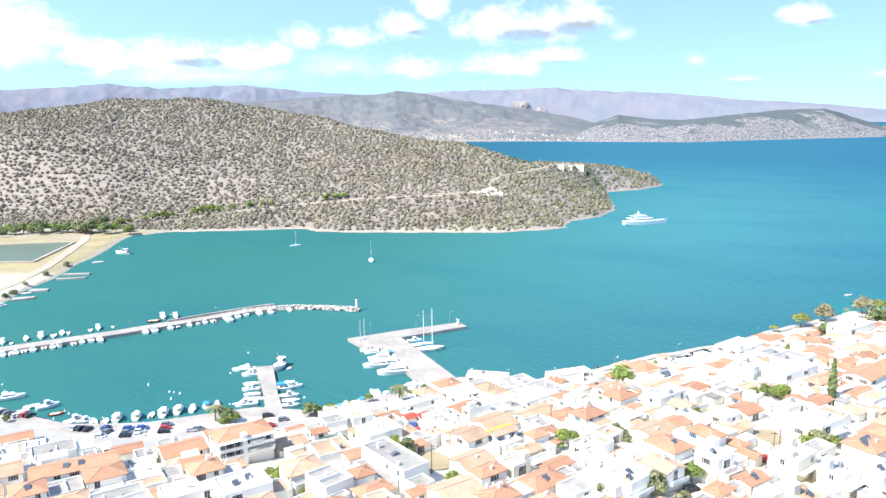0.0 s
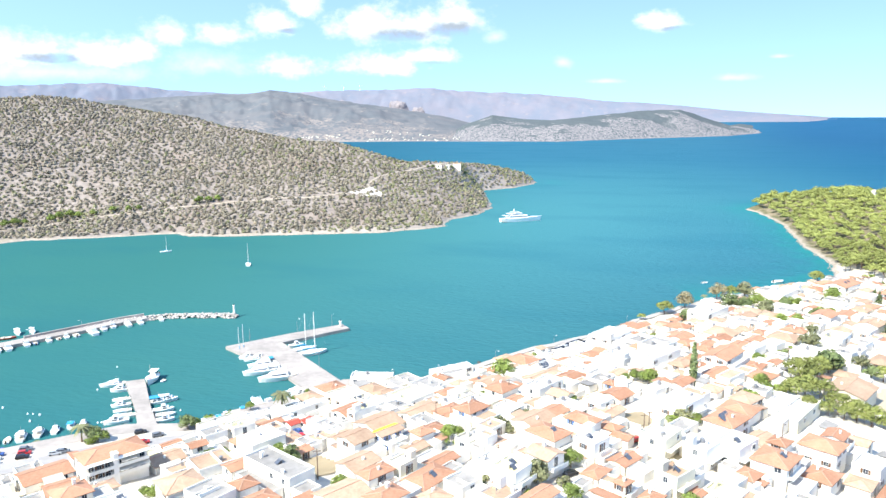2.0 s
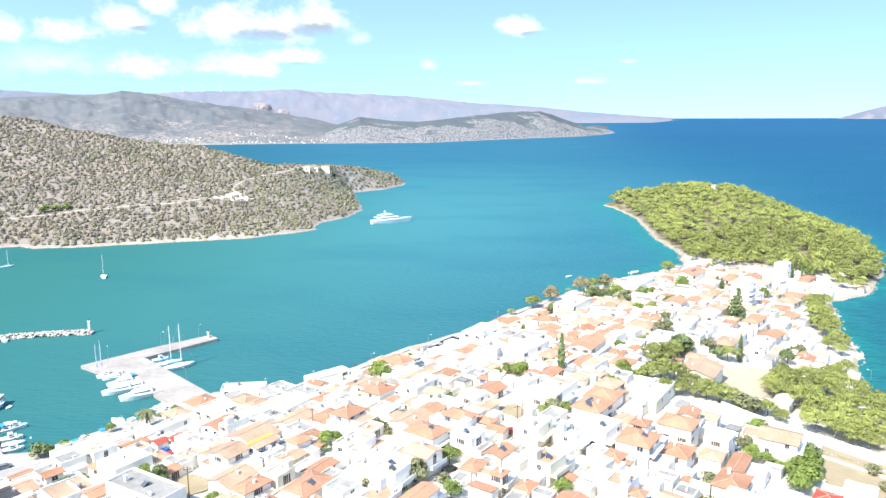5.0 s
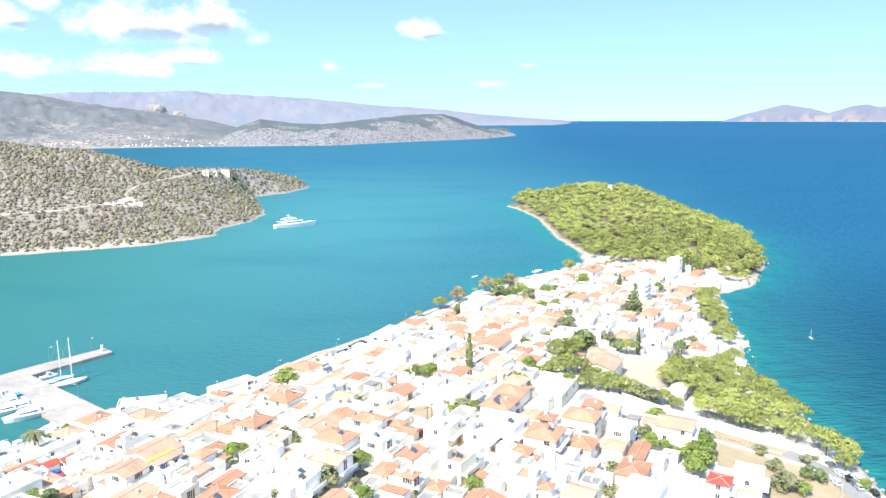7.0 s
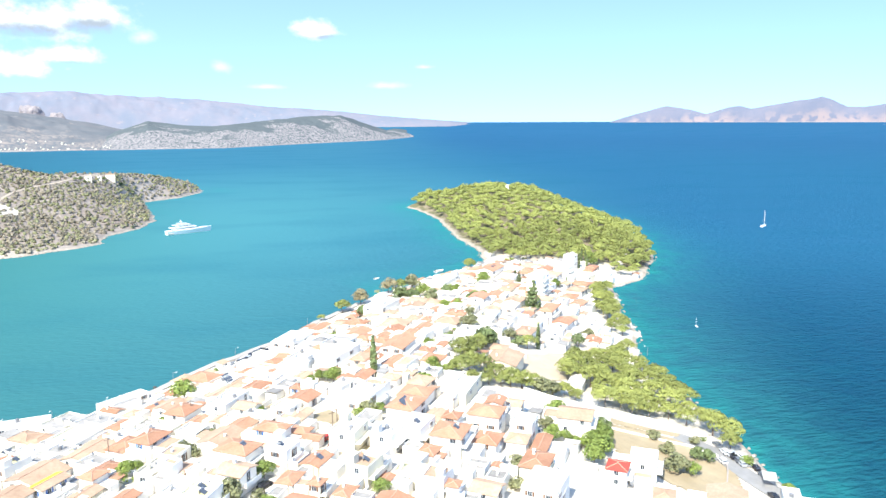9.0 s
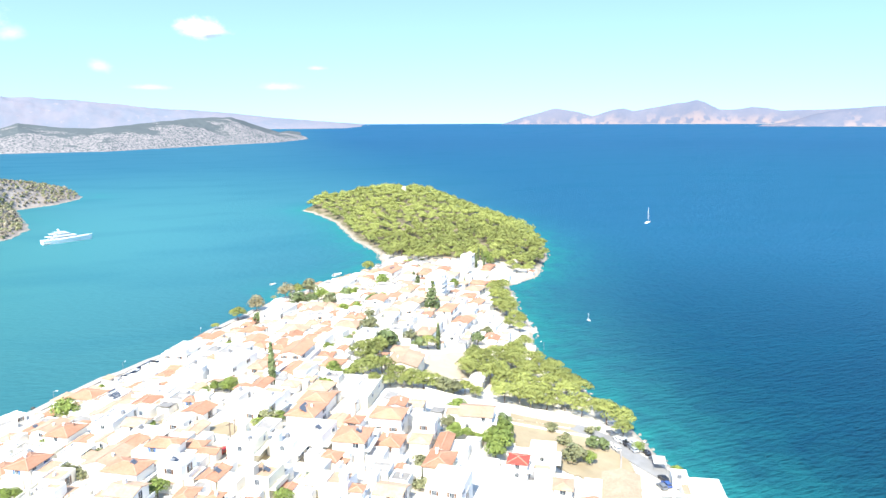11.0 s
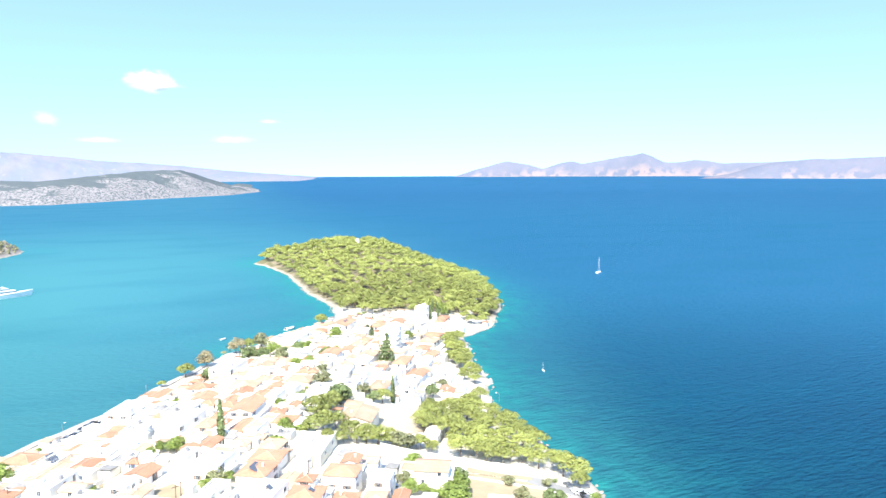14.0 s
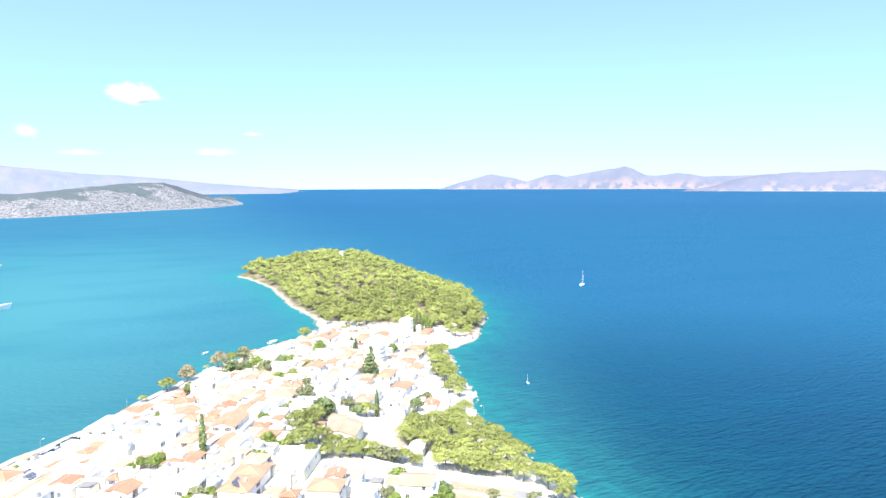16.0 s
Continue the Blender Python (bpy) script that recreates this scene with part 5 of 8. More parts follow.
def boat(kind, x, y, turn, size=1.0, where="moored at the quay"):
    name, label = BOAT_WORDS[kind]
    base = tagged(new(name), f"{label} {where}", "boat", "moored boats")
    base.matrix_basis = pose(x, y, 0.0, 0, 0, turn) @ Matrix.Diagonal((size * 0.94, size * 1.16, size * 1.05, 1))
    for n, me_ in BOATS[kind]:
        part(n, me_, None, base)
    return base


# --- cars; the bonnet points along +x ---
def car_meshes():
    bodies = {}
    for nm in ("white", "black", "grey", "red", "blue", "silver"):
        bm = bmesh.new()
        prof = [(-2.1, 0.35), (-2.1, 0.85), (-1.9, 0.95), (-1.0, 0.98), (0.9, 0.95), (1.9, 0.82), (2.1, 0.65), (2.1, 0.35)]
        loft(bm, [[(x, yy * (1 if z < 0.9 else 0.94), z) for x, z in prof] for yy in (-0.85, 0.85)])
        loft(bm, [[(-1.75, -0.7, 1.45), (-1.9, -0.8, 0.94), (-1.9, 0.8, 0.94), (-1.75, 0.7, 1.45)], [(0.35, -0.68, 1.47), (1.15, -0.78, 0.94), (1.15, 0.78, 0.94), (0.35, 0.68, 1.47)]])
        bmesh.ops.recalc_face_normals(bm, faces=bm.faces)
        bodies[nm] = bare(bm, "body", [M["car_" + nm]])
    bm = bmesh.new()
    for s in (-1, 1):
        box(bm, -1.6, s * 0.77 - 0.02, 1.0, 0.55, s * 0.77 + 0.02, 1.36, taper=0.01)
    v = [bm.verts.new(c) for c in ((0.44, -0.62, 1.44), (0.44, 0.62, 1.44), (1.14, 0.72, 0.99), (1.14, -0.72, 0.99))]
    bm.faces.new(v)
    v = [bm.verts.new(c) for c in ((-1.80, 0.62, 1.42), (-1.80, -0.62, 1.42), (-1.94, -0.72, 0.99), (-1.94, 0.72, 0.99))]
    bm.faces.new(v)
    glass = bare(bm, "glazing", [M["tinted"]])
    bm = bmesh.new()
    tube(bm, (0, -0.1, 0), (0, 0.1, 0), 0.32, 0.32, 10)
    wheel = bare(bm, "wheel", [M["rubber"]])
    return bodies, glass, wheel


CAR_BODY, CAR_GLASS, CAR_WHEEL = car_meshes()


def car(x, y, turn, colour, z=None):
    base = tagged(new("car"), f"{colour} hatchback car parked by the houses", "car", "parked cars")
    TREE_SPOTS.append((x, y, 2.3))
    base.matrix_basis = pose(x, y, ground_at(x, y) + 0.05 if z is None else z, 0, 0, turn) @ Matrix.Diagonal((0.88, 0.92, 0.92, 1))
    part("body", CAR_BODY[colour], None, base)
    part("glazing", CAR_GLASS, None, base)
    for a in (-1.35, 1.35):
        for b in (-0.78, 0.78):
            part("wheel", CAR_WHEEL, None, base, at=pose(a, b, 0.32))
    return base


def lamp_post(x, y, h=8.0, z=1.3, turn=0, label="slender grey street lamp on the quay"):
    base = tagged(new("street_lamp"), label, "street lamp", "street lamps")
    base.matrix_basis = pose(x, y, z, 0, 0, turn)
    bm = bmesh.new()
    tube(bm, (0, 0, 0), (0, 0, h), 0.09, 0.06, 6)
    part("pole", bm, M["metal"], base)
    bm = bmesh.new()
    tube(bm, (0, 0, h), (1.1, 0, h + 0.25), 0.04, 0.04, 5)
    part("arm", bm, M["metal"], base)
    bm = bmesh.new()
    box(bm, 0.9, -0.14, h + 0.16, 1.6, 0.14, h + 0.3, taper=0.03)
    part("lamp_head", bm, M["frame"], base)
    return base

# ---- the town: houses with roofs that can be told apart ----
house(-94.5, 170.9, 19.4, 7.4, 2, 'gable', 29, 'terracotta', heaters=2, balcony=1)
house(-83.3, 164.0, 8.7, 7.2, 2, 'hip', 33, 'terracotta', balcony=1)
house(-129.9, 202.8, 10.9, 6.8, 1, 'gable', 34, 'terracotta')
house(-111.9, 192.9, 11.3, 8.1, 1, 'flat', 32, 'grey')
house(-115.0, 177.0, 5.5, 4.6, 2, 'flat', 30, 'flatroof', balcony=1)
house(-96.4, 154.0, 7.2, 7.2, 2, 'hip', 33, 'terracotta', heaters=1, balcony=1)
house(-75.1, 165.5, 9.3, 7.7, 1, 'flat', 32, 'flatroof')
house(-58.2, 162.8, 7.3, 6.7, 2, 'hip', 33, 'terracotta', chimney=1, balcony=1)
house(-44.5, 147.3, 10.6, 8.8, 2, 'flat', 33, 'flatroof', heaters=2, balcony=1)
house(-33.6, 158.6, 8.6, 7.8, 2, 'hip', 31, 'oldtile')
house(-57.4, 144.9, 8.1, 6.8, 2, 'flat', 36, 'flatroof', balcony=1)
house(-91.5, 159.3, 8.9, 7.4, 1, 'flat', 35, 'grey')
house(-45.9, 206.9, 5.9, 3.3, 1, 'gable', 36, 'terracotta')
house(-36.4, 196.6, 4.4, 3.7, 2, 'gable', 31, 'terracotta')
house(-21.4, 168.5, 7.3, 4.5, 2, 'gable', 34, 'terracotta', balcony=1)
house(-11.7, 158.2, 17.0, 7.2, 2, 'flat', -50, 'grey', heaters=1)
house(-25.4, 147.6, 8.4, 7.2, 2, 'flat', -48, 'grey')
house(-18.8, 151.4, 4.4, 4.4, 2, 'hip', 34, 'terracotta', balcony=1)
house(-33.7, 207.4, 6.7, 5.2, 2, 'flat', 31, 'grey', balcony=1)
house(-18.5, 191.7, 10.5, 8.1, 2, 'flat', 36, 'flatroof', balcony=1)
house(-26.2, 211.2, 6.9, 5.3, 2, 'flat', 32, 'paleyellow', balcony=1)
house(-18.0, 216.3, 7.2, 3.6, 1, 'gable', 36, 'terracotta')
house(-34.2, 223.9, 13.3, 5.1, 1, 'flat', 36, 'flatroof', wall='cream')
house(-26.1, 224.7, 10.7, 4.1, 1, 'flat', 35, 'flatroof')
house(-10.2, 228.0, 17.2, 4.3, 1, 'flat', 38, 'flatroof')
house(-21.2, 226.0, 16.4, 4.1, 1, 'flat', 36, 'flatroof')
house(-10.9, 213.6, 3.4, 3.4, 1, 'gable', 32, 'redtile')
house(-6.5, 213.7, 3.8, 3.2, 1, 'gable', 35, 'redtile')
house(-7.3, 181.3, 4.3, 3.6, 1, 'gable', 36, 'terracotta')
house(6.7, 174.4, 6.8, 6.8, 2, 'gable', 38, 'oldtile')
house(-2.4, 189.8, 6.3, 5.3, 1, 'flat', 38, 'oldtile')
house(15.0, 176.0, 7.2, 3.8, 2, 'gable', 34, 'yellowsheet')
house(19.0, 233.4, 7.0, 5.0, 1, 'hip', 33, 'oldtile')
house(10.0, 229.7, 3.2, 2.4, 1, 'flat', 36, 'redtile', heaters=2, wall='cream')
house(10.0, 207.8, 8.5, 3.5, 2, 'flat', 37, 'paleyellow', heaters=2)
house(29.1, 210.6, 4.7, 3.6, 1, 'gable', 39, 'oldtile')
house(34.2, 206.5, 2.7, 2.5, 1, 'hip', 37, 'terracotta')
house(39.3, 226.9, 6.8, 4.5, 1, 'gable', 33, 'terracotta')
house(46.2, 238.8, 5.1, 4.7, 1, 'hip', 35, 'oldtile')
house(52.9, 239.3, 7.2, 4.5, 1, 'gable', 34, 'terracotta', heaters=1)
house(39.5, 186.5, 8.0, 6.1, 2, 'hip', 36, 'terracotta', shut=2, balcony=1)
house(53.9, 208.5, 8.3, 6.9, 2, 'hip', 37, 'terracotta')
house(24.3, 207.2, 4.7, 3.6, 1, 'flat', 33, 'paleyellow')
house(23.3, 170.0, 4.6, 3.9, 2, 'hip', 34, 'terracotta')
house(27.6, 169.7, 2.3, 2.3, 1, 'gable', 35, 'terracotta')
house(16.6, 173.1, 5.9, 4.0, 1, 'flat', 35, 'flatroof')
house(20.7, 164.8, 5.6, 4.0, 1, 'gable', 38, 'oldtile', wall='cream')
house(25.2, 152.3, 7.7, 3.8, 1, 'gable', 38, 'terracotta')
house(9.7, 146.0, 6.9, 4.1, 2, 'hip', 34, 'terracotta', balcony=1)
house(21.0, 143.4, 10.1, 6.3, 1, 'hip', 40, 'terracotta', heaters=1)
house(10.8, 132.6, 7.1, 5.0, 2, 'hip', 34, 'terracotta', chimney=1, balcony=1)
house(15.9, 149.4, 5.4, 4.2, 2, 'flat', 39, 'flatroof', wall='cream', balcony=1)
house(37.4, 158.7, 3.9, 3.5, 2, 'flat', 37, 'oldtile', balcony=1)
house(51.9, 155.7, 6.4, 8.5, 2, 'hip', 34, 'terracotta', heaters=1, balcony=1)
house(63.1, 162.4, 5.2, 7.4, 2, 'hip', 35, 'terracotta')
house(74.8, 171.6, 6.7, 4.0, 1, 'gable', 36, 'oldtile')
house(70.0, 161.2, 3.8, 4.7, 1, 'hip', 37, 'terracotta')
house(70.6, 155.0, 3.1, 4.4, 1, 'gable', 37, 'terracotta')
house(60.3, 149.5, 6.0, 6.0, 2, 'flat', 33, 'flatroof', balcony=1, heaters=1)
house(65.8, 143.0, 6.4, 4.3, 1, 'gable', 33, 'terracotta', heaters=1, wall='cream')
house(57.1, 138.1, 5.5, 3.7, 1, 'hip', 39, 'terracotta')
house(59.5, 129.5, 3.0, 2.5, 2, 'hip', 35, 'terracotta', wall='cream', balcony=1)
house(64.5, 126.8, 5.1, 3.4, 1, 'hip', 37, 'terracotta')
house(40.1, 125.7, 7.9, 3.9, 2, 'gable', 36, 'terracotta', balcony=1)
house(47.4, 144.3, 5.7, 6.3, 2, 'gable', 33, 'oldtile', chimney=1, balcony=1)
house(38.3, 138.9, 6.2, 6.2, 2, 'flat', 40, 'paleyellow', heaters=2, balcony=1)
house(32.9, 127.8, 6.7, 5.6, 2, 'flat', 36, 'oldtile')
house(40.2, 159.8, 4.3, 4.3, 1, 'hip', 35, 'oldtile')
house(59.1, 191.2, 5.0, 3.6, 1, 'gable', 35, 'oldtile')
house(65.7, 203.1, 12.5, 6.2, 2, 'flat', 37, 'flatroof', balcony=1)
house(69.6, 240.6, 9.9, 7.1, 1, 'flat', 36, 'flatroof')
house(80.5, 244.0, 10.0, 7.1, 1, 'flat', 33, 'flatroof')
solar_panel(78.1, 240.4, 8.5, 33)
solar_panel(78.5, 244.0, 8.5, 33)
solar_panel(78.9, 247.6, 8.5, 33)
house(61.0, 253.2, 6.2, 3.9, 1, 'gable', 35, 'terracotta')
house(87.9, 251.1, 7.2, 3.6, 1, 'gable', 33, 'terracotta')
house(99.9, 251.7, 8.6, 5.7, 1, 'hip', 32, 'terracotta')
house(91.1, 234.8, 5.9, 3.7, 1, 'gable', 34, 'terracotta')
house(79.5, 217.4, 10.9, 6.4, 1, 'hip', 35, 'terracotta')
house(117.7, 275.9, 16.6, 10.4, 2, 'flat', 37, 'flatroof')
house(140.8, 297.2, 12.4, 6.2, 1, 'gable', 32, 'terracotta', wall='cream')
house(131.3, 282.7, 5.9, 4.2, 1, 'gable', 31, 'terracotta')
house(128.5, 256.1, 7.1, 5.5, 1, 'gable', 37, 'terracotta')
house(115.1, 257.0, 5.4, 3.9, 1, 'hip', 35, 'oldtile', wall='cream')
house(166.2, 309.1, 6.6, 4.1, 1, 'gable', 35, 'terracotta', wall='cream')
house(165.7, 286.2, 5.4, 3.9, 1, 'hip', 36, 'oldtile')
house(144.2, 270.7, 5.6, 4.3, 1, 'gable', 32, 'oldtile')
house(135.5, 244.8, 7.7, 5.5, 1, 'hip', 31, 'terracotta')
house(129.4, 209.6, 14.3, 8.0, 2, 'gable', 37, 'terracotta', balcony=1)
house(119.5, 197.0, 10.6, 4.8, 1, 'gable', 32, 'terracotta')
house(146.4, 227.3, 10.8, 6.0, 1, 'hip', 34, 'terracotta')
house(156.8, 234.5, 8.9, 4.4, 1, 'gable', 34, 'terracotta')
house(133.0, 192.9, 7.5, 6.2, 1, 'hip', 32, 'terracotta')
house(146.0, 206.1, 5.0, 3.0, 1, 'gable', 33, 'terracotta')
house(175.6, 299.4, 19.9, 9.9, 2, 'flat', 33, 'flatroof', balcony=1)
house(189.7, 306.4, 9.9, 4.1, 1, 'gable', 34, 'terracotta')
house(167.5, 246.5, 5.8, 4.2, 1, 'hip', 34, 'terracotta', wall='cream')
house(180.9, 261.2, 7.0, 4.4, 1, 'gable', 35, 'terracotta')
house(191.2, 271.3, 5.2, 4.4, 1, 'hip', 34, 'oldtile', wall='cream')
house(181.1, 246.7, 8.7, 5.8, 1, 'hip', 32, 'terracotta', wall='cream')
house(217.6, 283.5, 7.2, 5.2, 1, 'hip', 34, 'terracotta')
house(199.7, 269.1, 6.9, 4.9, 1, 'hip', 35, 'terracotta')
house(247.2, 339.9, 9.3, 5.2, 1, 'gable', 30, 'terracotta')
house(256.9, 333.4, 11.5, 7.2, 1, 'hip', 32, 'terracotta')
house(267.3, 327.4, 18.7, 10.4, 2, 'gable', 29, 'terracotta', heaters=2, balcony=1)
house(224.1, 327.9, 7.0, 3.9, 1, 'gable', 34, 'terracotta')
house(109.2, 200.3, 4.6, 3.8, 1, 'hip', 32, 'oldtile')
house(94.0, 212.7, 5.4, 3.9, 1, 'gable', 34, 'oldtile', wall='cream')
house(99.9, 193.7, 3.6, 3.6, 1, 'gable', 36, 'terracotta')
house(86.6, 200.1, 3.7, 3.1, 1, 'hip', 36, 'terracotta', shut=2)
house(117.5, 183.8, 4.2, 3.0, 1, 'hip', 37, 'oldtile')
house(155.9, 183.2, 13.4, 11.2, 1, 'gable', 36, 'oldtile', wall='cream')
house(111.4, 220.9, 17.6, 8.0, 2, 'flat', 31, 'flatroof')
house(94.3, 170.7, 9.2, 7.7, 2, 'flat', 31, 'flatroof', balcony=1)
house(248.4, 265.6, 9.9, 8.2, 5, 'flat', 27, 'paleyellow', balcony=1)
house(323.7, 317.0, 7.5, 6.8, 4, 'flat', 26, 'flatroof')
house(246.8, 283.0, 9.0, 5.6, 1, 'hip', 29, 'terracotta')
house(221.8, 268.0, 11.9, 6.6, 1, 'gable', 35, 'terracotta')
house(242.6, 270.6, 8.8, 5.5, 1, 'gable', 33, 'terracotta', wall='cream')
house(182.3, 243.1, 4.7, 3.6, 1, 'hip', 38, 'terracotta')
house(226.6, 234.4, 14.7, 6.1, 2, 'hip', 31, 'terracotta', balcony=1)
house(211.8, 233.1, 6.8, 4.3, 1, 'gable', 31, 'terracotta')
house(264.2, 268.8, 5.3, 3.3, 1, 'gable', 29, 'terracotta')
house(266.9, 260.3, 9.5, 6.8, 1, 'hip', 31, 'terracotta')
house(277.9, 259.4, 4.5, 3.2, 1, 'flat', 26, 'flatroof')
house(259.6, 247.8, 4.7, 3.3, 1, 'gable', 26, 'terracotta')
house(250.6, 235.8, 3.8, 2.7, 1, 'gable', 29, 'oldtile')
house(328.4, 304.8, 10.4, 5.8, 1, 'hip', 26, 'terracotta')
house(191.1, 234.7, 11.6, 7.3, 1, 'flat', 37, 'paleyellow')
house(231.9, 286.5, 9.9, 7.6, 1, 'flat', 29, 'paleyellow')
house(316.7, 297.6, 14.2, 9.5, 1, 'flat', 22, 'paleyellow', wall='cream')
house(281.2, 325.7, 11.0, 5.5, 1, 'flat', 27, 'flatroof')
house(317.2, 333.9, 13.2, 8.3, 1, 'flat', 24, 'paleyellow')
house(213.1, 215.1, 11.5, 6.4, 1, 'flat', 34, 'flatroof', shut=2)
house(224.9, 204.1, 7.0, 4.4, 1, 'gable', 31, 'terracotta')
house(99.3, 157.1, 9.7, 7.5, 2, 'hip', 33, 'terracotta')
solar_panel(96.9, 155.1, 24.9, 33)
solar_panel(97.3, 156.1, 24.9, 33)
house(106.8, 146.2, 4.4, 4.0, 2, 'hip', 34, 'terracotta', chimney=1, balcony=1)
house(100.4, 138.3, 8.8, 8.0, 2, 'hip', 36, 'terracotta', heaters=1, balcony=1)
house(117.7, 145.2, 7.6, 8.5, 2, 'hip', 35, 'terracotta')
house(125.6, 150.9, 5.6, 4.6, 2, 'gable', 37, 'terracotta', balcony=1)
house(110.8, 136.0, 7.2, 6.0, 1, 'hip', 35, 'terracotta')
house(92.0, 135.5, 5.0, 4.2, 1, 'hip', 30, 'terracotta')
house(93.4, 132.6, 1.7, 1.4, 1, 'gable', 31, 'terracotta')
house(124.5, 130.5, 9.7, 3.7, 1, 'gable', 36, 'terracotta')
house(112.5, 119.4, 8.8, 6.3, 2, 'hip', 33, 'terracotta', chimney=1, wall='cream', balcony=1)
house(145.3, 138.3, 8.5, 9.4, 2, 'gable', 36, 'oldtile', balcony=1)
house(125.4, 138.5, 7.3, 6.1, 2, 'flat', 34, 'flatroof')
house(126.6, 167.3, 19.3, 6.4, 1, 'flat', 37, 'flatroof', wall='cream')
house(94.4, 145.1, 9.2, 6.6, 2, 'flat', 31, 'flatroof', heaters=1, balcony=1)
house(85.3, 144.0, 6.5, 5.4, 2, 'flat', 33, 'flatroof', balcony=1)
house(84.6, 121.6, 6.2, 5.1, 2, 'flat', 35, 'oldtile', balcony=1)
house(99.0, 125.4, 5.8, 4.8, 1, 'flat', 35, 'grey')
house(104.3, 124.7, 2.1, 1.6, 1, 'gable', 32, 'terracotta')
house(85.9, 117.2, 2.9, 2.5, 2, 'hip', 37, 'terracotta', balcony=1)
house(75.6, 128.0, 3.0, 1.7, 1, 'gable', 34, 'terracotta')
house(78.2, 150.6, 8.6, 6.7, 2, 'flat', 37, 'flatroof', wall='cream', balcony=1)
house(72.7, 132.8, 7.1, 5.5, 2, 'flat', 31, 'oldtile', heaters=1, wall='cream', balcony=1)
house(75.0, 130.6, 2.6, 1.4, 1, 'gable', 32, 'terracotta', wall='cream')
house(133.9, 112.6, 5.3, 4.8, 2, 'hip', 33, 'redtile', wall='white', balcony=1)
house(145.6, 113.9, 8.4, 7.0, 2, 'flat', 35, 'flatroof', balcony=1)
house(149.0, 91.4, 16.3, 9.1, 1, 'gable', 33, 'oldtile')
house(106.8, 110.3, 10.8, 8.3, 2, 'flat', 30, 'flatroof')
house(355.7, 290.9, 4.4, 3.1, 1, 'gable', 26, 'terracotta')
house(333.6, 307.7, 10.0, 6.2, 1, 'hip', 25, 'terracotta')
house(327.3, 293.0, 10.3, 6.4, 1, 'flat', 26, 'flatroof')
house(262.0, 249.8, 9.4, 6.2, 1, 'gable', 27, 'terracotta')
house(242.2, 236.7, 12.0, 7.5, 1, 'flat', 33, 'flatroof')
house(242.2, 219.6, 7.0, 5.0, 1, 'flat', 28, 'flatroof')
house(225.6, 207.2, 5.5, 3.4, 1, 'gable', 31, 'terracotta')
house(174.0, 165.6, 7.6, 4.6, 1, 'gable', 34, 'flatroof')
house(230.0, 187.8, 5.5, 4.3, 1, 'flat', 34, 'flatroof', wall='cream')
house(16.5, 257.2, 15.5, 6.0, 1, 'flat', -12, 'flatroof')
house(47.2, 260.2, 17.0, 5.0, 1, 'flat', 21, 'flatroof')
house(88.3, 267.7, 8.1, 2.7, 1, 'flat', 32, 'flatroof')
house(125.8, 172.8, 10.6, 5.3, 1, 'flat', 34, 'flatroof')
house(172.5, 88.0, 6.0, 4.2, 1, 'flat', 36, 'flatroof')
house(171.0, 79.5, 9.8, 8.1, 1, 'flat', 38, 'flatroof')
house(159.8, 79.9, 5.3, 4.4, 1, 'flat', 36, 'grey')
house(153.0, 85.5, 4.5, 3.7, 1, 'flat', 38, 'flatroof')

# ---- trees and bushes among the houses ----
tree('cypress_tree', 110.0, 193.6, 1.18)
tree('pine_tree', 167.6, 326.0, 0.89)
tree('bronze_tree', 183.4, 335.2, 1.15)
tree('bronze_tree', 207.8, 346.3, 1.05)
tree('pine_tree', 216.8, 347.8, 0.76)
tree('bronze_tree', 224.6, 347.7, 0.95)
tree('palm_tree', 199.5, 344.7, 0.65)
tree('pine_tree', 151.5, 317.6, 0.40)
tree('shade_tree', 169.3, 306.7, 0.98)
tree('shade_tree', 198.6, 319.3, 1.35)
tree('shade_tree', 203.0, 313.2, 1.13)
tree('leafy_tree', 211.1, 315.7, 1.31)
tree('shade_tree', 209.5, 303.5, 0.80)
tree('shade_tree', 216.8, 302.5, 0.91)
tree('leafy_tree', 222.7, 300.7, 0.92)
tree('olive_tree', 201.7, 295.2, 1.33)
tree('leafy_tree', 190.7, 267.0, 0.92)
tree('leafy_tree', 195.8, 263.7, 0.91)
tree('shade_tree', 208.2, 269.4, 0.82)
tree('olive_tree', 189.9, 246.9, 0.95)
tree('olive_tree', 174.5, 227.3, 1.49)
tree('leafy_tree', 217.0, 271.2, 0.95)
tree('fir_tree', 227.3, 246.4, 1.25)
tree('fir_tree', 259.6, 292.9, 0.64)
tree('fir_tree', 273.7, 312.2, 0.42)
tree('cypress_tree', 188.2, 200.6, 0.82)
tree('pine_tree', 183.1, 200.9, 0.70)
tree('shade_tree', 179.0, 201.8, 0.78)
tree('olive_tree', 181.5, 209.5, 1.08)
tree('olive_tree', 170.2, 207.8, 1.14)
tree('shade_tree', 164.3, 203.5, 1.26)
tree('pine_tree', 156.5, 198.7, 0.84)
tree('pine_tree', 144.5, 190.3, 1.12)
tree('pine_tree', 135.0, 179.4, 0.87)
tree('shade_tree', 215.3, 204.7, 0.97)
tree('olive_tree', 230.1, 213.3, 1.06)
tree('cypress_tree', 330.9, 316.4, 0.86)
tree('cypress_tree', 336.0, 314.5, 0.64)
tree('leafy_tree', 342.4, 315.1, 1.04)
tree('leafy_tree', 277.3, 282.1, 1.03)
tree('cypress_tree', 294.1, 290.5, 0.44)
tree('leafy_tree', 255.1, 317.7, 0.98)
tree('leafy_tree', 265.7, 327.5, 0.89)
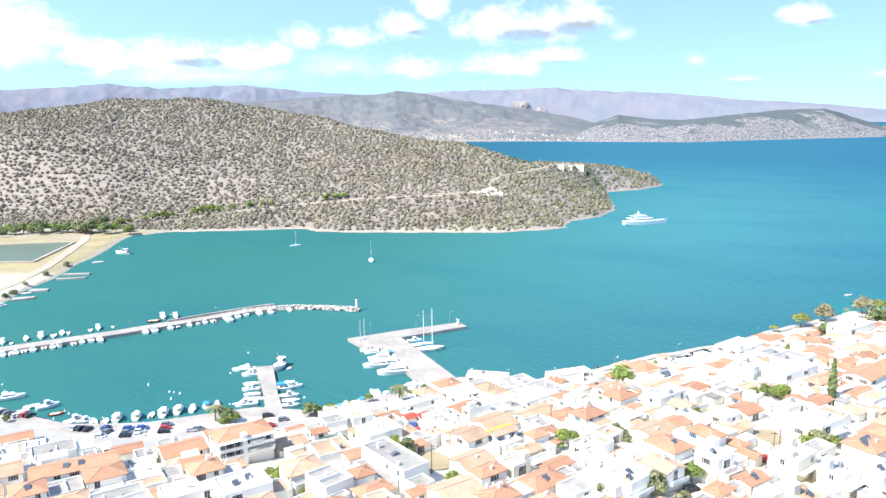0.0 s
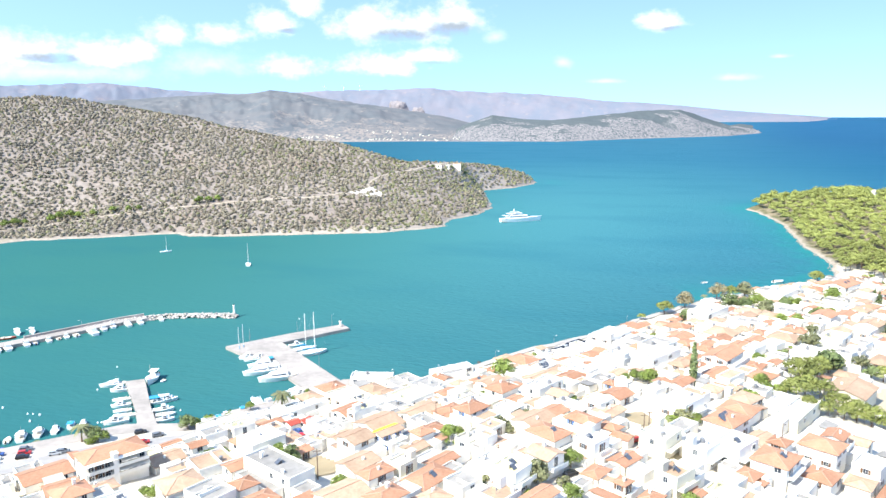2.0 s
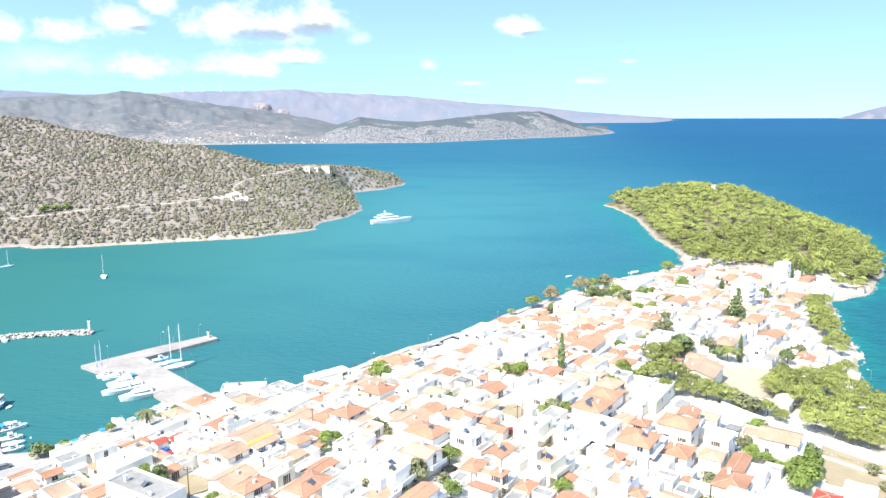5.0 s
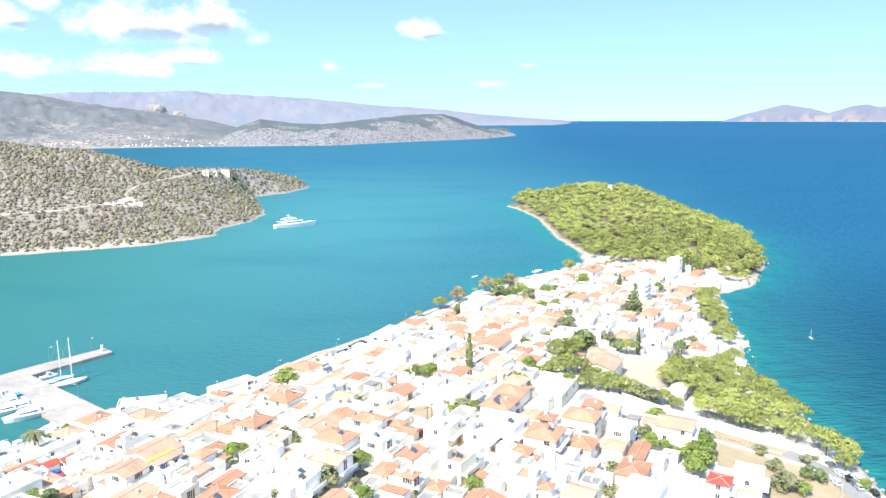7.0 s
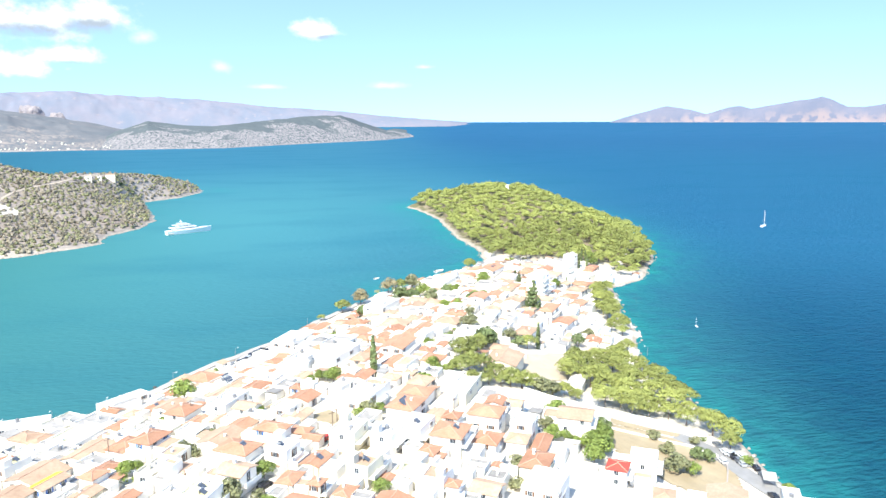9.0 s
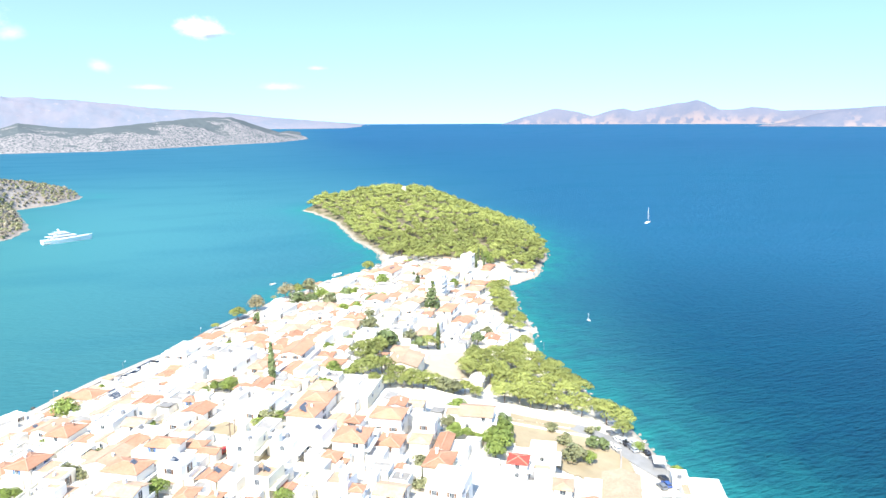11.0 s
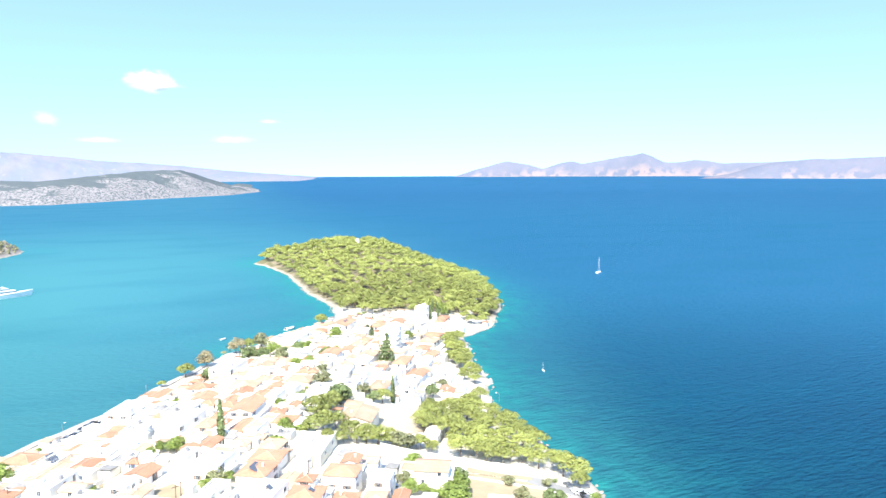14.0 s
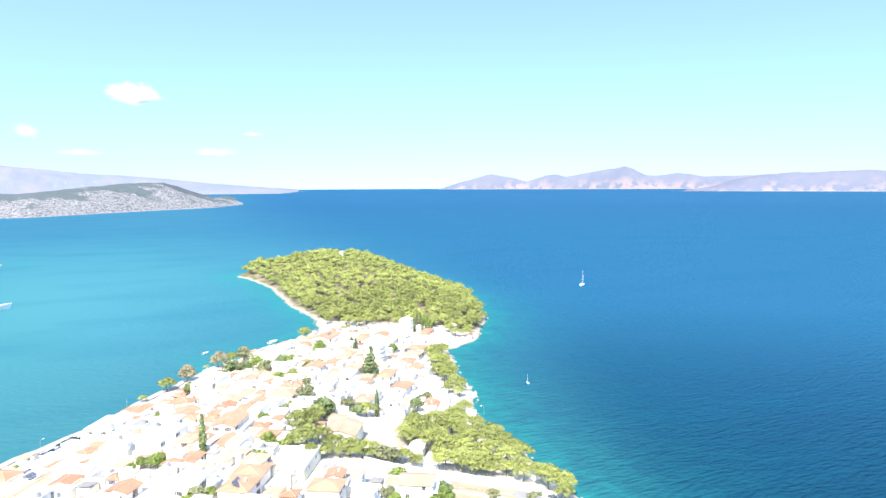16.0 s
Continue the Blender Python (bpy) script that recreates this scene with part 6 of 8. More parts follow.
tree('leafy_tree', 277.7, 336.9, 0.78)
tree('pine_tree', 288.8, 376.2, 0.77)
tree('leafy_tree', 63.9, 244.6, 1.44)
tree('leafy_tree', 82.8, 269.5, 0.57)
tree('leafy_tree', 48.8, 210.5, 0.95)
tree('leafy_tree', 47.1, 222.2, 0.54)
tree('leafy_tree', 40.7, 186.2, 0.84)
tree('leafy_tree', 30.9, 175.1, 0.79)
tree('leafy_tree', 28.9, 170.0, 0.59)
tree('leafy_tree', 33.7, 175.5, 0.61)
tree('shade_tree', 8.5, 173.1, 0.51)
tree('leafy_tree', 22.0, 159.6, 0.44)
tree('olive_tree', 45.6, 178.7, 0.75)
bush(43.6, 178.4, 1.87, 1)
bush(46.8, 173.6, 1.62, 1)
bush(51.3, 186.1, 1.52, 1)
bush(54.0, 183.8, 1.73, 1)
bush(58.8, 195.8, 1.38, 0)
tree('leafy_tree', 61.0, 195.4, 0.48)
tree('olive_tree', 44.0, 139.5, 1.15)
tree('leafy_tree', 54.0, 145.3, 0.80)
bush(71.7, 193.7, 1.15, 0)
bush(71.3, 199.2, 1.42, 0)
bush(82.0, 185.0, 1.35, 0)
bush(78.5, 183.7, 1.33, 0)
tree('leafy_tree', 98.3, 198.7, 0.95)
tree('shade_tree', 98.9, 204.2, 0.59)
tree('leafy_tree', 94.1, 206.8, 0.60)
tree('leafy_tree', 97.4, 207.8, 0.68)
tree('olive_tree', 92.6, 166.1, 0.93)
tree('leafy_tree', 94.9, 164.5, 0.62)
tree('cypress_tree', 59.3, 128.1, 0.34)
tree('leafy_tree', 48.7, 130.2, 0.72)
tree('leafy_tree', 73.1, 126.4, 0.64)
tree('leafy_tree', -30.3, 182.7, 1.16)
tree('leafy_tree', -28.9, 190.1, 0.91)
tree('shade_tree', -9.8, 176.8, 0.86)
tree('leafy_tree', -13.4, 186.9, 0.79)
tree('leafy_tree', 2.0, 150.8, 0.66)
tree('palm_tree', 3.6, 149.6, 0.48)
tree('palm_tree', -15.3, 234.2, 1.22)
tree('shade_tree', -44.4, 226.1, 0.74)
tree('leafy_tree', -42.2, 227.5, 0.57)
tree('leafy_tree', -31.9, 230.6, 0.51)
tree('leafy_tree', -26.1, 238.2, 0.53)
tree('leafy_tree', -11.7, 243.6, 0.39)
tree('leafy_tree', -7.2, 252.4, 0.41)
bush(-39.0, 236.0, 1.47, 0)
tree('shade_tree', -70.1, 221.6, 0.76)
tree('shade_tree', -72.1, 223.5, 0.71)
tree('leafy_tree', 134.4, 183.4, 0.72)
tree('leafy_tree', 130.1, 189.2, 0.87)
bush(120.0, 179.7, 2.06, 0)
bush(131.1, 184.5, 1.90, 0)
tree('pine_tree', 141.2, 183.5, 0.78)
tree('pine_tree', 142.9, 179.6, 0.77)
tree('pine_tree', 144.9, 174.3, 0.68)
tree('pine_tree', 147.6, 170.1, 0.70)
tree('pine_tree', 150.2, 167.1, 0.66)
tree('pine_tree', 159.2, 171.0, 0.42)
tree('olive_tree', 155.1, 164.6, 1.01)
tree('olive_tree', 158.3, 161.3, 1.14)
tree('pine_tree', 162.6, 160.4, 0.54)
tree('leafy_tree', 183.7, 177.8, 0.75)
tree('pine_tree', 164.0, 156.7, 0.42)
tree('leafy_tree', 147.5, 148.6, 0.94)
tree('olive_tree', 136.2, 141.3, 0.88)
tree('leafy_tree', 133.4, 135.3, 0.86)
tree('leafy_tree', 136.8, 134.3, 0.63)
tree('leafy_tree', 139.9, 130.7, 0.57)
bush(139.4, 133.3, 1.33, 0)
tree('leafy_tree', 142.1, 129.0, 0.96)
tree('leafy_tree', 147.9, 130.3, 1.15)
tree('olive_tree', 112.0, 125.8, 0.78)
bush(96.9, 170.3, 1.49, 1)
tree('leafy_tree', 141.7, 125.6, 1.2)
tree('leafy_tree', 150.0, 133.6, 0.95)
tree('leafy_tree', 145.0, 127.2, 0.8)
tree('leafy_tree', 135.7, 122.3, 1.06)
tree('olive_tree', 169.5, 129.4, 0.72)
tree('shade_tree', 153.8, 135.9, 0.86)
tree('olive_tree', 165.2, 121.2, 0.82)
tree('olive_tree', 157.8, 112.8, 1.19)
tree('shade_tree', 171.6, 115.5, 0.66)
tree('shade_tree', 173.6, 113.5, 0.60)
tree('leafy_tree', 161.1, 109.5, 0.77)
tree('olive_tree', 104.1, 117.6, 0.68)
tree('olive_tree', 180.4, 122.8, 0.62)
tree('leafy_tree', 182.6, 106.6, 0.62)
tree('leafy_tree', 176.6, 91.0, 0.55)
tree('pine_tree', -371.2, 617.0, 0.75)
tree('leafy_tree', -364.5, 619.8, 1.60)
tree('leafy_tree', -355.5, 619.5, 1.70)
tree('leafy_tree', -346.5, 619.3, 1.70)
tree('leafy_tree', -339.7, 622.1, 1.61)
tree('leafy_tree', -331.5, 618.8, 1.50)
tree('leafy_tree', -325.0, 615.5, 1.39)
tree('shade_tree', -366.9, 593.4, 1.18)
tree('olive_tree', -314.1, 615.2, 2.37)
tree('olive_tree', -304.7, 605.9, 2.14)
tree('shade_tree', -301.7, 611.8, 1.90)
tree('olive_tree', -309.7, 643.5, 2.27)
tree('olive_tree', -309.8, 653.6, 1.89)
tree('leafy_tree', -297.0, 656.3, 1.27)
tree('leafy_tree', -292.3, 664.8, 0.96)
tree('leafy_tree', -279.4, 672.0, 0.97)
tree('leafy_tree', -273.0, 678.8, 1.31)
tree('leafy_tree', -266.4, 682.9, 1.43)
tree('leafy_tree', -260.4, 688.7, 1.00)
tree('leafy_tree', -239.6, 691.6, 1.34)
tree('leafy_tree', -233.8, 695.9, 1.34)
tree('leafy_tree', -224.8, 697.0, 1.57)
tree('leafy_tree', -218.0, 696.5, 1.12)
tree('leafy_tree', -206.1, 699.7, 1.12)
tree('leafy_tree', -189.3, 699.1, 1.12)
tree('leafy_tree', -174.6, 697.7, 1.12)
tree('leafy_tree', -166.2, 699.5, 0.90)
tree('leafy_tree', -114.0, 711.9, 1.26)
tree('leafy_tree', -105.7, 712.6, 1.26)
tree('leafy_tree', -97.3, 712.9, 1.14)
tree('leafy_tree', -116.6, 710.5, 1.03)
bush(-252.8, 476.1, 2.06, 1)
bush(-250.4, 444.8, 1.69, 1)
bush(-245.0, 400.6, 1.53, 2)
bush(-245.1, 392.8, 1.50, 2)
bush(-248.8, 418.7, 1.36, 1)
tree('pine_tree', 367.9, 309.6, 0.86)
tree('pine_tree', 348.7, 297.2, 0.75)
tree('pine_tree', 355.4, 293.7, 0.75)
tree('pine_tree', 389.3, 316.7, 0.81)
tree('pine_tree', 348.1, 316.7, 0.70)
tree('pine_tree', 351.8, 305.2, 0.69)
tree('cypress_tree', 343.8, 326.6, 0.73)
tree('cypress_tree', 345.8, 325.3, 0.67)
tree('leafy_tree', 347.0, 321.7, 1.16)
tree('pine_tree', 334.8, 334.6, 0.71)
tree('pine_tree', 286.7, 370.9, 0.65)
tree('pine_tree', 133.8, 172.1, 0.56)
tree('pine_tree', 136.1, 171.1, 0.50)
tree('pine_tree', 139.7, 171.5, 0.49)
tree('pine_tree', 143.3, 169.7, 0.47)
tree('pine_tree', 146.6, 168.7, 0.47)
tree('pine_tree', 150.2, 167.5, 0.43)
tree('pine_tree', 152.9, 166.0, 0.41)
tree('olive_tree', 155.5, 163.3, 1.16)
tree('pine_tree', 159.3, 163.1, 0.36)
tree('pine_tree', 162.9, 162.5, 0.40)
tree('pine_tree', 166.1, 161.0, 0.36)
tree('pine_tree', 168.5, 159.9, 0.34)
tree('pine_tree', 148.6, 193.9, 0.48)
tree('pine_tree', 156.8, 198.8, 0.45)
tree('olive_tree', 165.5, 204.2, 1.11)
tree('leafy_tree', 244.6, 306.0, 1.39)
tree('pine_tree', 290.5, 377.0, 0.66)
tree('leafy_tree', 219.5, 301.9, 0.97)
tree('olive_tree', 201.4, 318.8, 1.10)
tree('olive_tree', 170.3, 308.7, 0.81)
tree('olive_tree', 223.6, 345.5, 1.73)
tree('pine_tree', 219.6, 353.2, 0.66)
tree('leafy_tree', 212.7, 272.6, 0.89)
tree('leafy_tree', 145.2, 214.5, 0.60)
tree('shade_tree', 194.7, 262.3, 0.56)
tree('leafy_tree', 156.1, 218.3, 0.44)
tree('palm_tree', -74.8, 222.3, 0.89)
tree('leafy_tree', -69.6, 220.5, 0.64)
bush(-71.5, 220.1, 1.24, 0)
tree('leafy_tree', -67.7, 220.9, 0.56)
tree('palm_tree', -89.6, 227.5, 0.34)
tree('palm_tree', -85.3, 231.7, 0.29)
tree('leafy_tree', -40.0, 162.4, 0.79)
tree('leafy_tree', -43.9, 168.2, 0.52)
tree('leafy_tree', -37.4, 159.7, 0.66)
tree('leafy_tree', -31.0, 190.3, 0.78)
tree('leafy_tree', -29.5, 194.5, 0.67)
tree('leafy_tree', -45.1, 228.1, 0.66)
tree('leafy_tree', -39.6, 235.4, 0.36)
tree('leafy_tree', -30.8, 150.9, 0.58)
tree('shade_tree', -143.4, 222.4, 0.40)
tree('leafy_tree', -32.8, 239.3, 0.36)

# ---- boats in the harbour and the bay ----
boat('motor_yacht', -79.5, 273.9, 190, 0.74)
boat('cruiser', -75.1, 268.2, 190, 1.07)
boat('skiff', -72.6, 258.5, 190, 1.25)
boat('cruiser', -71.3, 252.8, 190, 0.93)
boat('skiff', -69.6, 247.9, 190, 1.25)
boat('skiff', -67.3, 243.6, 185, 1.25)
boat('cruiser', -69.2, 238.5, 195, 1.13)
boat('fishing_boat', -66.0, 277.0, 262, 0.88)
boat('skiff', -61.9, 275.6, 250, 0.67)
boat('blue_canopied', -58.8, 253.8, 10, 1.00)
boat('canopied', -56.2, 255.4, 10, 1.00)
boat('cruiser', -55.7, 246.1, 10, 1.00)
boat('skiff', -54.2, 241.9, 10, 1.35)
boat('cruiser', -53.7, 237.3, 10, 0.93)
boat('skiff', -51.2, 231.0, 5, 1.15)
boat('canopied', -103.4, 228.9, 100, 0.93)
boat('skiff', -99.1, 230.2, 100, 0.96)
boat('canopied', -95.4, 231.6, 98, 1.00)
boat('canopied', -91.1, 233.9, 95, 0.93)
boat('cruiser', -86.7, 235.3, 95, 0.80)
boat('blue_canopied', -82.9, 238.2, 95, 0.73)
boat('cruiser', -79.5, 239.2, 95, 0.67)
boat('canopied', -109.4, 227.6, 100, 0.93)
boat('skiff', -112.4, 224.9, 100, 1.06)
boat('skiff', -116.1, 224.5, 120, 1.15)
boat('cruiser', -119.0, 225.4, 30, 0.80)
boat('cruiser', -122.2, 225.4, 40, 1.07)
boat('skiff', -124.1, 222.8, 40, 1.15)
boat('red_skiff', -132.0, 231.6, 30, 0.96)
boat('cruiser', -138.3, 237.9, 40, 1.07)
boat('skiff', -144.1, 238.0, 40, 1.15)
boat('motor_yacht', -156.2, 245.8, 25, 0.81)
boat('skiff', -145.0, 234.1, 30, 0.96)
boat('canopied', -40.8, 233.3, 110, 0.67)
boat('blue_canopied', -36.3, 235.6, 110, 0.67)
boat('cruiser', -34.2, 237.6, 110, 0.73)
boat('canopied', -31.7, 238.0, 110, 0.67)
boat('blue_canopied', -29.1, 241.6, 110, 0.67)
boat('motor_yacht', -24.6, 246.7, 120, 0.74)
boat('cruiser', -20.4, 245.6, 120, 0.93)
boat('motor_yacht', -12.3, 254.8, 195, 0.67)
boat('cruiser', -9.8, 252.0, 195, 1.07)
boat('cruiser', -32.3, 297.0, 190, 1.07)
boat('motor_yacht', -29.6, 294.0, 190, 0.67)
boat('cruiser', -27.4, 296.2, 190, 0.93)
boat('motor_yacht', -25.6, 286.0, 195, 0.96)
boat('motor_yacht', -26.2, 277.8, 195, 1.04)
boat('motor_yacht', -21.8, 279.7, 195, 0.96)
boat('motor_yacht', -18.9, 269.9, 195, 1.19)
boat('blue_canopied', -24.4, 289.5, 195, 0.93)
boat('sailing_yacht', -35.4, 310.4, 100, 0.70)
boat('sailing_yacht', -37.0, 308.8, 100, 0.65)
boat('sailing_yacht', -9.4, 303.6, 20, 1.04)
boat('sailing_yacht', -5.6, 298.1, 20, 1.17)
boat('cruiser', -12.9, 310.0, 15, 0.93)
boat('sailing_yacht', -50.1, 493.1, 95, 0.91, where='at anchor')
boat('sailing_yacht', -114.7, 552.2, 20, 0.74, where='at anchor')
boat('fishing_boat', -236.4, 523.0, 170, 0.96, where='at anchor')
boat('skiff', -238.9, 490.0, 10, 1.54, where='at anchor')
boat('skiff', 268.9, 382.5, 15, 1.73, where='drifting off the shore')
boat('skiff', 224.9, 388.8, 15, 0.96, where='drifting off the shore')
boat('sailing_yacht', 627.0, 367.7, 12, 0.96, where='under way at sea')
boat('sailing_yacht', 296.3, 204.6, 60, 0.28, where='drifting off the shore')
boat('cruiser', -187.4, 293.5, 120, 0.87)
boat('skiff', -184.6, 294.9, 120, 1.15)
boat('cruiser', -183.5, 296.4, 120, 0.80)
boat('skiff', -181.4, 298.6, 120, 1.25)
boat('cruiser', -178.3, 300.1, 120, 0.93)
boat('skiff', -175.1, 303.1, 120, 1.15)
boat('cruiser', -171.7, 303.8, 120, 0.80)
boat('canopied', -170.0, 306.2, 120, 0.87)
boat('skiff', -164.9, 308.5, 120, 1.15)
boat('cruiser', -162.3, 310.9, 120, 0.80)
boat('cruiser', -159.4, 313.3, 120, 0.93)
boat('motor_yacht', -155.7, 314.1, 120, 0.67)
boat('motor_yacht', -140.0, 325.9, 120, 0.67)
boat('cruiser', -136.4, 327.6, 120, 1.07)
boat('cruiser', -130.6, 332.1, 120, 0.93)
boat('blue_skiff', -127.7, 333.9, 120, 1.06)
boat('cruiser', -123.0, 336.7, 120, 0.80)
boat('skiff', -119.8, 339.5, 120, 0.96)
boat('cruiser', -117.1, 341.4, 120, 0.80)
boat('skiff', -113.6, 343.3, 120, 1.25)
boat('motor_yacht', -107.4, 346.2, 125, 0.89)
boat('cruiser', -103.8, 351.2, 120, 0.93)
boat('cruiser', -100.9, 355.3, 120, 0.93)
boat('motor_yacht', -94.5, 357.3, 120, 0.67)
boat('cruiser', -89.2, 359.4, 120, 0.93)
boat('cruiser', -80.2, 363.5, 110, 0.80)
boat('canopied', -197.7, 310.6, 300, 0.80)
boat('skiff', -193.3, 309.7, 300, 0.77)
boat('cruiser', -190.0, 315.5, 300, 0.80)
boat('canopied', -184.9, 318.8, 300, 0.93)
boat('skiff', -180.0, 320.4, 300, 1.15)
boat('cruiser', -177.9, 323.9, 300, 0.80)
boat('skiff', -175.4, 324.7, 300, 0.96)
boat('skiff', -167.2, 329.1, 300, 0.96)
boat('canopied', -164.7, 331.8, 300, 0.80)
boat('skiff', -158.9, 334.5, 300, 0.77)
boat('red_skiff', -142.5, 343.8, 20, 1.35)
boat('canopied', -141.0, 350.8, 300, 0.93)
boat('canopied', -135.0, 351.8, 300, 0.87)
boat('skiff', -238.7, 401.8, 20, 1.15, where='moored at the beach')
boat('cruiser', -236.8, 374.5, 30, 0.80, where='moored at the beach')

# ---- parked cars ----
car(-148.6, 229.9, 60, 'black')
car(-146.7, 229.0, 60, 'grey')
car(-144.8, 228.0, 60, 'black')
car(-142.7, 227.0, 60, 'silver')
car(-141.7, 227.5, 60, 'white')
car(-140.0, 227.5, 60, 'red')
car(-138.2, 227.0, 60, 'black')
car(-136.9, 227.2, 60, 'grey')
car(-134.9, 226.3, 60, 'black')
car(-132.9, 225.4, 60, 'grey')
car(-123.5, 222.6, 75, 'white')
car(-118.2, 216.9, 75, 'silver')
car(-116.1, 216.5, 75, 'black')
car(-113.7, 216.0, 80, 'black')
car(-106.8, 210.0, 0, 'silver')
car(-108.3, 216.8, 80, 'blue')
car(-106.6, 214.1, 80, 'grey')
car(-99.0, 209.8, 10, 'black')
car(-95.1, 210.6, 10, 'white')
car(-99.8, 213.0, 10, 'grey')
car(-96.1, 213.9, 10, 'silver')
car(-100.7, 216.2, 10, 'blue')
car(-96.5, 216.6, 10, 'blue')
car(-102.3, 222.3, 10, 'black')
car(-97.8, 223.1, 10, 'blue')
car(-88.4, 213.4, 10, 'black')
car(-88.9, 216.3, 10, 'red')
car(-89.6, 219.1, 10, 'grey')
car(-91.7, 225.3, 10, 'silver')
car(-79.4, 213.2, 10, 'silver')
car(-77.5, 214.1, 10, 'grey')
car(-58.5, 225.7, 20, 'black')
car(-52.5, 222.1, 20, 'grey')
car(-19.8, 302.8, 30, 'grey')
car(-56.5, 214.3, 15, 'blue')
car(-55.4, 215.9, 15, 'red')
car(-9.3, 209.8, 120, 'blue')
car(-8.2, 204.1, 120, 'red')
car(3.4, 166.1, 20, 'black')
car(55.9, 181.8, 10, 'grey')
car(52.6, 141.5, 25, 'black')
car(77.0, 152.6, 25, 'blue')
car(76.2, 144.0, 25, 'black')
car(98.0, 279.4, 30, 'black')
car(100.8, 282.4, 30, 'grey')
car(103.5, 285.5, 30, 'black')
car(106.1, 287.5, 30, 'black')
car(107.9, 288.8, 30, 'grey')
car(109.7, 290.2, 30, 'black')
car(92.9, 277.8, 30, 'grey')
car(75.0, 156.5, 25, 'red')
car(132.4, 140.6, 60, 'silver')
car(114.2, 126.6, 60, 'black')
car(186.4, 119.1, 60, 'grey')
car(183.5, 114.6, 60, 'white')
car(183.5, 113.3, 60, 'silver')
car(182.8, 111.6, 60, 'black')
car(182.2, 109.5, 60, 'grey')
car(181.3, 107.6, 60, 'silver')
car(177.4, 111.2, 60, 'white')
car(283.5, 245.3, 100, 'black')
car(240.1, 212.7, 60, 'grey')
car(186.0, 110.6, 60, 'white')
car(183.3, 106.9, 60, 'silver')
car(182.8, 104.2, 60, 'black')
car(180.6, 100.5, 60, 'grey')
car(171.0, 91.9, 60, 'black')
car(169.1, 89.8, 60, 'blue')
car(166.8, 89.9, 60, 'grey')
car(184.4, 113.6, 150, 'silver')
car(93.9, 278.7, 30, 'black')
car(96.5, 280.2, 30, 'grey')
car(98.7, 280.8, 30, 'black')
car(101.3, 282.3, 30, 'silver')
car(103.6, 282.9, 30, 'black')
car(106.2, 284.4, 30, 'blue')
car(108.5, 284.9, 30, 'grey')
car(111.2, 286.4, 30, 'black')
car(113.5, 287.0, 30, 'white')
car(3.2, 166.6, 10, 'black')
car(9.9, 201.5, 80, 'black')
car(15.5, 253.3, 60, 'black')
car(55.5, 151.6, 40, 'black')
car(77.5, 153.0, 20, 'blue')
car(74.4, 151.0, 20, 'red')
car(76.4, 144.1, 20, 'black')
car(56.7, 182.2, 10, 'black')

# ---- harbour works ----
def along_line(line, step):
    out = []
    for (x0, y0), (x1, y1) in zip(line, line[1:]):
        n = max(1, int(math.dist((x0, y0), (x1, y1)) / step))
        out += [(x0 + (x1 - x0) * i / n, y0 + (y1 - y0) * i / n) for i in range(n)]
    return out + [line[-1]]


def offset_line(line, off):
    out = []
    for i, (x, y) in enumerate(line):
        a, b = line[max(0, i - 1)], line[min(len(line) - 1, i + 1)]
        dx, dy = b[0] - a[0], b[1] - a[1]
        k = math.hypot(dx, dy)
        out.append((x - dy / k * off, y + dx / k * off))
    return out


def inside(x, y, ring):
    hit_ = False
    for (ax, ay), (bx, by) in zip(ring, ring[1:] + ring[:1]):
        if (ay > y) != (by > y) and x < ax + (y - ay) * (bx - ax) / (by - ay):
            hit_ = not hit_
    return hit_


def ribbon(line, width, lift, step=5.0, lanes=3):
    """A road laid on the ground along a line, with a little thickness at its edges."""
    pts = along_line(line, step)
    rows = [offset_line(pts, width * (k / lanes - 0.5)) for k in range(lanes + 1)]
    bm = bmesh.new()
    zz = [[float(v) for v in surface([p[0] for p in r], [p[1] for p in r])] for r in rows]
    vs = [[bm.verts.new((x, y, z + lift)) for (x, y), z in zip(r, zr)] for r, zr in zip(rows, zz)]
    for a, b in zip(vs, vs[1:]):
        for i in range(len(a) - 1):
            bm.faces.new((a[i], a[i + 1], b[i + 1], b[i]))
    for r, zr, s in ((rows[0], zz[0], 0), (rows[-1], zz[-1], -1)):
        low = [bm.verts.new((x, y, z - 0.6)) for (x, y), z in zip(r, zr)]
        for i in range(len(low) - 1):
            bm.faces.new((low[i], low[i + 1], vs[s][i + 1], vs[s][i]))
    bmesh.ops.recalc_face_normals(bm, faces=bm.faces)
    return bm


def drape(ring, lift, step=3.0):
    """A patch of ground cover inside a ring."""
    xs, ys = [p[0] for p in ring], [p[1] for p in ring]
    bm, grid = bmesh.new(), {}
    nx, ny = int((max(xs) - min(xs)) / step) + 2, int((max(ys) - min(ys)) / step) + 2
    for i in range(nx):
        for j in range(ny):
            x, y = min(xs) + i * step, min(ys) + j * step
            if inside(x, y, ring):
                grid[i, j] = bm.verts.new((x, y, float(surface(x, y)[0]) + lift))
    for i, j in grid:
        q = [grid.get(k) for k in ((i, j), (i + 1, j), (i + 1, j + 1), (i, j + 1))]
        if all(q):
            bm.faces.new(q)
    return bm


def setting(name, bm, material, label, category):
    me_ = bare(bm, name, [material])
    return tagged(new(name, me_), label, category, kind="structure")


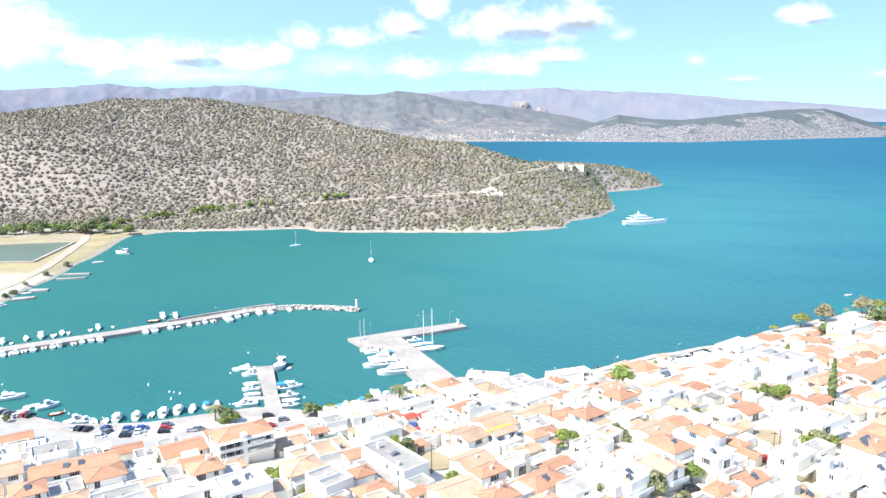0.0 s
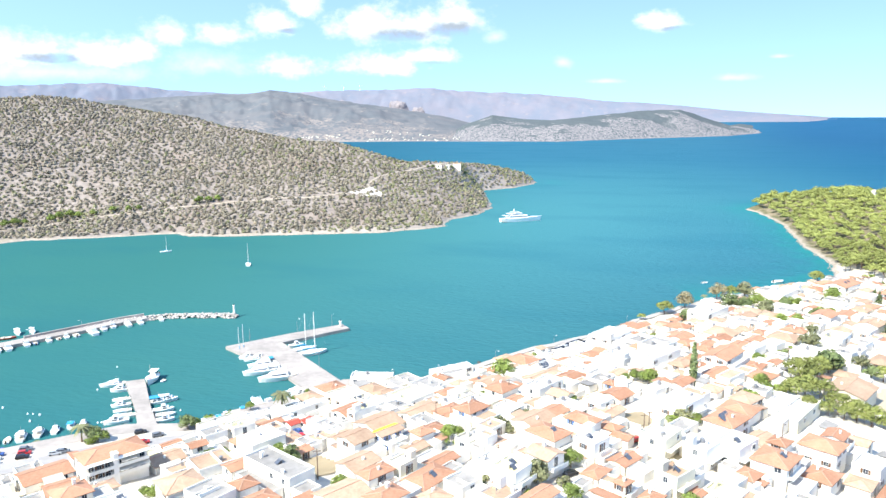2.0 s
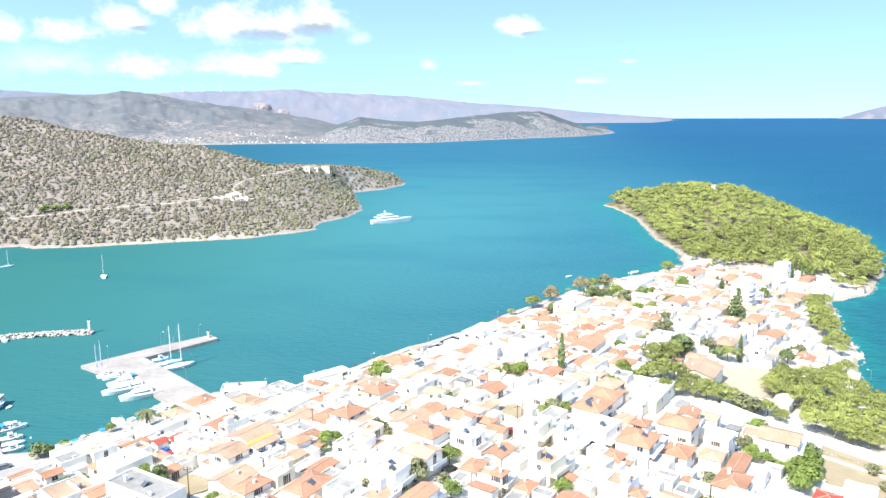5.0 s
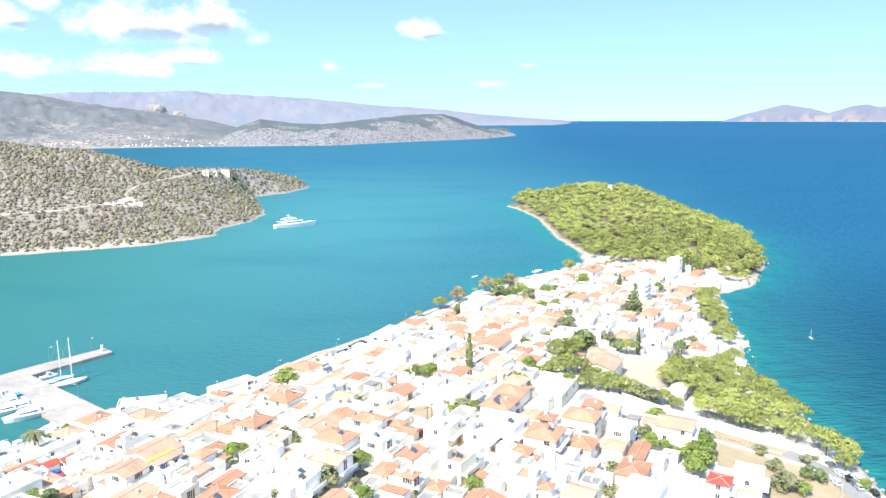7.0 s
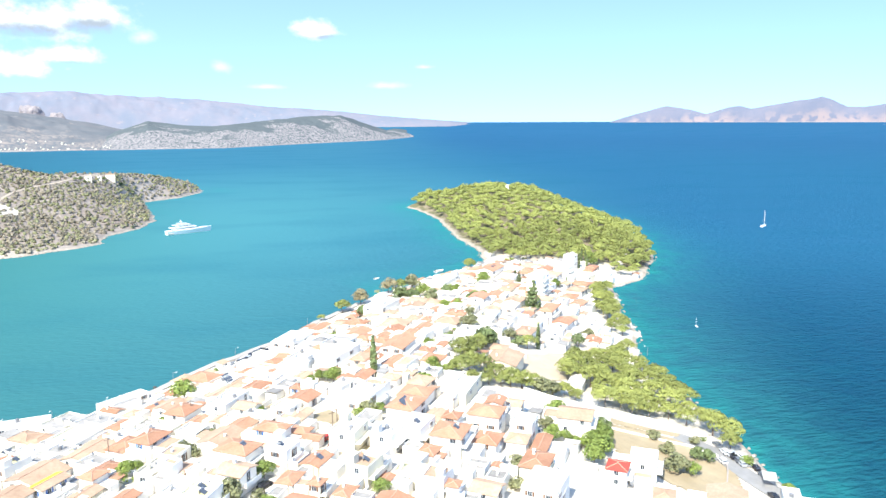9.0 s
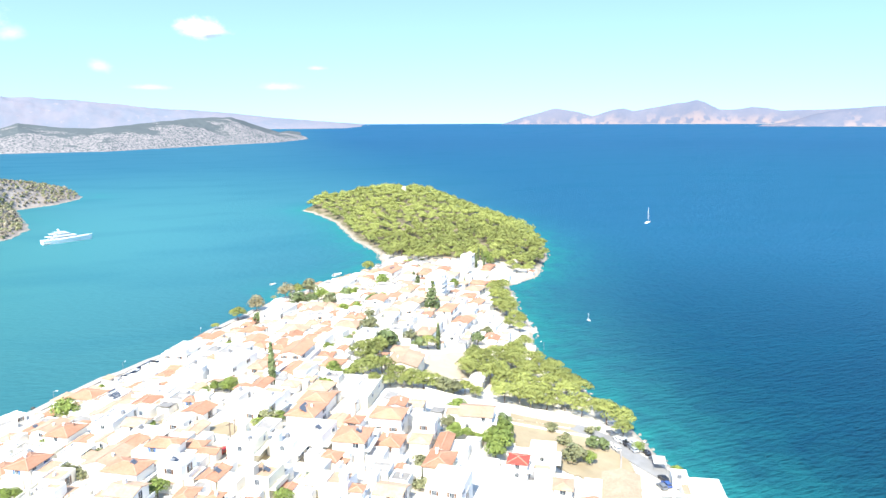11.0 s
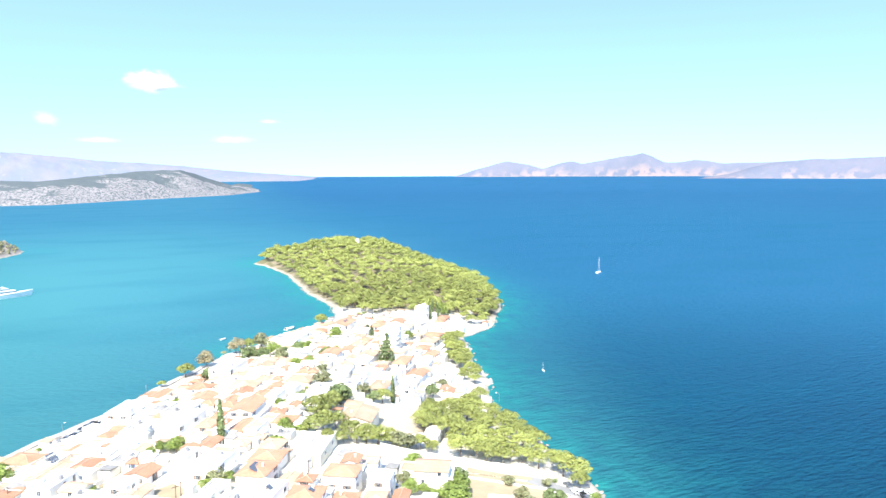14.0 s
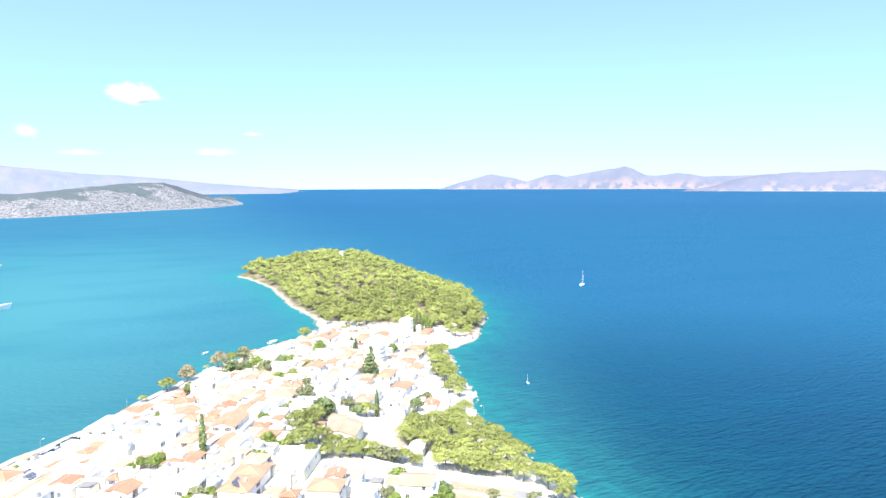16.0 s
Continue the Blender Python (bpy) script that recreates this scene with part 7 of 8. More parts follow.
def rocks(name, spots, label, seed=5, size=(0.5, 1.3), kind="stuff", material=None):
    """Boulders as one heap: (x, y, z) places."""
    rng = random.Random(seed)
    bm0 = bmesh.new()
    bmesh.ops.create_icosphere(bm0, subdivisions=1, radius=1)
    base = np.array([v.co[:] for v in bm0.verts])
    tri = np.array([[v.index for v in f.verts] for f in bm0.faces])
    bm0.free()
    co, fa = [], []
    for i, (x, y, z) in enumerate(spots):
        r = rng.uniform(*size)
        jit = 1 + 0.28 * np.array([rng.uniform(-1, 1) for _ in range(len(base))])[:, None]
        q = base * jit * np.array([r * rng.uniform(0.8, 1.3), r * rng.uniform(0.8, 1.3), r * rng.uniform(0.6, 0.95)])
        a = rng.random() * 6.28
        rot = np.array([[math.cos(a), -math.sin(a), 0], [math.sin(a), math.cos(a), 0], [0, 0, 1]])
        co.append(q @ rot.T + np.array([x, y, z]))
        fa.append(tri + i * len(base))
    me_ = mesh_from(name, np.concatenate(co), np.concatenate(fa))
    me_.materials.append(material or M["rock"])
    return tagged(new(name, me_), label, "rocks", kind=kind)


# quay: paved edge with a vertical face along the whole harbour front
front = QUAY[:16]
inner = offset_line(front, -9.0)
inner = offset_line(front, 9.0) if shore_distance(*zip(*inner))[4] < 0 else inner
bm = bmesh.new()
for (a, b), (c, d) in zip(zip(front, front[1:]), zip(inner, inner[1:])):
    ring = [a, b, d, c]
    area = sum(p[0] * q[1] - q[0] * p[1] for p, q in zip(ring, ring[1:] + ring[:1]))
    prism(bm, ring if area > 0 else ring[::-1], -1.0, 1.45)
bmesh.ops.remove_doubles(bm, verts=bm.verts, dist=0.01)
setting("quay", bm, M["concrete"], "pale concrete quay edge round the harbour", "quay")

shore_ = [(24.5, 261)] + SHORE_NORTH[::-1][:20]
seaward, landward = offset_line(shore_, 0.6), offset_line(shore_, -2.6)
bm = bmesh.new()
for a, b, c, d in zip(seaward, seaward[1:], landward[1:], landward):
    prism(bm, [d, c, b, a], -1.0, 1.4)
bmesh.ops.remove_doubles(bm, verts=bm.verts, dist=0.01)
M["seafront"] = mat("worn seafront concrete", (0.46, 0.42, 0.385), (0.32, 0.29, 0.265), 0.4, 0.95, 0.2, coarse=0.2)
setting("promenade", bm, M["seafront"], "pale paved seafront promenade with a sea wall", "promenade")

PLAZA = [(-152, 234), (-138, 229), (-112, 217), (-92, 226), (-58, 227), (-48, 224), (-46, 208), (-65, 212), (-78, 203), (-85, 197), (-99, 201), (-126, 217), (-147, 225)]
setting("road", ribbon([(-230, 243), (-190, 236), (-160, 224), (-138, 215), (-112, 205), (-90, 206), (-66, 214), (-44, 217), (-25, 232), (0, 246)], 9, 0.30), M["asphalt"], "pale worn asphalt road along the harbour", "road")
setting("road", ribbon([(118, 176), (131, 171), (144, 159), (157, 148), (171, 139), (180, 129)], 6, 0.3), M["flatroof"], "sunlit pale concrete lane beside the pine belt", "road")
M["worntar"] = mat("worn grey tarmac", (0.30, 0.285, 0.275), (0.21, 0.20, 0.195), 0.3, 0.95, 0.2, coarse=0.15)
setting("road", ribbon([(180, 129), (181.6, 118), (176.5, 101), (168, 70), (158, 30)], 6.5, 0.31), M["worntar"], "worn grey tarmac lane along the shore", "road")
M["dirt"] = mat("pale dirt track", (0.42, 0.35, 0.28), (0.32, 0.265, 0.21), 0.25, 0.95, 0.2)
setting("dirt_road", ribbon([(-330, 628), (-301, 640), (-278, 664), (-245, 682), (-209, 690), (-171, 690), (-134, 700), (-91, 708), (-46, 706), (-8, 711), (32, 720)], 2.6, 0.45, 6, 2), M["dirt"], "pale dirt track along the foot of the hill", "track")
setting("dirt_road", ribbon([(40, 726), (49, 744), (49, 762), (62, 785), (86, 809), (108, 827), (135, 859), (160, 880)], 2.6, 0.45, 6, 2), M["dirt"], "pale dirt track climbing to the headland villa", "track")
M["scree"] = mat("white quarried ground", (0.58, 0.52, 0.46), (0.46, 0.40, 0.35), 0.2, 0.95, 0.3)
setting("quarry_floor", drape([(24, 720), (40, 738), (52, 756), (58, 744), (70, 728), (62, 718), (40, 710)], 0.7, 2.5), M["scree"], "white scraped clearing on the headland", "clearing")
setting("road", ribbon([(-262, 372), (-258, 420), (-264, 470), (-276, 520), (-290, 575), (-315, 632)], 7, 0.35), M["dirt"], "pale causeway road behind the beach", "road")
setting("dirt_road", ribbon([(352, 302), (370, 317), (387, 329), (405, 343), (425, 357), (439, 367), (456, 380), (470, 391)], 4.0, 0.4, 5, 2), M["scree"], "white dirt path through the pines to the point", "path")
M["lagoon"] = mat("still green lagoon water", (0.085, 0.125, 0.085), (0.115, 0.155, 0.105), 0.05, 0.25, 0.0, spec=0.3)
setting("lagoon", drape([(-420, 478), (-282, 487), (-293, 566), (-341, 556), (-440, 548)], 0.30, 1.5), M["lagoon"], "still green lagoon behind the beach", "lagoon")
M["straw"] = mat("dry yellow grass", (0.40, 0.315, 0.205), (0.29, 0.228, 0.142), 0.15, 0.95, 0.3, coarse=0.2)
M["bareearth"] = mat("dry bare earth", (0.50, 0.41, 0.305), (0.40, 0.325, 0.235), 0.12, 0.95, 0.3, coarse=0.2)
LOT = [(176, 195), (213, 199), (188, 176), (166, 169), (160, 181)]
FIELD = [(156, 147), (172, 136), (182, 124), (178, 108), (168, 97), (151, 102), (148, 124)]
LOTS = [[(-10, 181), (-2, 181), (6, 164), (-6, 161)], [(74, 198), (84, 201), (86, 193), (77, 188)], [(76, 176), (86, 175), (85, 162), (76, 166)]]
setting("dry_lot", drape(LOT, 0.28, 1.3), M["bareearth"], "bare sandy school yard", "yard")
setting("dry_field", drape(FIELD, 0.28, 1.2), M["straw"], "field of dry yellow grass", "field")
setting("grass_strip", drape([(166.4, 144.6), (163.0, 140.4), (178.6, 127.4), (183.0, 128.6)], 0.42, 0.7), M["straw"], "strip of dry grass between the lanes", "grass")
for ring in LOTS:
    setting("dry_lot", drape(ring, 0.28, 1.0), M["straw"], "small overgrown plot of dry grass", "plot")

def low_wall(line, h, thick, material, label):
    """A plain wall that follows the ground along a line."""
    pts = along_line(line, 2.5)
    bm = bmesh.new()
    rings = []
    for (x, y), (lx, ly), (rx, ry) in zip(pts, offset_line(pts, thick / 2), offset_line(pts, -thick / 2)):
        z = float(surface(x, y)[0])
        rings.append([(lx, ly, z - 0.5), (lx, ly, z + h), (rx, ry, z + h), (rx, ry, z - 0.5)])
    loft(bm, rings)
    bmesh.ops.recalc_face_normals(bm, faces=bm.faces)
    return setting("retaining_wall", bm, material, label, "wall")


low_wall([(150, 166), (158, 157), (170, 148.5), (180, 140.5), (186, 130), (186, 122)], 1.1, 0.4, M["white"], "low white wall along the pine belt")
low_wall([(-440, 548), (-341, 556), (-293, 566), (-282, 487), (-420, 478)], 0.9, 2.2, M["dirt"], "pale earth bank round the lagoon")
low_wall([(160, 138), (166, 133), (177, 122), (179.6, 114)], 0.8, 0.35, M["white"], "low white wall round the dry field")


def wire_fence(line):
    base = tagged(new("fence"), "grey post and rail fence under the pines", "fence")
    bm = bmesh.new()
    tube(bm, (0, 0, -0.4), (0, 0, 1.5), 0.06, 0.06, 5)
    post = bare(bm, "post", [M["metal"]])
    pts = along_line(line, 2.6)
    tops = [(x, y, float(surface(x, y)[0])) for x, y in pts]
    for x, y, z in tops:
        part("post", post, None, base, at=pose(x, y, z))
    for a, b in zip(tops, tops[1:]):
        for dz in (0.7, 1.4):
            bm = bmesh.new()
            tube(bm, (a[0], a[1], a[2] + dz), (b[0], b[1], b[2] + dz), 0.03, 0.03, 4)
            part("rail", bm, M["metal"], base)


wire_fence([(140, 176.5), (152, 167), (160, 158.5), (171, 150.5), (181, 142)])

MOLE = [(-290, 240), (-230, 274), (-191, 298), (-153, 321), (-132, 336), (-110, 352), (-98, 361), (-88, 366)]
bm = bmesh.new()
prism(bm, offset_line(MOLE, -3.6) + offset_line(MOLE, 3.6)[::-1], -2.0, 1.5)
mole = setting("mole", bm, M["concrete"], "long curved concrete mole across the harbour", "mole")
bm = bmesh.new()
wall_line = MOLE[4:]
prism(bm, offset_line(wall_line, 2.4) + offset_line(wall_line, 3.4)[::-1], 1.5, 2.5)
setting("mole_wall", bm, M["concrete"], "low parapet wall on the outer mole", "wall")
rng = random.Random(9)
tail = [(-112, 353), (-98, 363), (-79, 369), (-55, 366), (-44, 363)]
spots = []
for x, y in along_line(tail, 0.6):
    for k in range(6):
        o = rng.uniform(-3.4, 3.4)
        spots.append((x + rng.uniform(-0.5, 0.5) - 0.2 * o, y + o, 1.5 - 0.38 * abs(o) + rng.uniform(-0.3, 0.2)))
rocks("rock_armour", spots, "heaped pale boulders of the breakwater", 3, (0.4, 0.85), material=M["palerock"])

bm = bmesh.new()
prism(bm, [(-60.5, 225), (-52.5, 225), (-60.2, 247.8), (-68.5, 276.2), (-75.3, 274.8), (-66, 249.4), (-62, 236)], -2.0, 1.3)
setting("pier", bm, M["concrete"], "short concrete pier for fishing boats", "pier")
bm = bmesh.new()
prism(bm, [(-5, 249), (6.1, 258.7), (-19, 312.5), (11, 329), (8, 336), (-18, 324.5), (-43, 311), (-35, 300), (-27.5, 297), (-13.9, 266.9)], -2.0, 1.4)
setting("pier", bm, M["concrete"], "broad pale concrete pier with a cross arm", "pier")


low_wall([(179.6, 113.4), (177.0, 109.5), (172.6, 106.3), (164.2, 101.1)], 1.0, 0.4, M["concrete"], "curved grey wall beside the shore lane")


def canopy(x, y, w, d, turn):
    """An open shelter: four posts under a sagging white cloth, with a table below."""
    base = tagged(new("canopy"), "white cloth canopy on posts beside the shore lane", "canopy")
    base.matrix_basis = pose(x, y, ground_at(x, y), 0, 0, turn)
    hw, hd = w / 2, d / 2
    for sx, sy in ((-1, -1), (1, -1), (1, 1), (-1, 1)):
        bm = bmesh.new()
        tube(bm, (sx * hw, sy * hd, -0.3), (sx * hw, sy * hd, 2.5), 0.06, 0.05, 6)
        part("post", bm, M["metal"], base)
    bm = bmesh.new()
    rows = [[bm.verts.new((hw * (i / 4 - 1) * 1.06, hd * (j / 4 - 1) * 1.06, 2.52 + 0.55 * (1 - abs(i / 4 - 1)) * (1 - abs(j / 4 - 1)) - 0.05 * ((i + j) % 2))) for i in range(9)] for j in range(9)]
    for a, b in zip(rows, rows[1:]):
        for i in range(8):
            bm.faces.new((a[i], a[i + 1], b[i + 1], b[i]))
    bmesh.ops.solidify(bm, geom=bm.faces[:], thickness=0.04)
    part("cloth", bm, M["awning"], base)


canopy(177.6, 97.0, 5.2, 3.4, 36)


def beacon(x, y, h, z):
    base = tagged(new("harbour_beacon"), "small white harbour beacon tower", "beacon", "beacons")
    base.matrix_basis = pose(x, y, z)
    bm = bmesh.new()
    tube(bm, (0, 0, 0), (0, 0, 0.7), 1.1, 0.9, 10)
    part("plinth", bm, M["concrete"], base)
    bm = bmesh.new()
    tube(bm, (0, 0, 0.7), (0, 0, h), 0.55, 0.42, 10)
    tube(bm, (0, 0, h), (0, 0, h + 0.15), 0.75, 0.75, 10)
    part("tower", bm, M["white"], base)
    bm = bmesh.new()
    tube(bm, (0, 0, h + 0.15), (0, 0, h + 0.9), 0.28, 0.2, 8)
    part("lantern", bm, M["glass"], base)


beacon(-45, 363, 4.6, 1.4)
beacon(7, 332, 2.6, 1.4)
LAMPS = [(-13, 328.5), (3, 333.5), (-33, 314), (-3, 276), (12, 260), (25, 259.6), (42, 261.5), (67.8, 273.2), (97.4, 288), (140.8, 310.6), (-147, 326), (-131, 338), (-113, 351), (173, 329.6), (-70, 228), (-110, 217), (-140, 224), (181.9, 103.4), (238.6, 187.4)]
for i, (x, y) in enumerate(LAMPS):
    lamp_post(x, y, 5.5 if i < 4 else 3.8, 1.4, (i * 47) % 360)

# ---- large motor yacht in the bay ----
def large_yacht(x, y, turn):
    base = tagged(new("large_yacht"), "long white three-deck motor yacht anchored in the bay", "yacht")
    base.matrix_basis = pose(x, y, 0, 0, 0, turn)
    bm = bmesh.new()
    hull(bm, 42, 8.2, 3.4, 0.8, sheer=0.35, transom=0.85)
    part("hull", bm, M["hull"], base)
    for nm, x0, x1, w_, z0, z1, rk in (("main_deck", -15, 9, 6.8, 3.5, 5.9, 1.6), ("upper_deck", -12, 3.5, 5.8, 5.9, 8.0, 1.5), ("flybridge", -8, -1, 4.4, 8.0, 9.2, 1.0)):
        bm = bmesh.new()
        cabin(bm, x0, x1, w_, z0, z1, rk)
        d = part(nm, bm, M["hull"], base)
        bm = bmesh.new()
        zz0, zz1 = z0 + (z1 - z0) * 0.5, z0 + (z1 - z0) * 0.72
        cabin(bm, x0 + 2.0, x1 - 1.2, w_ * 0.985, zz0, zz1, rk)
        part("window_band", bm, M["tinted"], d)
        bm = bmesh.new()
        box(bm, x0 - 3.0, -w_ * 0.46, z1, x1 - 3.0, w_ * 0.46, z1 + 0.16)
        part("deck_edge", bm, M["hull"], d)
    bm = bmesh.new()
    tube(bm, (-6.5, 0, 9.2), (-7.6, 0, 12.2), 0.5, 0.25, 7)
    box(bm, -8.2, -1.6, 10.8, -6.6, 1.6, 11.05)
    part("radar_mast", bm, M["hull"], base)
    bm = bmesh.new()
    box(bm, -20.6, -3.4, 1.0, -15.5, 3.4, 1.2)
    part("swim_platform", bm, M["deck"], base)


large_yacht(186, 655, 7)

# ---- headland villa, chapel and beach sheds ----
house(139, 850, 7, 3.4, 1, "flat", -10, "flatroof", wall="cream")
house(166, 877, 10, 3.6, 1, "hip", -14, "oldtile", wall="cream")
house(152, 862, 4, 3, 1, "flat", -10, "flatroof")
for x, y, q in ((178, 884, 0.8), (186, 893, 0.7), (131, 846, 0.7), (125, 842, 0.6), (158, 868, 0.55), (194, 905, 0.7), (203, 920, 0.6), (172, 890, 0.7), (160, 864, 0.5), (146, 849, 0.45), (134, 843, 0.5), (171, 868, 0.45)):
    tree("shade_tree", x, y, q)
house(500, 585, 5, 4.4, 2, "gable", 30, "flatroof", kind="cottage")
house(-330, 470, 24, 8, 1, "flat", 5, "redtile")

# ---- the flats behind the quay: balconies, white awnings and a stair tower on the street side ----
def flats(x, y, w, d, turn):
    base = house(x, y, w, d, 3, "hip", turn, "terracotta", detail=False)
    tagged(base, "white three-storey flats with balconies and white awnings")
    wall_ = [o for o in base.children if o.name.startswith("wall")][0]
    eave = max(v.co.z for v in wall_.data.vertices)
    hw, hd = w / 2, d / 2
    bm = bmesh.new()
    box(bm, -1.5, -hd - 1.7, 0, -0.2, -hd, eave + 1.3)
    box(bm, -1.65, -hd - 1.85, eave + 1.3, -0.05, -hd + 0.1, eave + 1.5)
    part("stair_tower", bm, M["white"], base)
    for k in (1, 2):
        zf = eave - (3 - k) * 2.3
        for a, b in ((-hw + 0.2, -1.5), (-0.2, hw - 0.2)):
            bm = bmesh.new()
            box(bm, a, -hd - 1.7, zf - 0.18, b, -hd, zf)
            box(bm, a, -hd - 1.7, zf, b, -hd - 1.58, zf + 0.75)
            slab = part("balcony", bm, M["white"], base)
            bm = bmesh.new()
            tube(bm, (a, -hd - 1.64, zf + 0.98), (b, -hd - 1.64, zf + 0.98), 0.04, 0.04, 6)
            part("handrail", bm, M["metal"], slab)
            for i in range(3):
                u = a + (b - a) * (i + 0.5) / 3
                part("door", DOORS[i % 2], None, base, at=pose(u, -hd - 0.03, zf + 0.02))
        bm = bmesh.new()
        a, b = (-0.1, hw - 0.1) if k == 1 else (0.4, hw * 0.55)
        v = [bm.verts.new(c) for c in ((a, -hd - 0.05, zf + 2.0), (b, -hd - 0.05, zf + 2.0), (b, -hd - 2.3, zf + 1.25), (a, -hd - 2.3, zf + 1.25))]
        bm.faces.new(v)
        bmesh.ops.solidify(bm, geom=bm.faces[:], thickness=0.05)
        part("awning", bm, M["awning"], base, "white canvas awning")
    bm = bmesh.new()
    box(bm, -hw - 0.3, -hd - 2.0, eave - 0.12, hw + 0.3, -hd, eave + 0.02)
    part("eaves_slab", bm, M["white"], base)


flats(-55.9, 186.4, 15.2, 8.6, 33)

# ---- the rest of the town: plain white houses that fill the blocks between ----
BELT = [(177, 177), (202, 188), (236, 195), (224, 173), (209, 149), (202, 128), (188, 108), (186, 113), (190, 127), (188, 137), (176, 144), (170, 150)]
STRIP = [(300, 276), (318, 279), (266, 216), (254, 206), (246, 213), (264, 238)]
KEEP_OUT = [[(-60.2, 178.4), (-46.8, 187.2), (-43.6, 182.2), (-57, 173.4)], BELT + [(165, 153), (156, 164), (140, 171), (133, 181), (145, 189)], STRIP, LOT, FIELD, PLAZA] + LOTS + [corners(a, b, 11, 9, 34) for a, b in ((165, 319), (181, 327), (205, 338), (221, 340), (150, 312))] + [[(118, 118), (131, 116), (140, 108), (128, 96), (110, 106)]]


def clear_of(x, y, w, d, turn, gap=0.8):
    ca, sa = math.cos(radians(turn)), math.sin(radians(turn))
    pts = [(x + ca * a * (w / 2 + gap) - sa * b * (d / 2 + gap), y + sa * a * (w / 2 + gap) + ca * b * (d / 2 + gap)) for a in (-1, 0, 1) for b in (-1, 0, 1)]
    for ring in KEEP_OUT:
        if any(inside(px, py, ring) for px, py in pts):
            return False
    for tx, ty, tr in TREE_SPOTS:
        u, v = (tx - x) * ca + (ty - y) * sa, -(tx - x) * sa + (ty - y) * ca
        if abs(u) < w / 2 + tr and abs(v) < d / 2 + tr:
            return False
    for hx, hy, hw, hd, ht in PLACED:
        if math.hypot(hx - x, hy - y) > (math.hypot(w, d) + math.hypot(hw, hd)) / 2 + gap:
            continue
        c, s = math.cos(radians(ht)), math.sin(radians(ht))
        for px, py in pts:
            u, v = (px - hx) * c + (py - hy) * s, -(px - hx) * s + (py - hy) * c
            if abs(u) < hw / 2 + 0.2 and abs(v) < hd / 2 + 0.2:
                return False
        for a in (-1, 0, 1):
            for b in (-1, 0, 1):
                px, py = hx + c * a * hw / 2 - s * b * hd / 2, hy + s * a * hw / 2 + c * b * hd / 2
                u, v = (px - x) * ca + (py - y) * sa, -(px - x) * sa + (py - y) * ca
                if abs(u) < w / 2 + gap and abs(v) < d / 2 + gap:
                    return False
    return True


rng = random.Random(21)
roads_clear = [(-160, 224), (-138, 215), (-112, 205), (-90, 206), (-66, 214), (-44, 217), (-25, 232), (131, 171), (144, 159), (157, 148), (171, 139), (181, 128), (181, 118), (176, 100)]
roads_clear = along_line(roads_clear[:7], 4) + along_line(roads_clear[7:], 4)
count = 0
for size_pass, (lo, hi) in enumerate(((8.0, 12.5), (5.0, 8.5))):
    for _ in range(9000):
        x, y = rng.uniform(-150, 345), rng.uniform(70, 395)
        if count >= (84, 290)[size_pass] or not 112 < math.hypot(x, y) < 505 or x < -0.62 * y - 20:
            continue
        if any(abs(x - px) < 8 and abs(y - py) < 8 for px, py in roads_clear):
            continue
        w, d = rng.uniform(lo, hi), rng.uniform(lo, hi) * 0.85
        turn = float(np.interp(x, [-150, -40, 30, 100, 180, 320], [30, 33, 37, 33, 35, 24])) + rng.gauss(0, 2.5)
        u, v = x * math.cos(radians(34)) + y * math.sin(radians(34)), -x * math.sin(radians(34)) + y * math.cos(radians(34))
        if (u % 38) < 3.4 or (v % 31) < 3.6:
            continue
        if edge_at(x, y) < 2.6 + max(w, d) / 2 or (math.hypot(x, y) > 448 and x > 240):
            continue
        if not clear_of(x, y, w, d, turn, 0.5 if size_pass else 0.9):
            continue
        n = rng.choice((1, 1, 1, 1, 1, 1, 2)) if size_pass == 0 else 1
        if edge_at(x, y) < 22:
            n = 1
        if math.hypot(x, y) < 135:
            n = min(n, 2)
        pick = rng.random()
        what = "cottage" if size_pass else "house"
        if pick < 0.46:
            house(x, y, w, d, n, "flat", turn, rng.choice(("flatroof", "flatroof", "grey", "grey", "oldtile", "paleyellow" if rng.random() < 0.4 else "flatroof")), heaters=0, balcony=rng.choice((0, 1)) if n > 1 else 0,
                  wall="cream" if rng.random() < 0.12 else "white", kind=what)
        else:
            house(x, y, w, d, n, rng.choice(("hip", "gable")), turn, rng.choice(("terracotta", "oldtile", "oldtile")), kind=what)
        count += 1

crag(6.15, 4080, 120, -0.6, 1.12, 2.0)
crag(7.7, 4080, 80, -0.6, 0.56, 5.0)


# ---- wind turbines on the far ridge ----
def wind_turbine(bearing, foot, turn):
    base = tagged(new("wind_turbine"), "tiny white wind turbine on the far mountain ridge", "wind turbine", "ridge turbines")
    r = 4642
    base.matrix_basis = pose(r * math.sin(radians(bearing)), r * math.cos(radians(bearing)), 100 + r * math.tan(radians(foot)), 0, 0, -bearing)
    bm = bmesh.new()
    tube(bm, (0, 0, -30), (0, 0, 26), 1.5, 0.8, 8)
    part("tower", bm, M["hull"], base)
    bm = bmesh.new()
    box(bm, -1.3, -2.2, 25.4, 1.3, 3.4, 28.0)
    part("nacelle", bm, M["hull"], base)
    for k in range(3):
        a = radians(turn + 120 * k)
        bm = bmesh.new()
        tube(bm, (0, -2.6, 26.8), (16 * math.sin(a), -2.6, 26.8 + 16 * math.cos(a)), 0.9, 0.2, 6)
        part("blade", bm, M["hull"], base)


for az, turn in ((0.56, 10), (1.98, 50), (3.23, 85)):
    wind_turbine(az, 1.74 + 0.025 * az, turn)

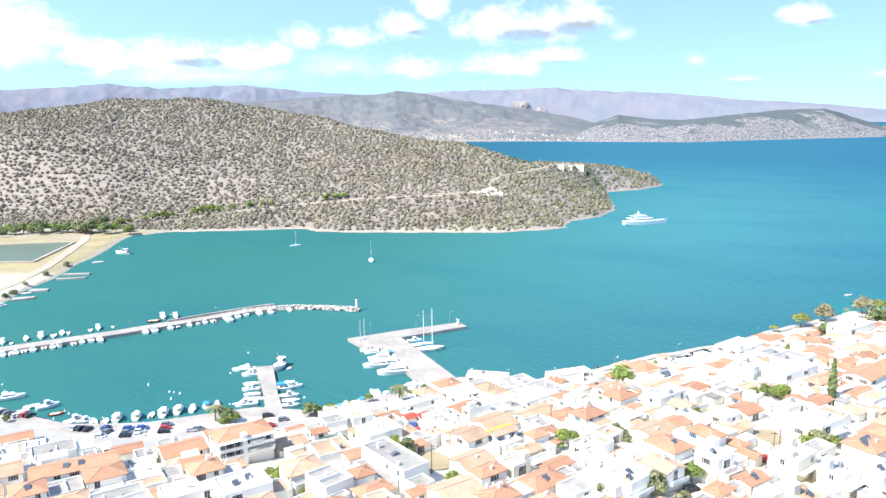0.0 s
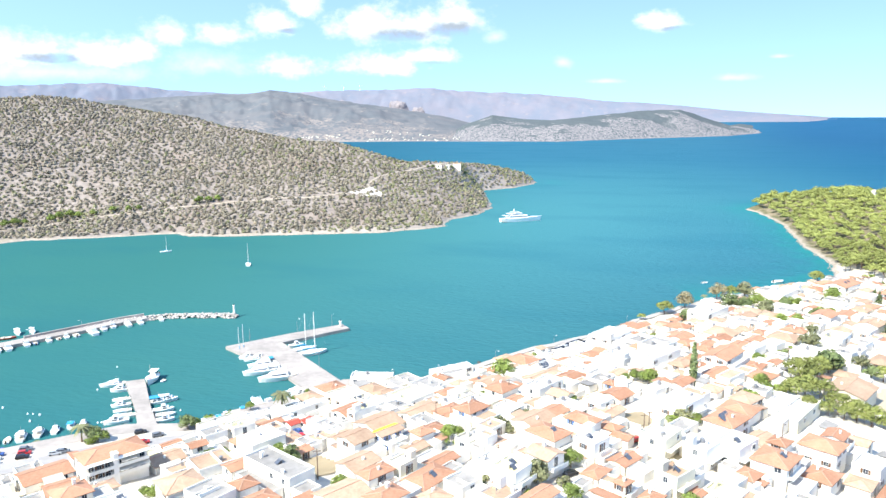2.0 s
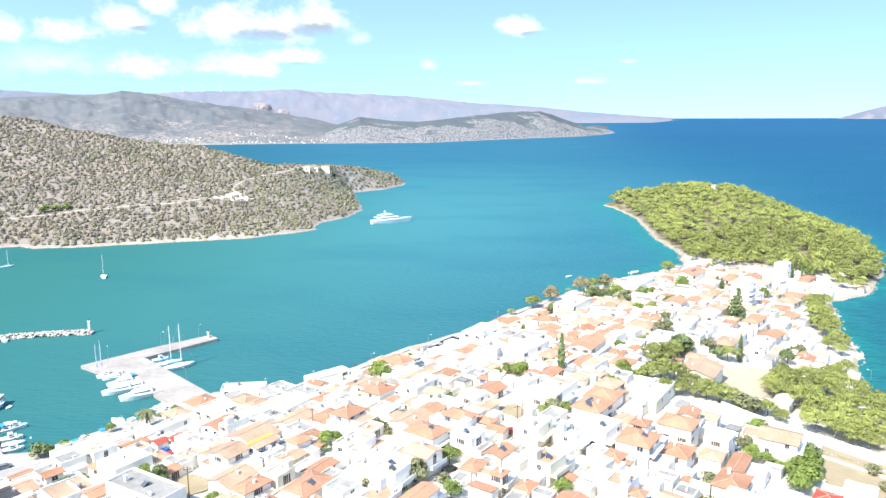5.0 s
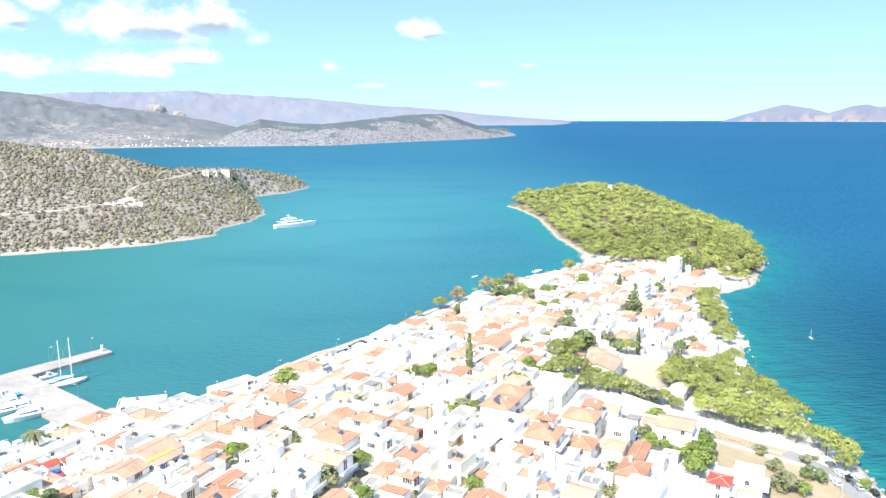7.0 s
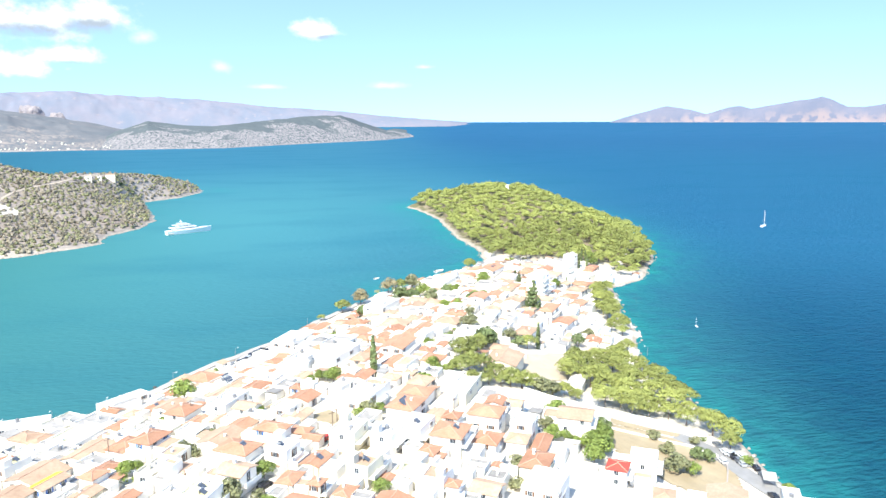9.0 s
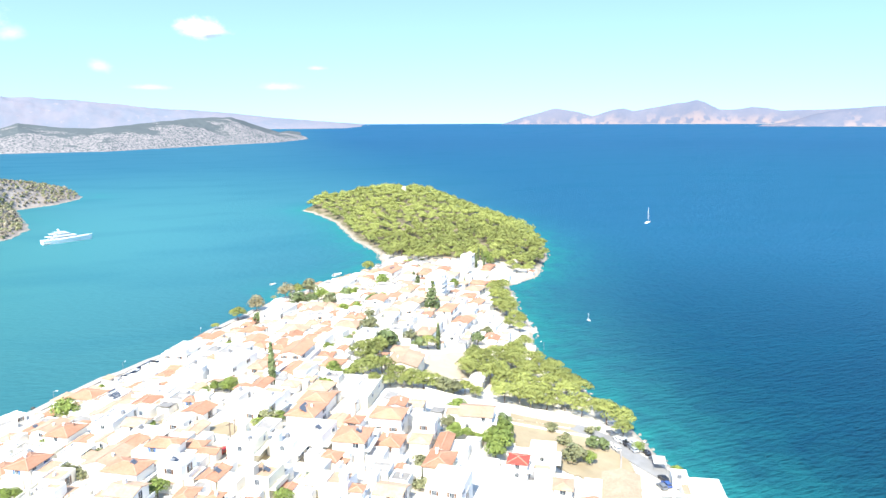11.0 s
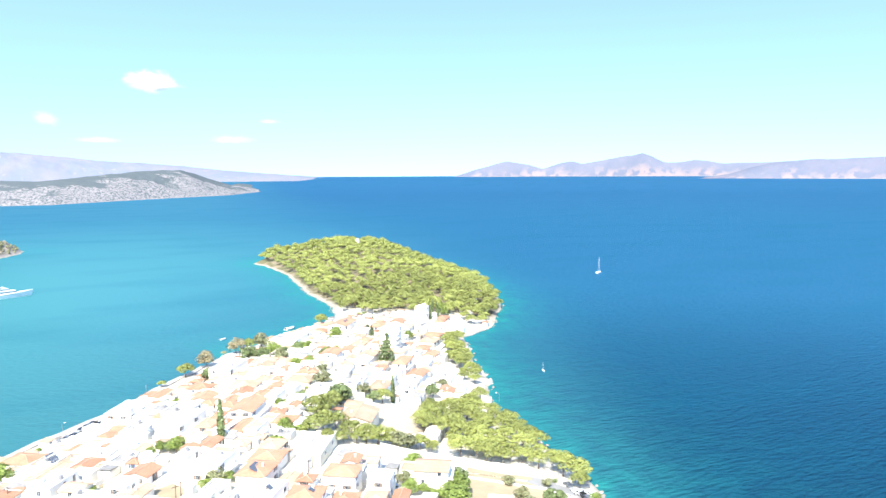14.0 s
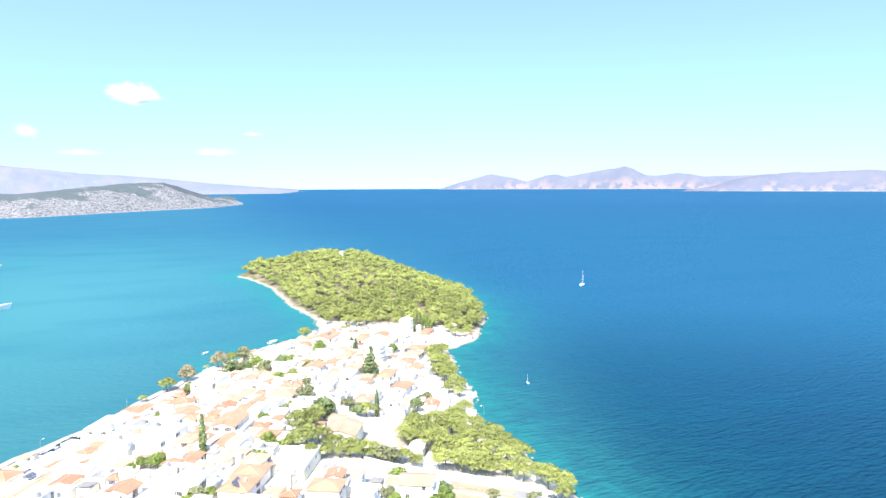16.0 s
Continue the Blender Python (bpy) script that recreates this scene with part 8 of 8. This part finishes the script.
# low flat-roofed annexes and terraces built against the houses
def annex(x, y, w, d, h, turn, tile):
    ring = corners(x, y, w, d, turn)
    gz_ = surface([q[0] for q in ring], [q[1] for q in ring])
    z0, tall = float(gz_.min()) - 0.3, h + float(gz_.max() - gz_.min()) + 0.3
    hw, hd, lip = w / 2, d / 2, 0.18
    bm = bmesh.new()
    rings = [[(sx * (hw - i), sy * (hd - i), z) for sx, sy in ((-1, -1), (1, -1), (1, 1), (-1, 1))] for i, z in ((0, 0), (0, tall), (lip, tall), (lip, tall - 0.45))]
    vs = [[bm.verts.new(c) for c in r] for r in rings]
    for a, b in zip(vs, vs[1:]):
        for i in range(4):
            bm.faces.new((a[i], a[(i + 1) % 4], b[(i + 1) % 4], b[i]))
    ob = tagged(new("annex", bare(bm, "annex", [M["white"]])), "low white-rendered annex with a roof terrace against a house", "annex", "house annexes")
    ob.matrix_basis = pose(x, y, z0, 0, 0, turn)
    bm = bmesh.new()
    box(bm, -hw + lip, -hd + lip, tall - 0.6, hw - lip, hd - lip, tall - 0.41)
    part("roof", bm, M[tile], ob)
    PLACED.append((x, y, w, d, turn))


made_annexes = 0
for hx, hy, hw_, hd_, ht in list(PLACED):
    if hx < -150 or hy > 420 or hx > 345 or math.hypot(hx, hy) > 450 or made_annexes >= 340:
        continue
    ca, sa = math.cos(radians(ht)), math.sin(radians(ht))
    for ux, uy in ((0, -1), (1, 0), (0, 1), (-1, 0)):
        side = hw_ if uy else hd_
        for depth in (4.4, 3.3, 2.3):
            wide = side * rng.uniform(0.55, 0.98)
            off = (hd_ if uy else hw_) / 2 + depth / 2 + 0.24
            slide = rng.uniform(-0.5, 0.5) * (side - wide)
            lx, ly = ux * off + (slide if uy else 0), uy * off + (0 if uy else slide)
            x, y = hx + ca * lx - sa * ly, hy + sa * lx + ca * ly
            w, d = (wide, depth) if uy else (depth, wide)
            if edge_at(x, y) < 4.5 or any(abs(x - px) < 5.5 and abs(y - py) < 5.5 for px, py in roads_clear) or not clear_of(x, y, w, d, ht, 0.02):
                continue
            annex(x, y, w, d, rng.uniform(1.9, 3.2), ht, rng.choice(("flatroof", "flatroof", "grey", "grey", "oldtile")) if x < 20 else rng.choice(("flatroof", "flatroof", "flatroof", "white", "oldtile", "grey")))
            made_annexes += 1
            break

# low sheds, terraces and yard walls between the houses
def outbuilding(x, y, w, d, h, turn, tile):
    z = float(surface(x, y)[0])
    base = tagged(new("outbuilding"), "low white-rendered outbuilding in a yard", "outbuilding", "outbuildings")
    base.matrix_basis = pose(x, y, z - 0.3, 0, 0, turn)
    PLACED.append((x, y, w, d, turn))
    bm = bmesh.new()
    box(bm, -w / 2, -d / 2, 0, w / 2, d / 2, h)
    part("wall", bm, M["white"], base)
    bm = bmesh.new()
    v = box(bm, -w / 2 - 0.2, -d / 2 - 0.2, h, w / 2 + 0.2, d / 2 + 0.2, h + 0.14)
    for q in v[2:4] + v[6:8]:
        q.co.z += 0.25 + 0.08 * d
    part("roof", bm, M[tile], base)
    part("door", DOORS[0], None, base, at=pose(0, -d / 2, 0.35))


def yard_wall(x, y, length, turn):
    z = float(surface(x, y)[0])
    bm = bmesh.new()
    box(bm, -length / 2, -0.14, -0.8, length / 2, 0.14, 1.5)
    box(bm, -length / 2 - 0.05, -0.2, 1.5, length / 2 + 0.05, 0.2, 1.62)
    ob = tagged(new("yard_wall", bare(bm, "yard_wall", [M["white"]])), "whitewashed yard wall with a plain coping", "wall", "yard walls")
    ob.matrix_basis = pose(x, y, z, 0, 0, turn)


made_sheds = made_walls = 0
for _ in range(9000):
    x, y = rng.uniform(-140, 335), rng.uniform(90, 385)
    if not 118 < math.hypot(x, y) < 480 or x < -0.62 * y - 10 or edge_at(x, y) < 8:
        continue
    turn = float(np.interp(x, [-150, -40, 30, 100, 180, 320], [30, 33, 37, 33, 35, 24])) + rng.choice((0, 90))
    if any(abs(x - px) < 6.5 and abs(y - py) < 6.5 for px, py in roads_clear):
        continue
    w, d = rng.uniform(3.0, 6.0), rng.uniform(2.6, 4.6)
    if made_sheds < 120 and clear_of(x, y, w, d, turn, 0.3):
        outbuilding(x, y, w, d, rng.uniform(2.2, 3.0), turn, rng.choice(("flatroof", "terracotta", "oldtile", "oldtile", "grey", "flatroof")))
        made_sheds += 1
    elif made_walls < 130 and clear_of(x, y, 7.0, 0.5, turn, 0.2):
        yard_wall(x, y, rng.uniform(4, 7.5), turn)
        made_walls += 1

# yard bushes and small trees in what gaps are left
for _ in range(1500):
    x, y = rng.uniform(-120, 330), rng.uniform(90, 380)
    if not 125 < math.hypot(x, y) < 500 or x < -0.6 * y or count <= 0:
        continue
    if edge_at(x, y) < 9 or not clear_of(x, y, 1.6, 1.6, 0, 0.2) or rng.random() < 0.5:
        continue
    bush(x, y, rng.uniform(0.7, 1.3), rng.choice((0, 0, 1, 2)))

# ---- grove on the flat land behind the beach ----
for i in range(26):
    x, y = -455 + i * 7.6 + rng.uniform(-2, 2), 612 + rng.uniform(-7, 9)
    tree(rng.choice(("shade_tree", "olive_tree", "leafy_tree", "shade_tree")), x, y, rng.uniform(1.1, 1.75))

# ---- pines along the south shore ----
for ring, gap_, want in ((BELT, 5.0, 70), (STRIP, 4.2, 24)):
    xs, ys = [p[0] for p in ring], [p[1] for p in ring]
    got = []
    for _ in range(6000):
        x, y = rng.uniform(min(xs), max(xs)), rng.uniform(min(ys), max(ys))
        if inside(x, y, ring) and edge_at(x, y) > 5 and math.hypot(x - 224.5, y - 183.0) > 5.5 and all(math.hypot(x - a, y - b) > gap_ for a, b in got) and all(math.hypot(x - h[0], y - h[1]) > 2 + max(h[2], h[3]) / 2 for h in PLACED):
            got.append((x, y))
            tree("pine_tree", x, y, rng.uniform(0.5, 0.9))
            if len(got) >= want:
                break

# ---- pine wood on the end of the peninsula ----
got, cells = [], {}
GLADES = [(406, 477, 8), (394, 458, 6), (370, 352, 8), (449, 404, 7), (355, 305, 4), (370, 317, 4), (387, 329, 4), (405, 343, 4), (425, 357, 4), (439, 367, 4), (498, 583, 9), (491, 574, 6), (484, 566, 5)]
for _ in range(26000):
    x, y = rng.uniform(325, 590), rng.uniform(290, 725)
    far_ = math.hypot(x, y)
    if far_ < 474 or any(math.hypot(x - a, y - b) < r for a, b, r in GLADES) or any(math.hypot(x - h[0], y - h[1]) < 3 + max(h[2], h[3]) / 2 for h in PLACED if h[0] > 280):
        continue
    key = (int(x // 7), int(y // 7))
    if any(math.hypot(x - a, y - b) < 6.1 for i in (-1, 0, 1) for j in (-1, 0, 1) for a, b in cells.get((key[0] + i, key[1] + j), ())):
        continue
    edge = edge_at(x, y)
    if edge < (4.5 + 4 * noise.noise(Vector((x * 0.04, y * 0.04, 2)))) * (1.0 if x < 0.78 * y + 80 else 0.45):
        continue
    cells.setdefault(key, []).append((x, y))
    got.append((far_, x, y))
got.sort()
for far_, x, y in got[:230]:
    tree("pine_tree_far", x, y, rng.uniform(0.62, 0.98), z=float(surface(x, y)[0]))


def tufts(base, spots, scale, seed):
    """Many crowns as one mesh: each spot gets a turned and scaled copy of one of the base clouds."""
    rg = random.Random(seed)
    co, fa, k = [], [], 0
    for x, y, z in spots:
        c, f = rg.choice(base)
        a, s = rg.random() * 6.28, rg.uniform(*scale)
        rot = np.array([[math.cos(a), -math.sin(a), 0], [math.sin(a), math.cos(a), 0], [0, 0, rg.uniform(0.85, 1.15)]])
        co.append((c * s) @ rot.T + np.array([x, y, z]))
        fa.append(f + k)
        k += len(c)
    return np.concatenate(co), np.concatenate(fa)


clouds_ = []
for s in range(5):
    rg = random.Random(s + 50)
    dome = [(0, 0, 6.4, 2.3, 1.7)] + [(math.cos(k * 1.05 + s) * 1.9, math.sin(k * 1.05 + s) * 1.9, 5.3 + 0.5 * rg.random(), 1.75, 1.25) for k in range(6)]
    c, f = leaf_cloud(rg, dome, 34, 0.42)
    core = bmesh.new()
    bmesh.ops.create_icosphere(core, subdivisions=1, radius=1)
    k0 = len(c)
    c += [Vector((v.co.x * 2.2 + rg.gauss(0, 0.2), v.co.y * 2.2 + rg.gauss(0, 0.2), 5.2 + v.co.z * (1.6 if v.co.z > 0 else 1.0) + rg.gauss(0, 0.15))) for v in core.verts]
    f += [tuple(v.index + k0 for v in q.verts) for q in core.faces]
    core.free()
    clouds_.append((np.array([tuple(v) for v in c]), np.array(f)))
rest = got[230:]
zz = surface([g[1] for g in rest], [g[2] for g in rest])
co, fa = tufts(clouds_, [(g[1], g[2], z) for g, z in zip(rest, zz)], (0.85, 1.25), 4)
me = mesh_from("pine_wood", co, fa)
me.materials.append(M["pine"])
tagged(new("pine_wood", me), "dense yellow-green pine wood covering the promontory", "wood", kind="stuff")

# ---- scrub on the hill ----
blobs = []
for s in range(8):
    rg = random.Random(s + 900)
    lb = [(rg.uniform(-0.4, 0.4), rg.uniform(-0.4, 0.4), 0.35 + rg.random() * 0.25, 0.72, 0.58) for _ in range(3)]
    c, f = leaf_cloud(rg, lb, 5, 0.38)
    core = bmesh.new()
    bmesh.ops.create_icosphere(core, subdivisions=1, radius=1)
    k0 = len(c)
    c += [Vector((v.co.x * 0.82 + rg.gauss(0, 0.1), v.co.y * 0.82 + rg.gauss(0, 0.1), 0.3 + v.co.z * 0.62 + rg.gauss(0, 0.07))) for v in core.verts]
    f += [tuple(v.index + k0 for v in q.verts) for q in core.faces]
    core.free()
    blobs.append((np.array([tuple(v) for v in c]), np.array(f)))
sx, sy = np.meshgrid(np.arange(-860, 330, 4.9), np.arange(602, 1130, 4.9))
sx, sy = sx.ravel() + np.random.uniform(-1.9, 1.9, sx.size), sy.ravel() + np.random.uniform(-1.9, 1.9, sx.size)
sd = surface(sx, sy, gd)
ok = sd > 2.2 + 2 * np.random.rand(sx.size)
track = np.array(along_line([(-330, 628), (-301, 640), (-278, 664), (-245, 682), (-209, 690), (-171, 690), (-134, 700), (-91, 708), (-46, 706), (-8, 711), (32, 720)], 4)
                 + along_line([(40, 726), (49, 744), (49, 762), (62, 785), (86, 809), (108, 827), (135, 859), (160, 880)], 4) + along_line([(34, 722), (62, 728)], 3) + along_line([(44, 738), (56, 742)], 3))
near = np.min(np.hypot(sx[:, None] - track[None, :, 0], sy[:, None] - track[None, :, 1]), 1)
ok &= near > 2.6
ok &= ~((sx < -225) & (sy + 0.12 * sx < 600))
thin_ = rough_noise(sx, sy, 0.012, 3, 15.0)
green = sstep(-60, 120, sx) * 0.55 + sstep(950, 1010, sy) * 0.15 + 0.35 * thin_
keep = ok & (np.random.rand(sx.size) < 0.93 + 0.35 * thin_ + 0.2 * np.clip(green, 0, 1) + 0.2 * sstep(60, 110, surface(sx, sy)))
sx, sy, green = sx[keep], sy[keep], green[keep]
sz = surface(sx, sy)
is_green = np.random.rand(len(sx)) < np.clip(green, 0.06, 0.85)
for mask_, mt, nm, lab, seed in ((~is_green, "scrub", "hill_scrub", "dark grey-green scrub dotted over the stony hill", 1), (is_green, "scrubgreen", "hill_scrub", "brighter green scrub on the headland", 2)):
    co, fa = tufts(blobs, list(zip(sx[mask_], sy[mask_], sz[mask_])), (1.4, 2.8) if seed == 1 else (1.3, 2.6), seed)
    me = mesh_from(nm, co, fa)
    me.materials.append(M[mt])
    tagged(new(nm, me), lab, "scrub", kind="stuff")

# ---- boulders along the natural shores ----
spots = []
for line, n in ((ragged(SHORE_SOUTH, 2.5, 3.0), 1), (ragged(SHORE_PINES[6:], 2, 3.0), 2), (ragged(SHORE_WEST[8:], 2.5, 3.6), 2)):
    for x, y in line:
        for _ in range(n):
            a, b = x + rng.gauss(0, 0.9), y + rng.gauss(0, 0.9)
            if abs(edge_at(a, b)) < 2.2:
                spots.append((a, b, rng.uniform(-0.2, 0.3)))
rocks("shore_rocks", spots, "pale boulders along the waterline", 8, (0.25, 0.75))

# pale rock shelves that run out from the south shore
for cx, cy, ax, n in ((270.0, 222.5, 48, 30), (262.0, 212.0, 35, 22), (217.6, 155.0, 55, 34), (334.0, 285.5, 15, 24), (303.0, 260.5, 45, 20)):
    spots = []
    for _ in range(n):
        u, v = rng.gauss(0, 2.8), rng.gauss(0, 0.8)
        spots.append((cx + u * math.cos(radians(ax)) - v * math.sin(radians(ax)), cy + u * math.sin(radians(ax)) + v * math.cos(radians(ax)), rng.uniform(-0.2, 0.3)))
    rocks("rock_shelf", spots, "flat bleached rock shelf running into the sea", int(cx), (0.45, 1.0), material=M["palerock"])

# wet stones at the foot of the seafront wall
M["wetrock"] = mat("dark wet stones", (0.085, 0.08, 0.07), (0.05, 0.05, 0.046), 0.9, 0.6, 0.5, island=0.25)
spots = [(x + rng.gauss(0, 0.7), y + rng.gauss(0, 0.7), rng.uniform(-0.2, 0.35)) for x, y in along_line(offset_line(shore_, 1.6), 0.8)]
rocks("shore_rocks", spots, "dark wet stones below the seafront wall", 18, (0.3, 0.8), material=M["wetrock"])

# ---- jetties on the beach, utility poles, far villages ----
for ring in ([(-243, 449), (-227, 452), (-227, 455), (-243, 453)], [(-240, 436), (-224, 441), (-224, 443), (-241, 439)], [(-240, 405), (-230, 408), (-231, 412), (-241, 411)], [(-238, 385), (-228, 390), (-229, 394), (-240, 391)]):
    bm = bmesh.new()
    prism(bm, ring, -1.5, 0.9)
    setting("jetty", bm, M["concrete"], "short low concrete jetty on the beach", "jetty")


def utility_pole(x, y, h):
    base = tagged(new("utility_pole"), "weathered wooden utility pole with crossarm", "pole", "utility poles")
    base.matrix_basis = pose(x, y, float(surface(x, y)[0]) - 0.2)
    bm = bmesh.new()
    tube(bm, (0, 0, 0), (0, 0, h), 0.16, 0.11, 7)
    part("pole", bm, M["bark"], base)
    bm = bmesh.new()
    box(bm, -0.9, -0.06, h - 0.6, 0.9, 0.06, h - 0.45)
    part("crossarm", bm, M["bark"], base)


for x, y, h in ((75, 153, 9), (77, 154.5, 9), (-3, 161, 8), (56, 208, 8), (110, 150, 8), (30, 190, 8), (150, 205, 8), (200, 165, 7)):
    utility_pole(x, y, h)

far_hits = []
rg = random.Random(66)
for az0, el0, spread, n in ((-0.6, -1.75, 0.5, 12), (1.2, -1.7, 0.4, 12), (4.2, -1.95, 0.7, 10), (6.3, -1.98, 0.8, 12), (7.4, -1.6, 0.9, 9), (9.4, -2.0, 0.6, 8), (4.8, -1.4, 0.9, 8), (-11, -0.8, 1.2, 8), (10.5, -1.9, 0.5, 5)):
    for _ in range(n):
        far_hits.append((az0 + rg.gauss(0, spread), el0 + rg.gauss(0, 0.06), rg.uniform(2.5, 6)))
deps = bpy.context.evaluated_depsgraph_get()
bm = bmesh.new()
for a, e, wdt in far_hits:
    way = Vector((math.sin(radians(a)) * math.cos(radians(e)), math.cos(radians(a)) * math.cos(radians(e)), math.sin(radians(e))))
    hit_, place, nrm, _, ob, _ = scene.ray_cast(deps, Vector(EYE) + way * 1500, way)
    if hit_ and ob.name.startswith("backdrop"):
        x, y, z = place
        h = rg.uniform(1.5, 3)
        box(bm, x - wdt / 2, y - wdt / 2, z - 4, x + wdt / 2, y + wdt / 2, z + h)
tagged(new("far_village", bare(bm, "far_village", [M["cream"]])), "tiny white houses of far villages", "village", kind="stuff")

# ---- small mooring floats in the harbour ----
def mooring_float(x, y, r):
    bm = bmesh.new()
    bmesh.ops.create_uvsphere(bm, u_segments=9, v_segments=6, radius=r)
    tube(bm, (0, 0, r * 0.8), (0, 0, r * 1.7), r * 0.14, r * 0.14, 5)
    tube(bm, (0, 0, r * 1.6), (0, 0, r * 1.8), r * 0.34, r * 0.30, 7)
    ob = tagged(new("mooring_float", bare(bm, "mooring_float", [M["hull"]])), "small white mooring float on the harbour water", "float", "mooring floats")
    ob.matrix_basis = pose(x, y, 0.12)


for x, y in ((-111.6, 259.0), (-98.1, 245.5), (-96.6, 249.8), (-100.9, 251.5), (-84.0, 270.7), (-167.4, 259.8), (-99.0, 250.9), (-96.4, 249.8), (-97.7, 244.5), (-111.4, 258.4), (-75.2, 239.6), (-74.0, 239.6), (-50.1, 245.4), (-156.0, 249.0), (-130.6, 234.4), (-128.0, 232.0), (-131.0, 227.8), (-111.5, 230.8), (-83.4, 295.4), (-62.2, 237.4), (-139.5, 231.2)):
    mooring_float(x, y, 0.34)

# cars, palms and shrubs near the water stand on the paving
PAVING = [o for o in bpy.data.objects if o.name.split(".")[0] in ("quay", "road", "promenade", "pier", "mole", "ground", "dry_lot", "dry_field")]
for ob in list(bpy.data.objects):
    if ob.parent is None and ob.name.split(".")[0] in ("car", "palm_tree", "leafy_tree", "bush"):
        x, y, z = ob.matrix_basis.translation
        tops = [h[1].z for h in (o.ray_cast((x, y, 60.0), (0, 0, -1)) for o in PAVING) if h[0]]
        if tops and abs(max(tops) - z) < 2.5:
            ob.matrix_basis.translation.z = max(tops) - (0.1 if ob.name.startswith("bush") else 0.0)
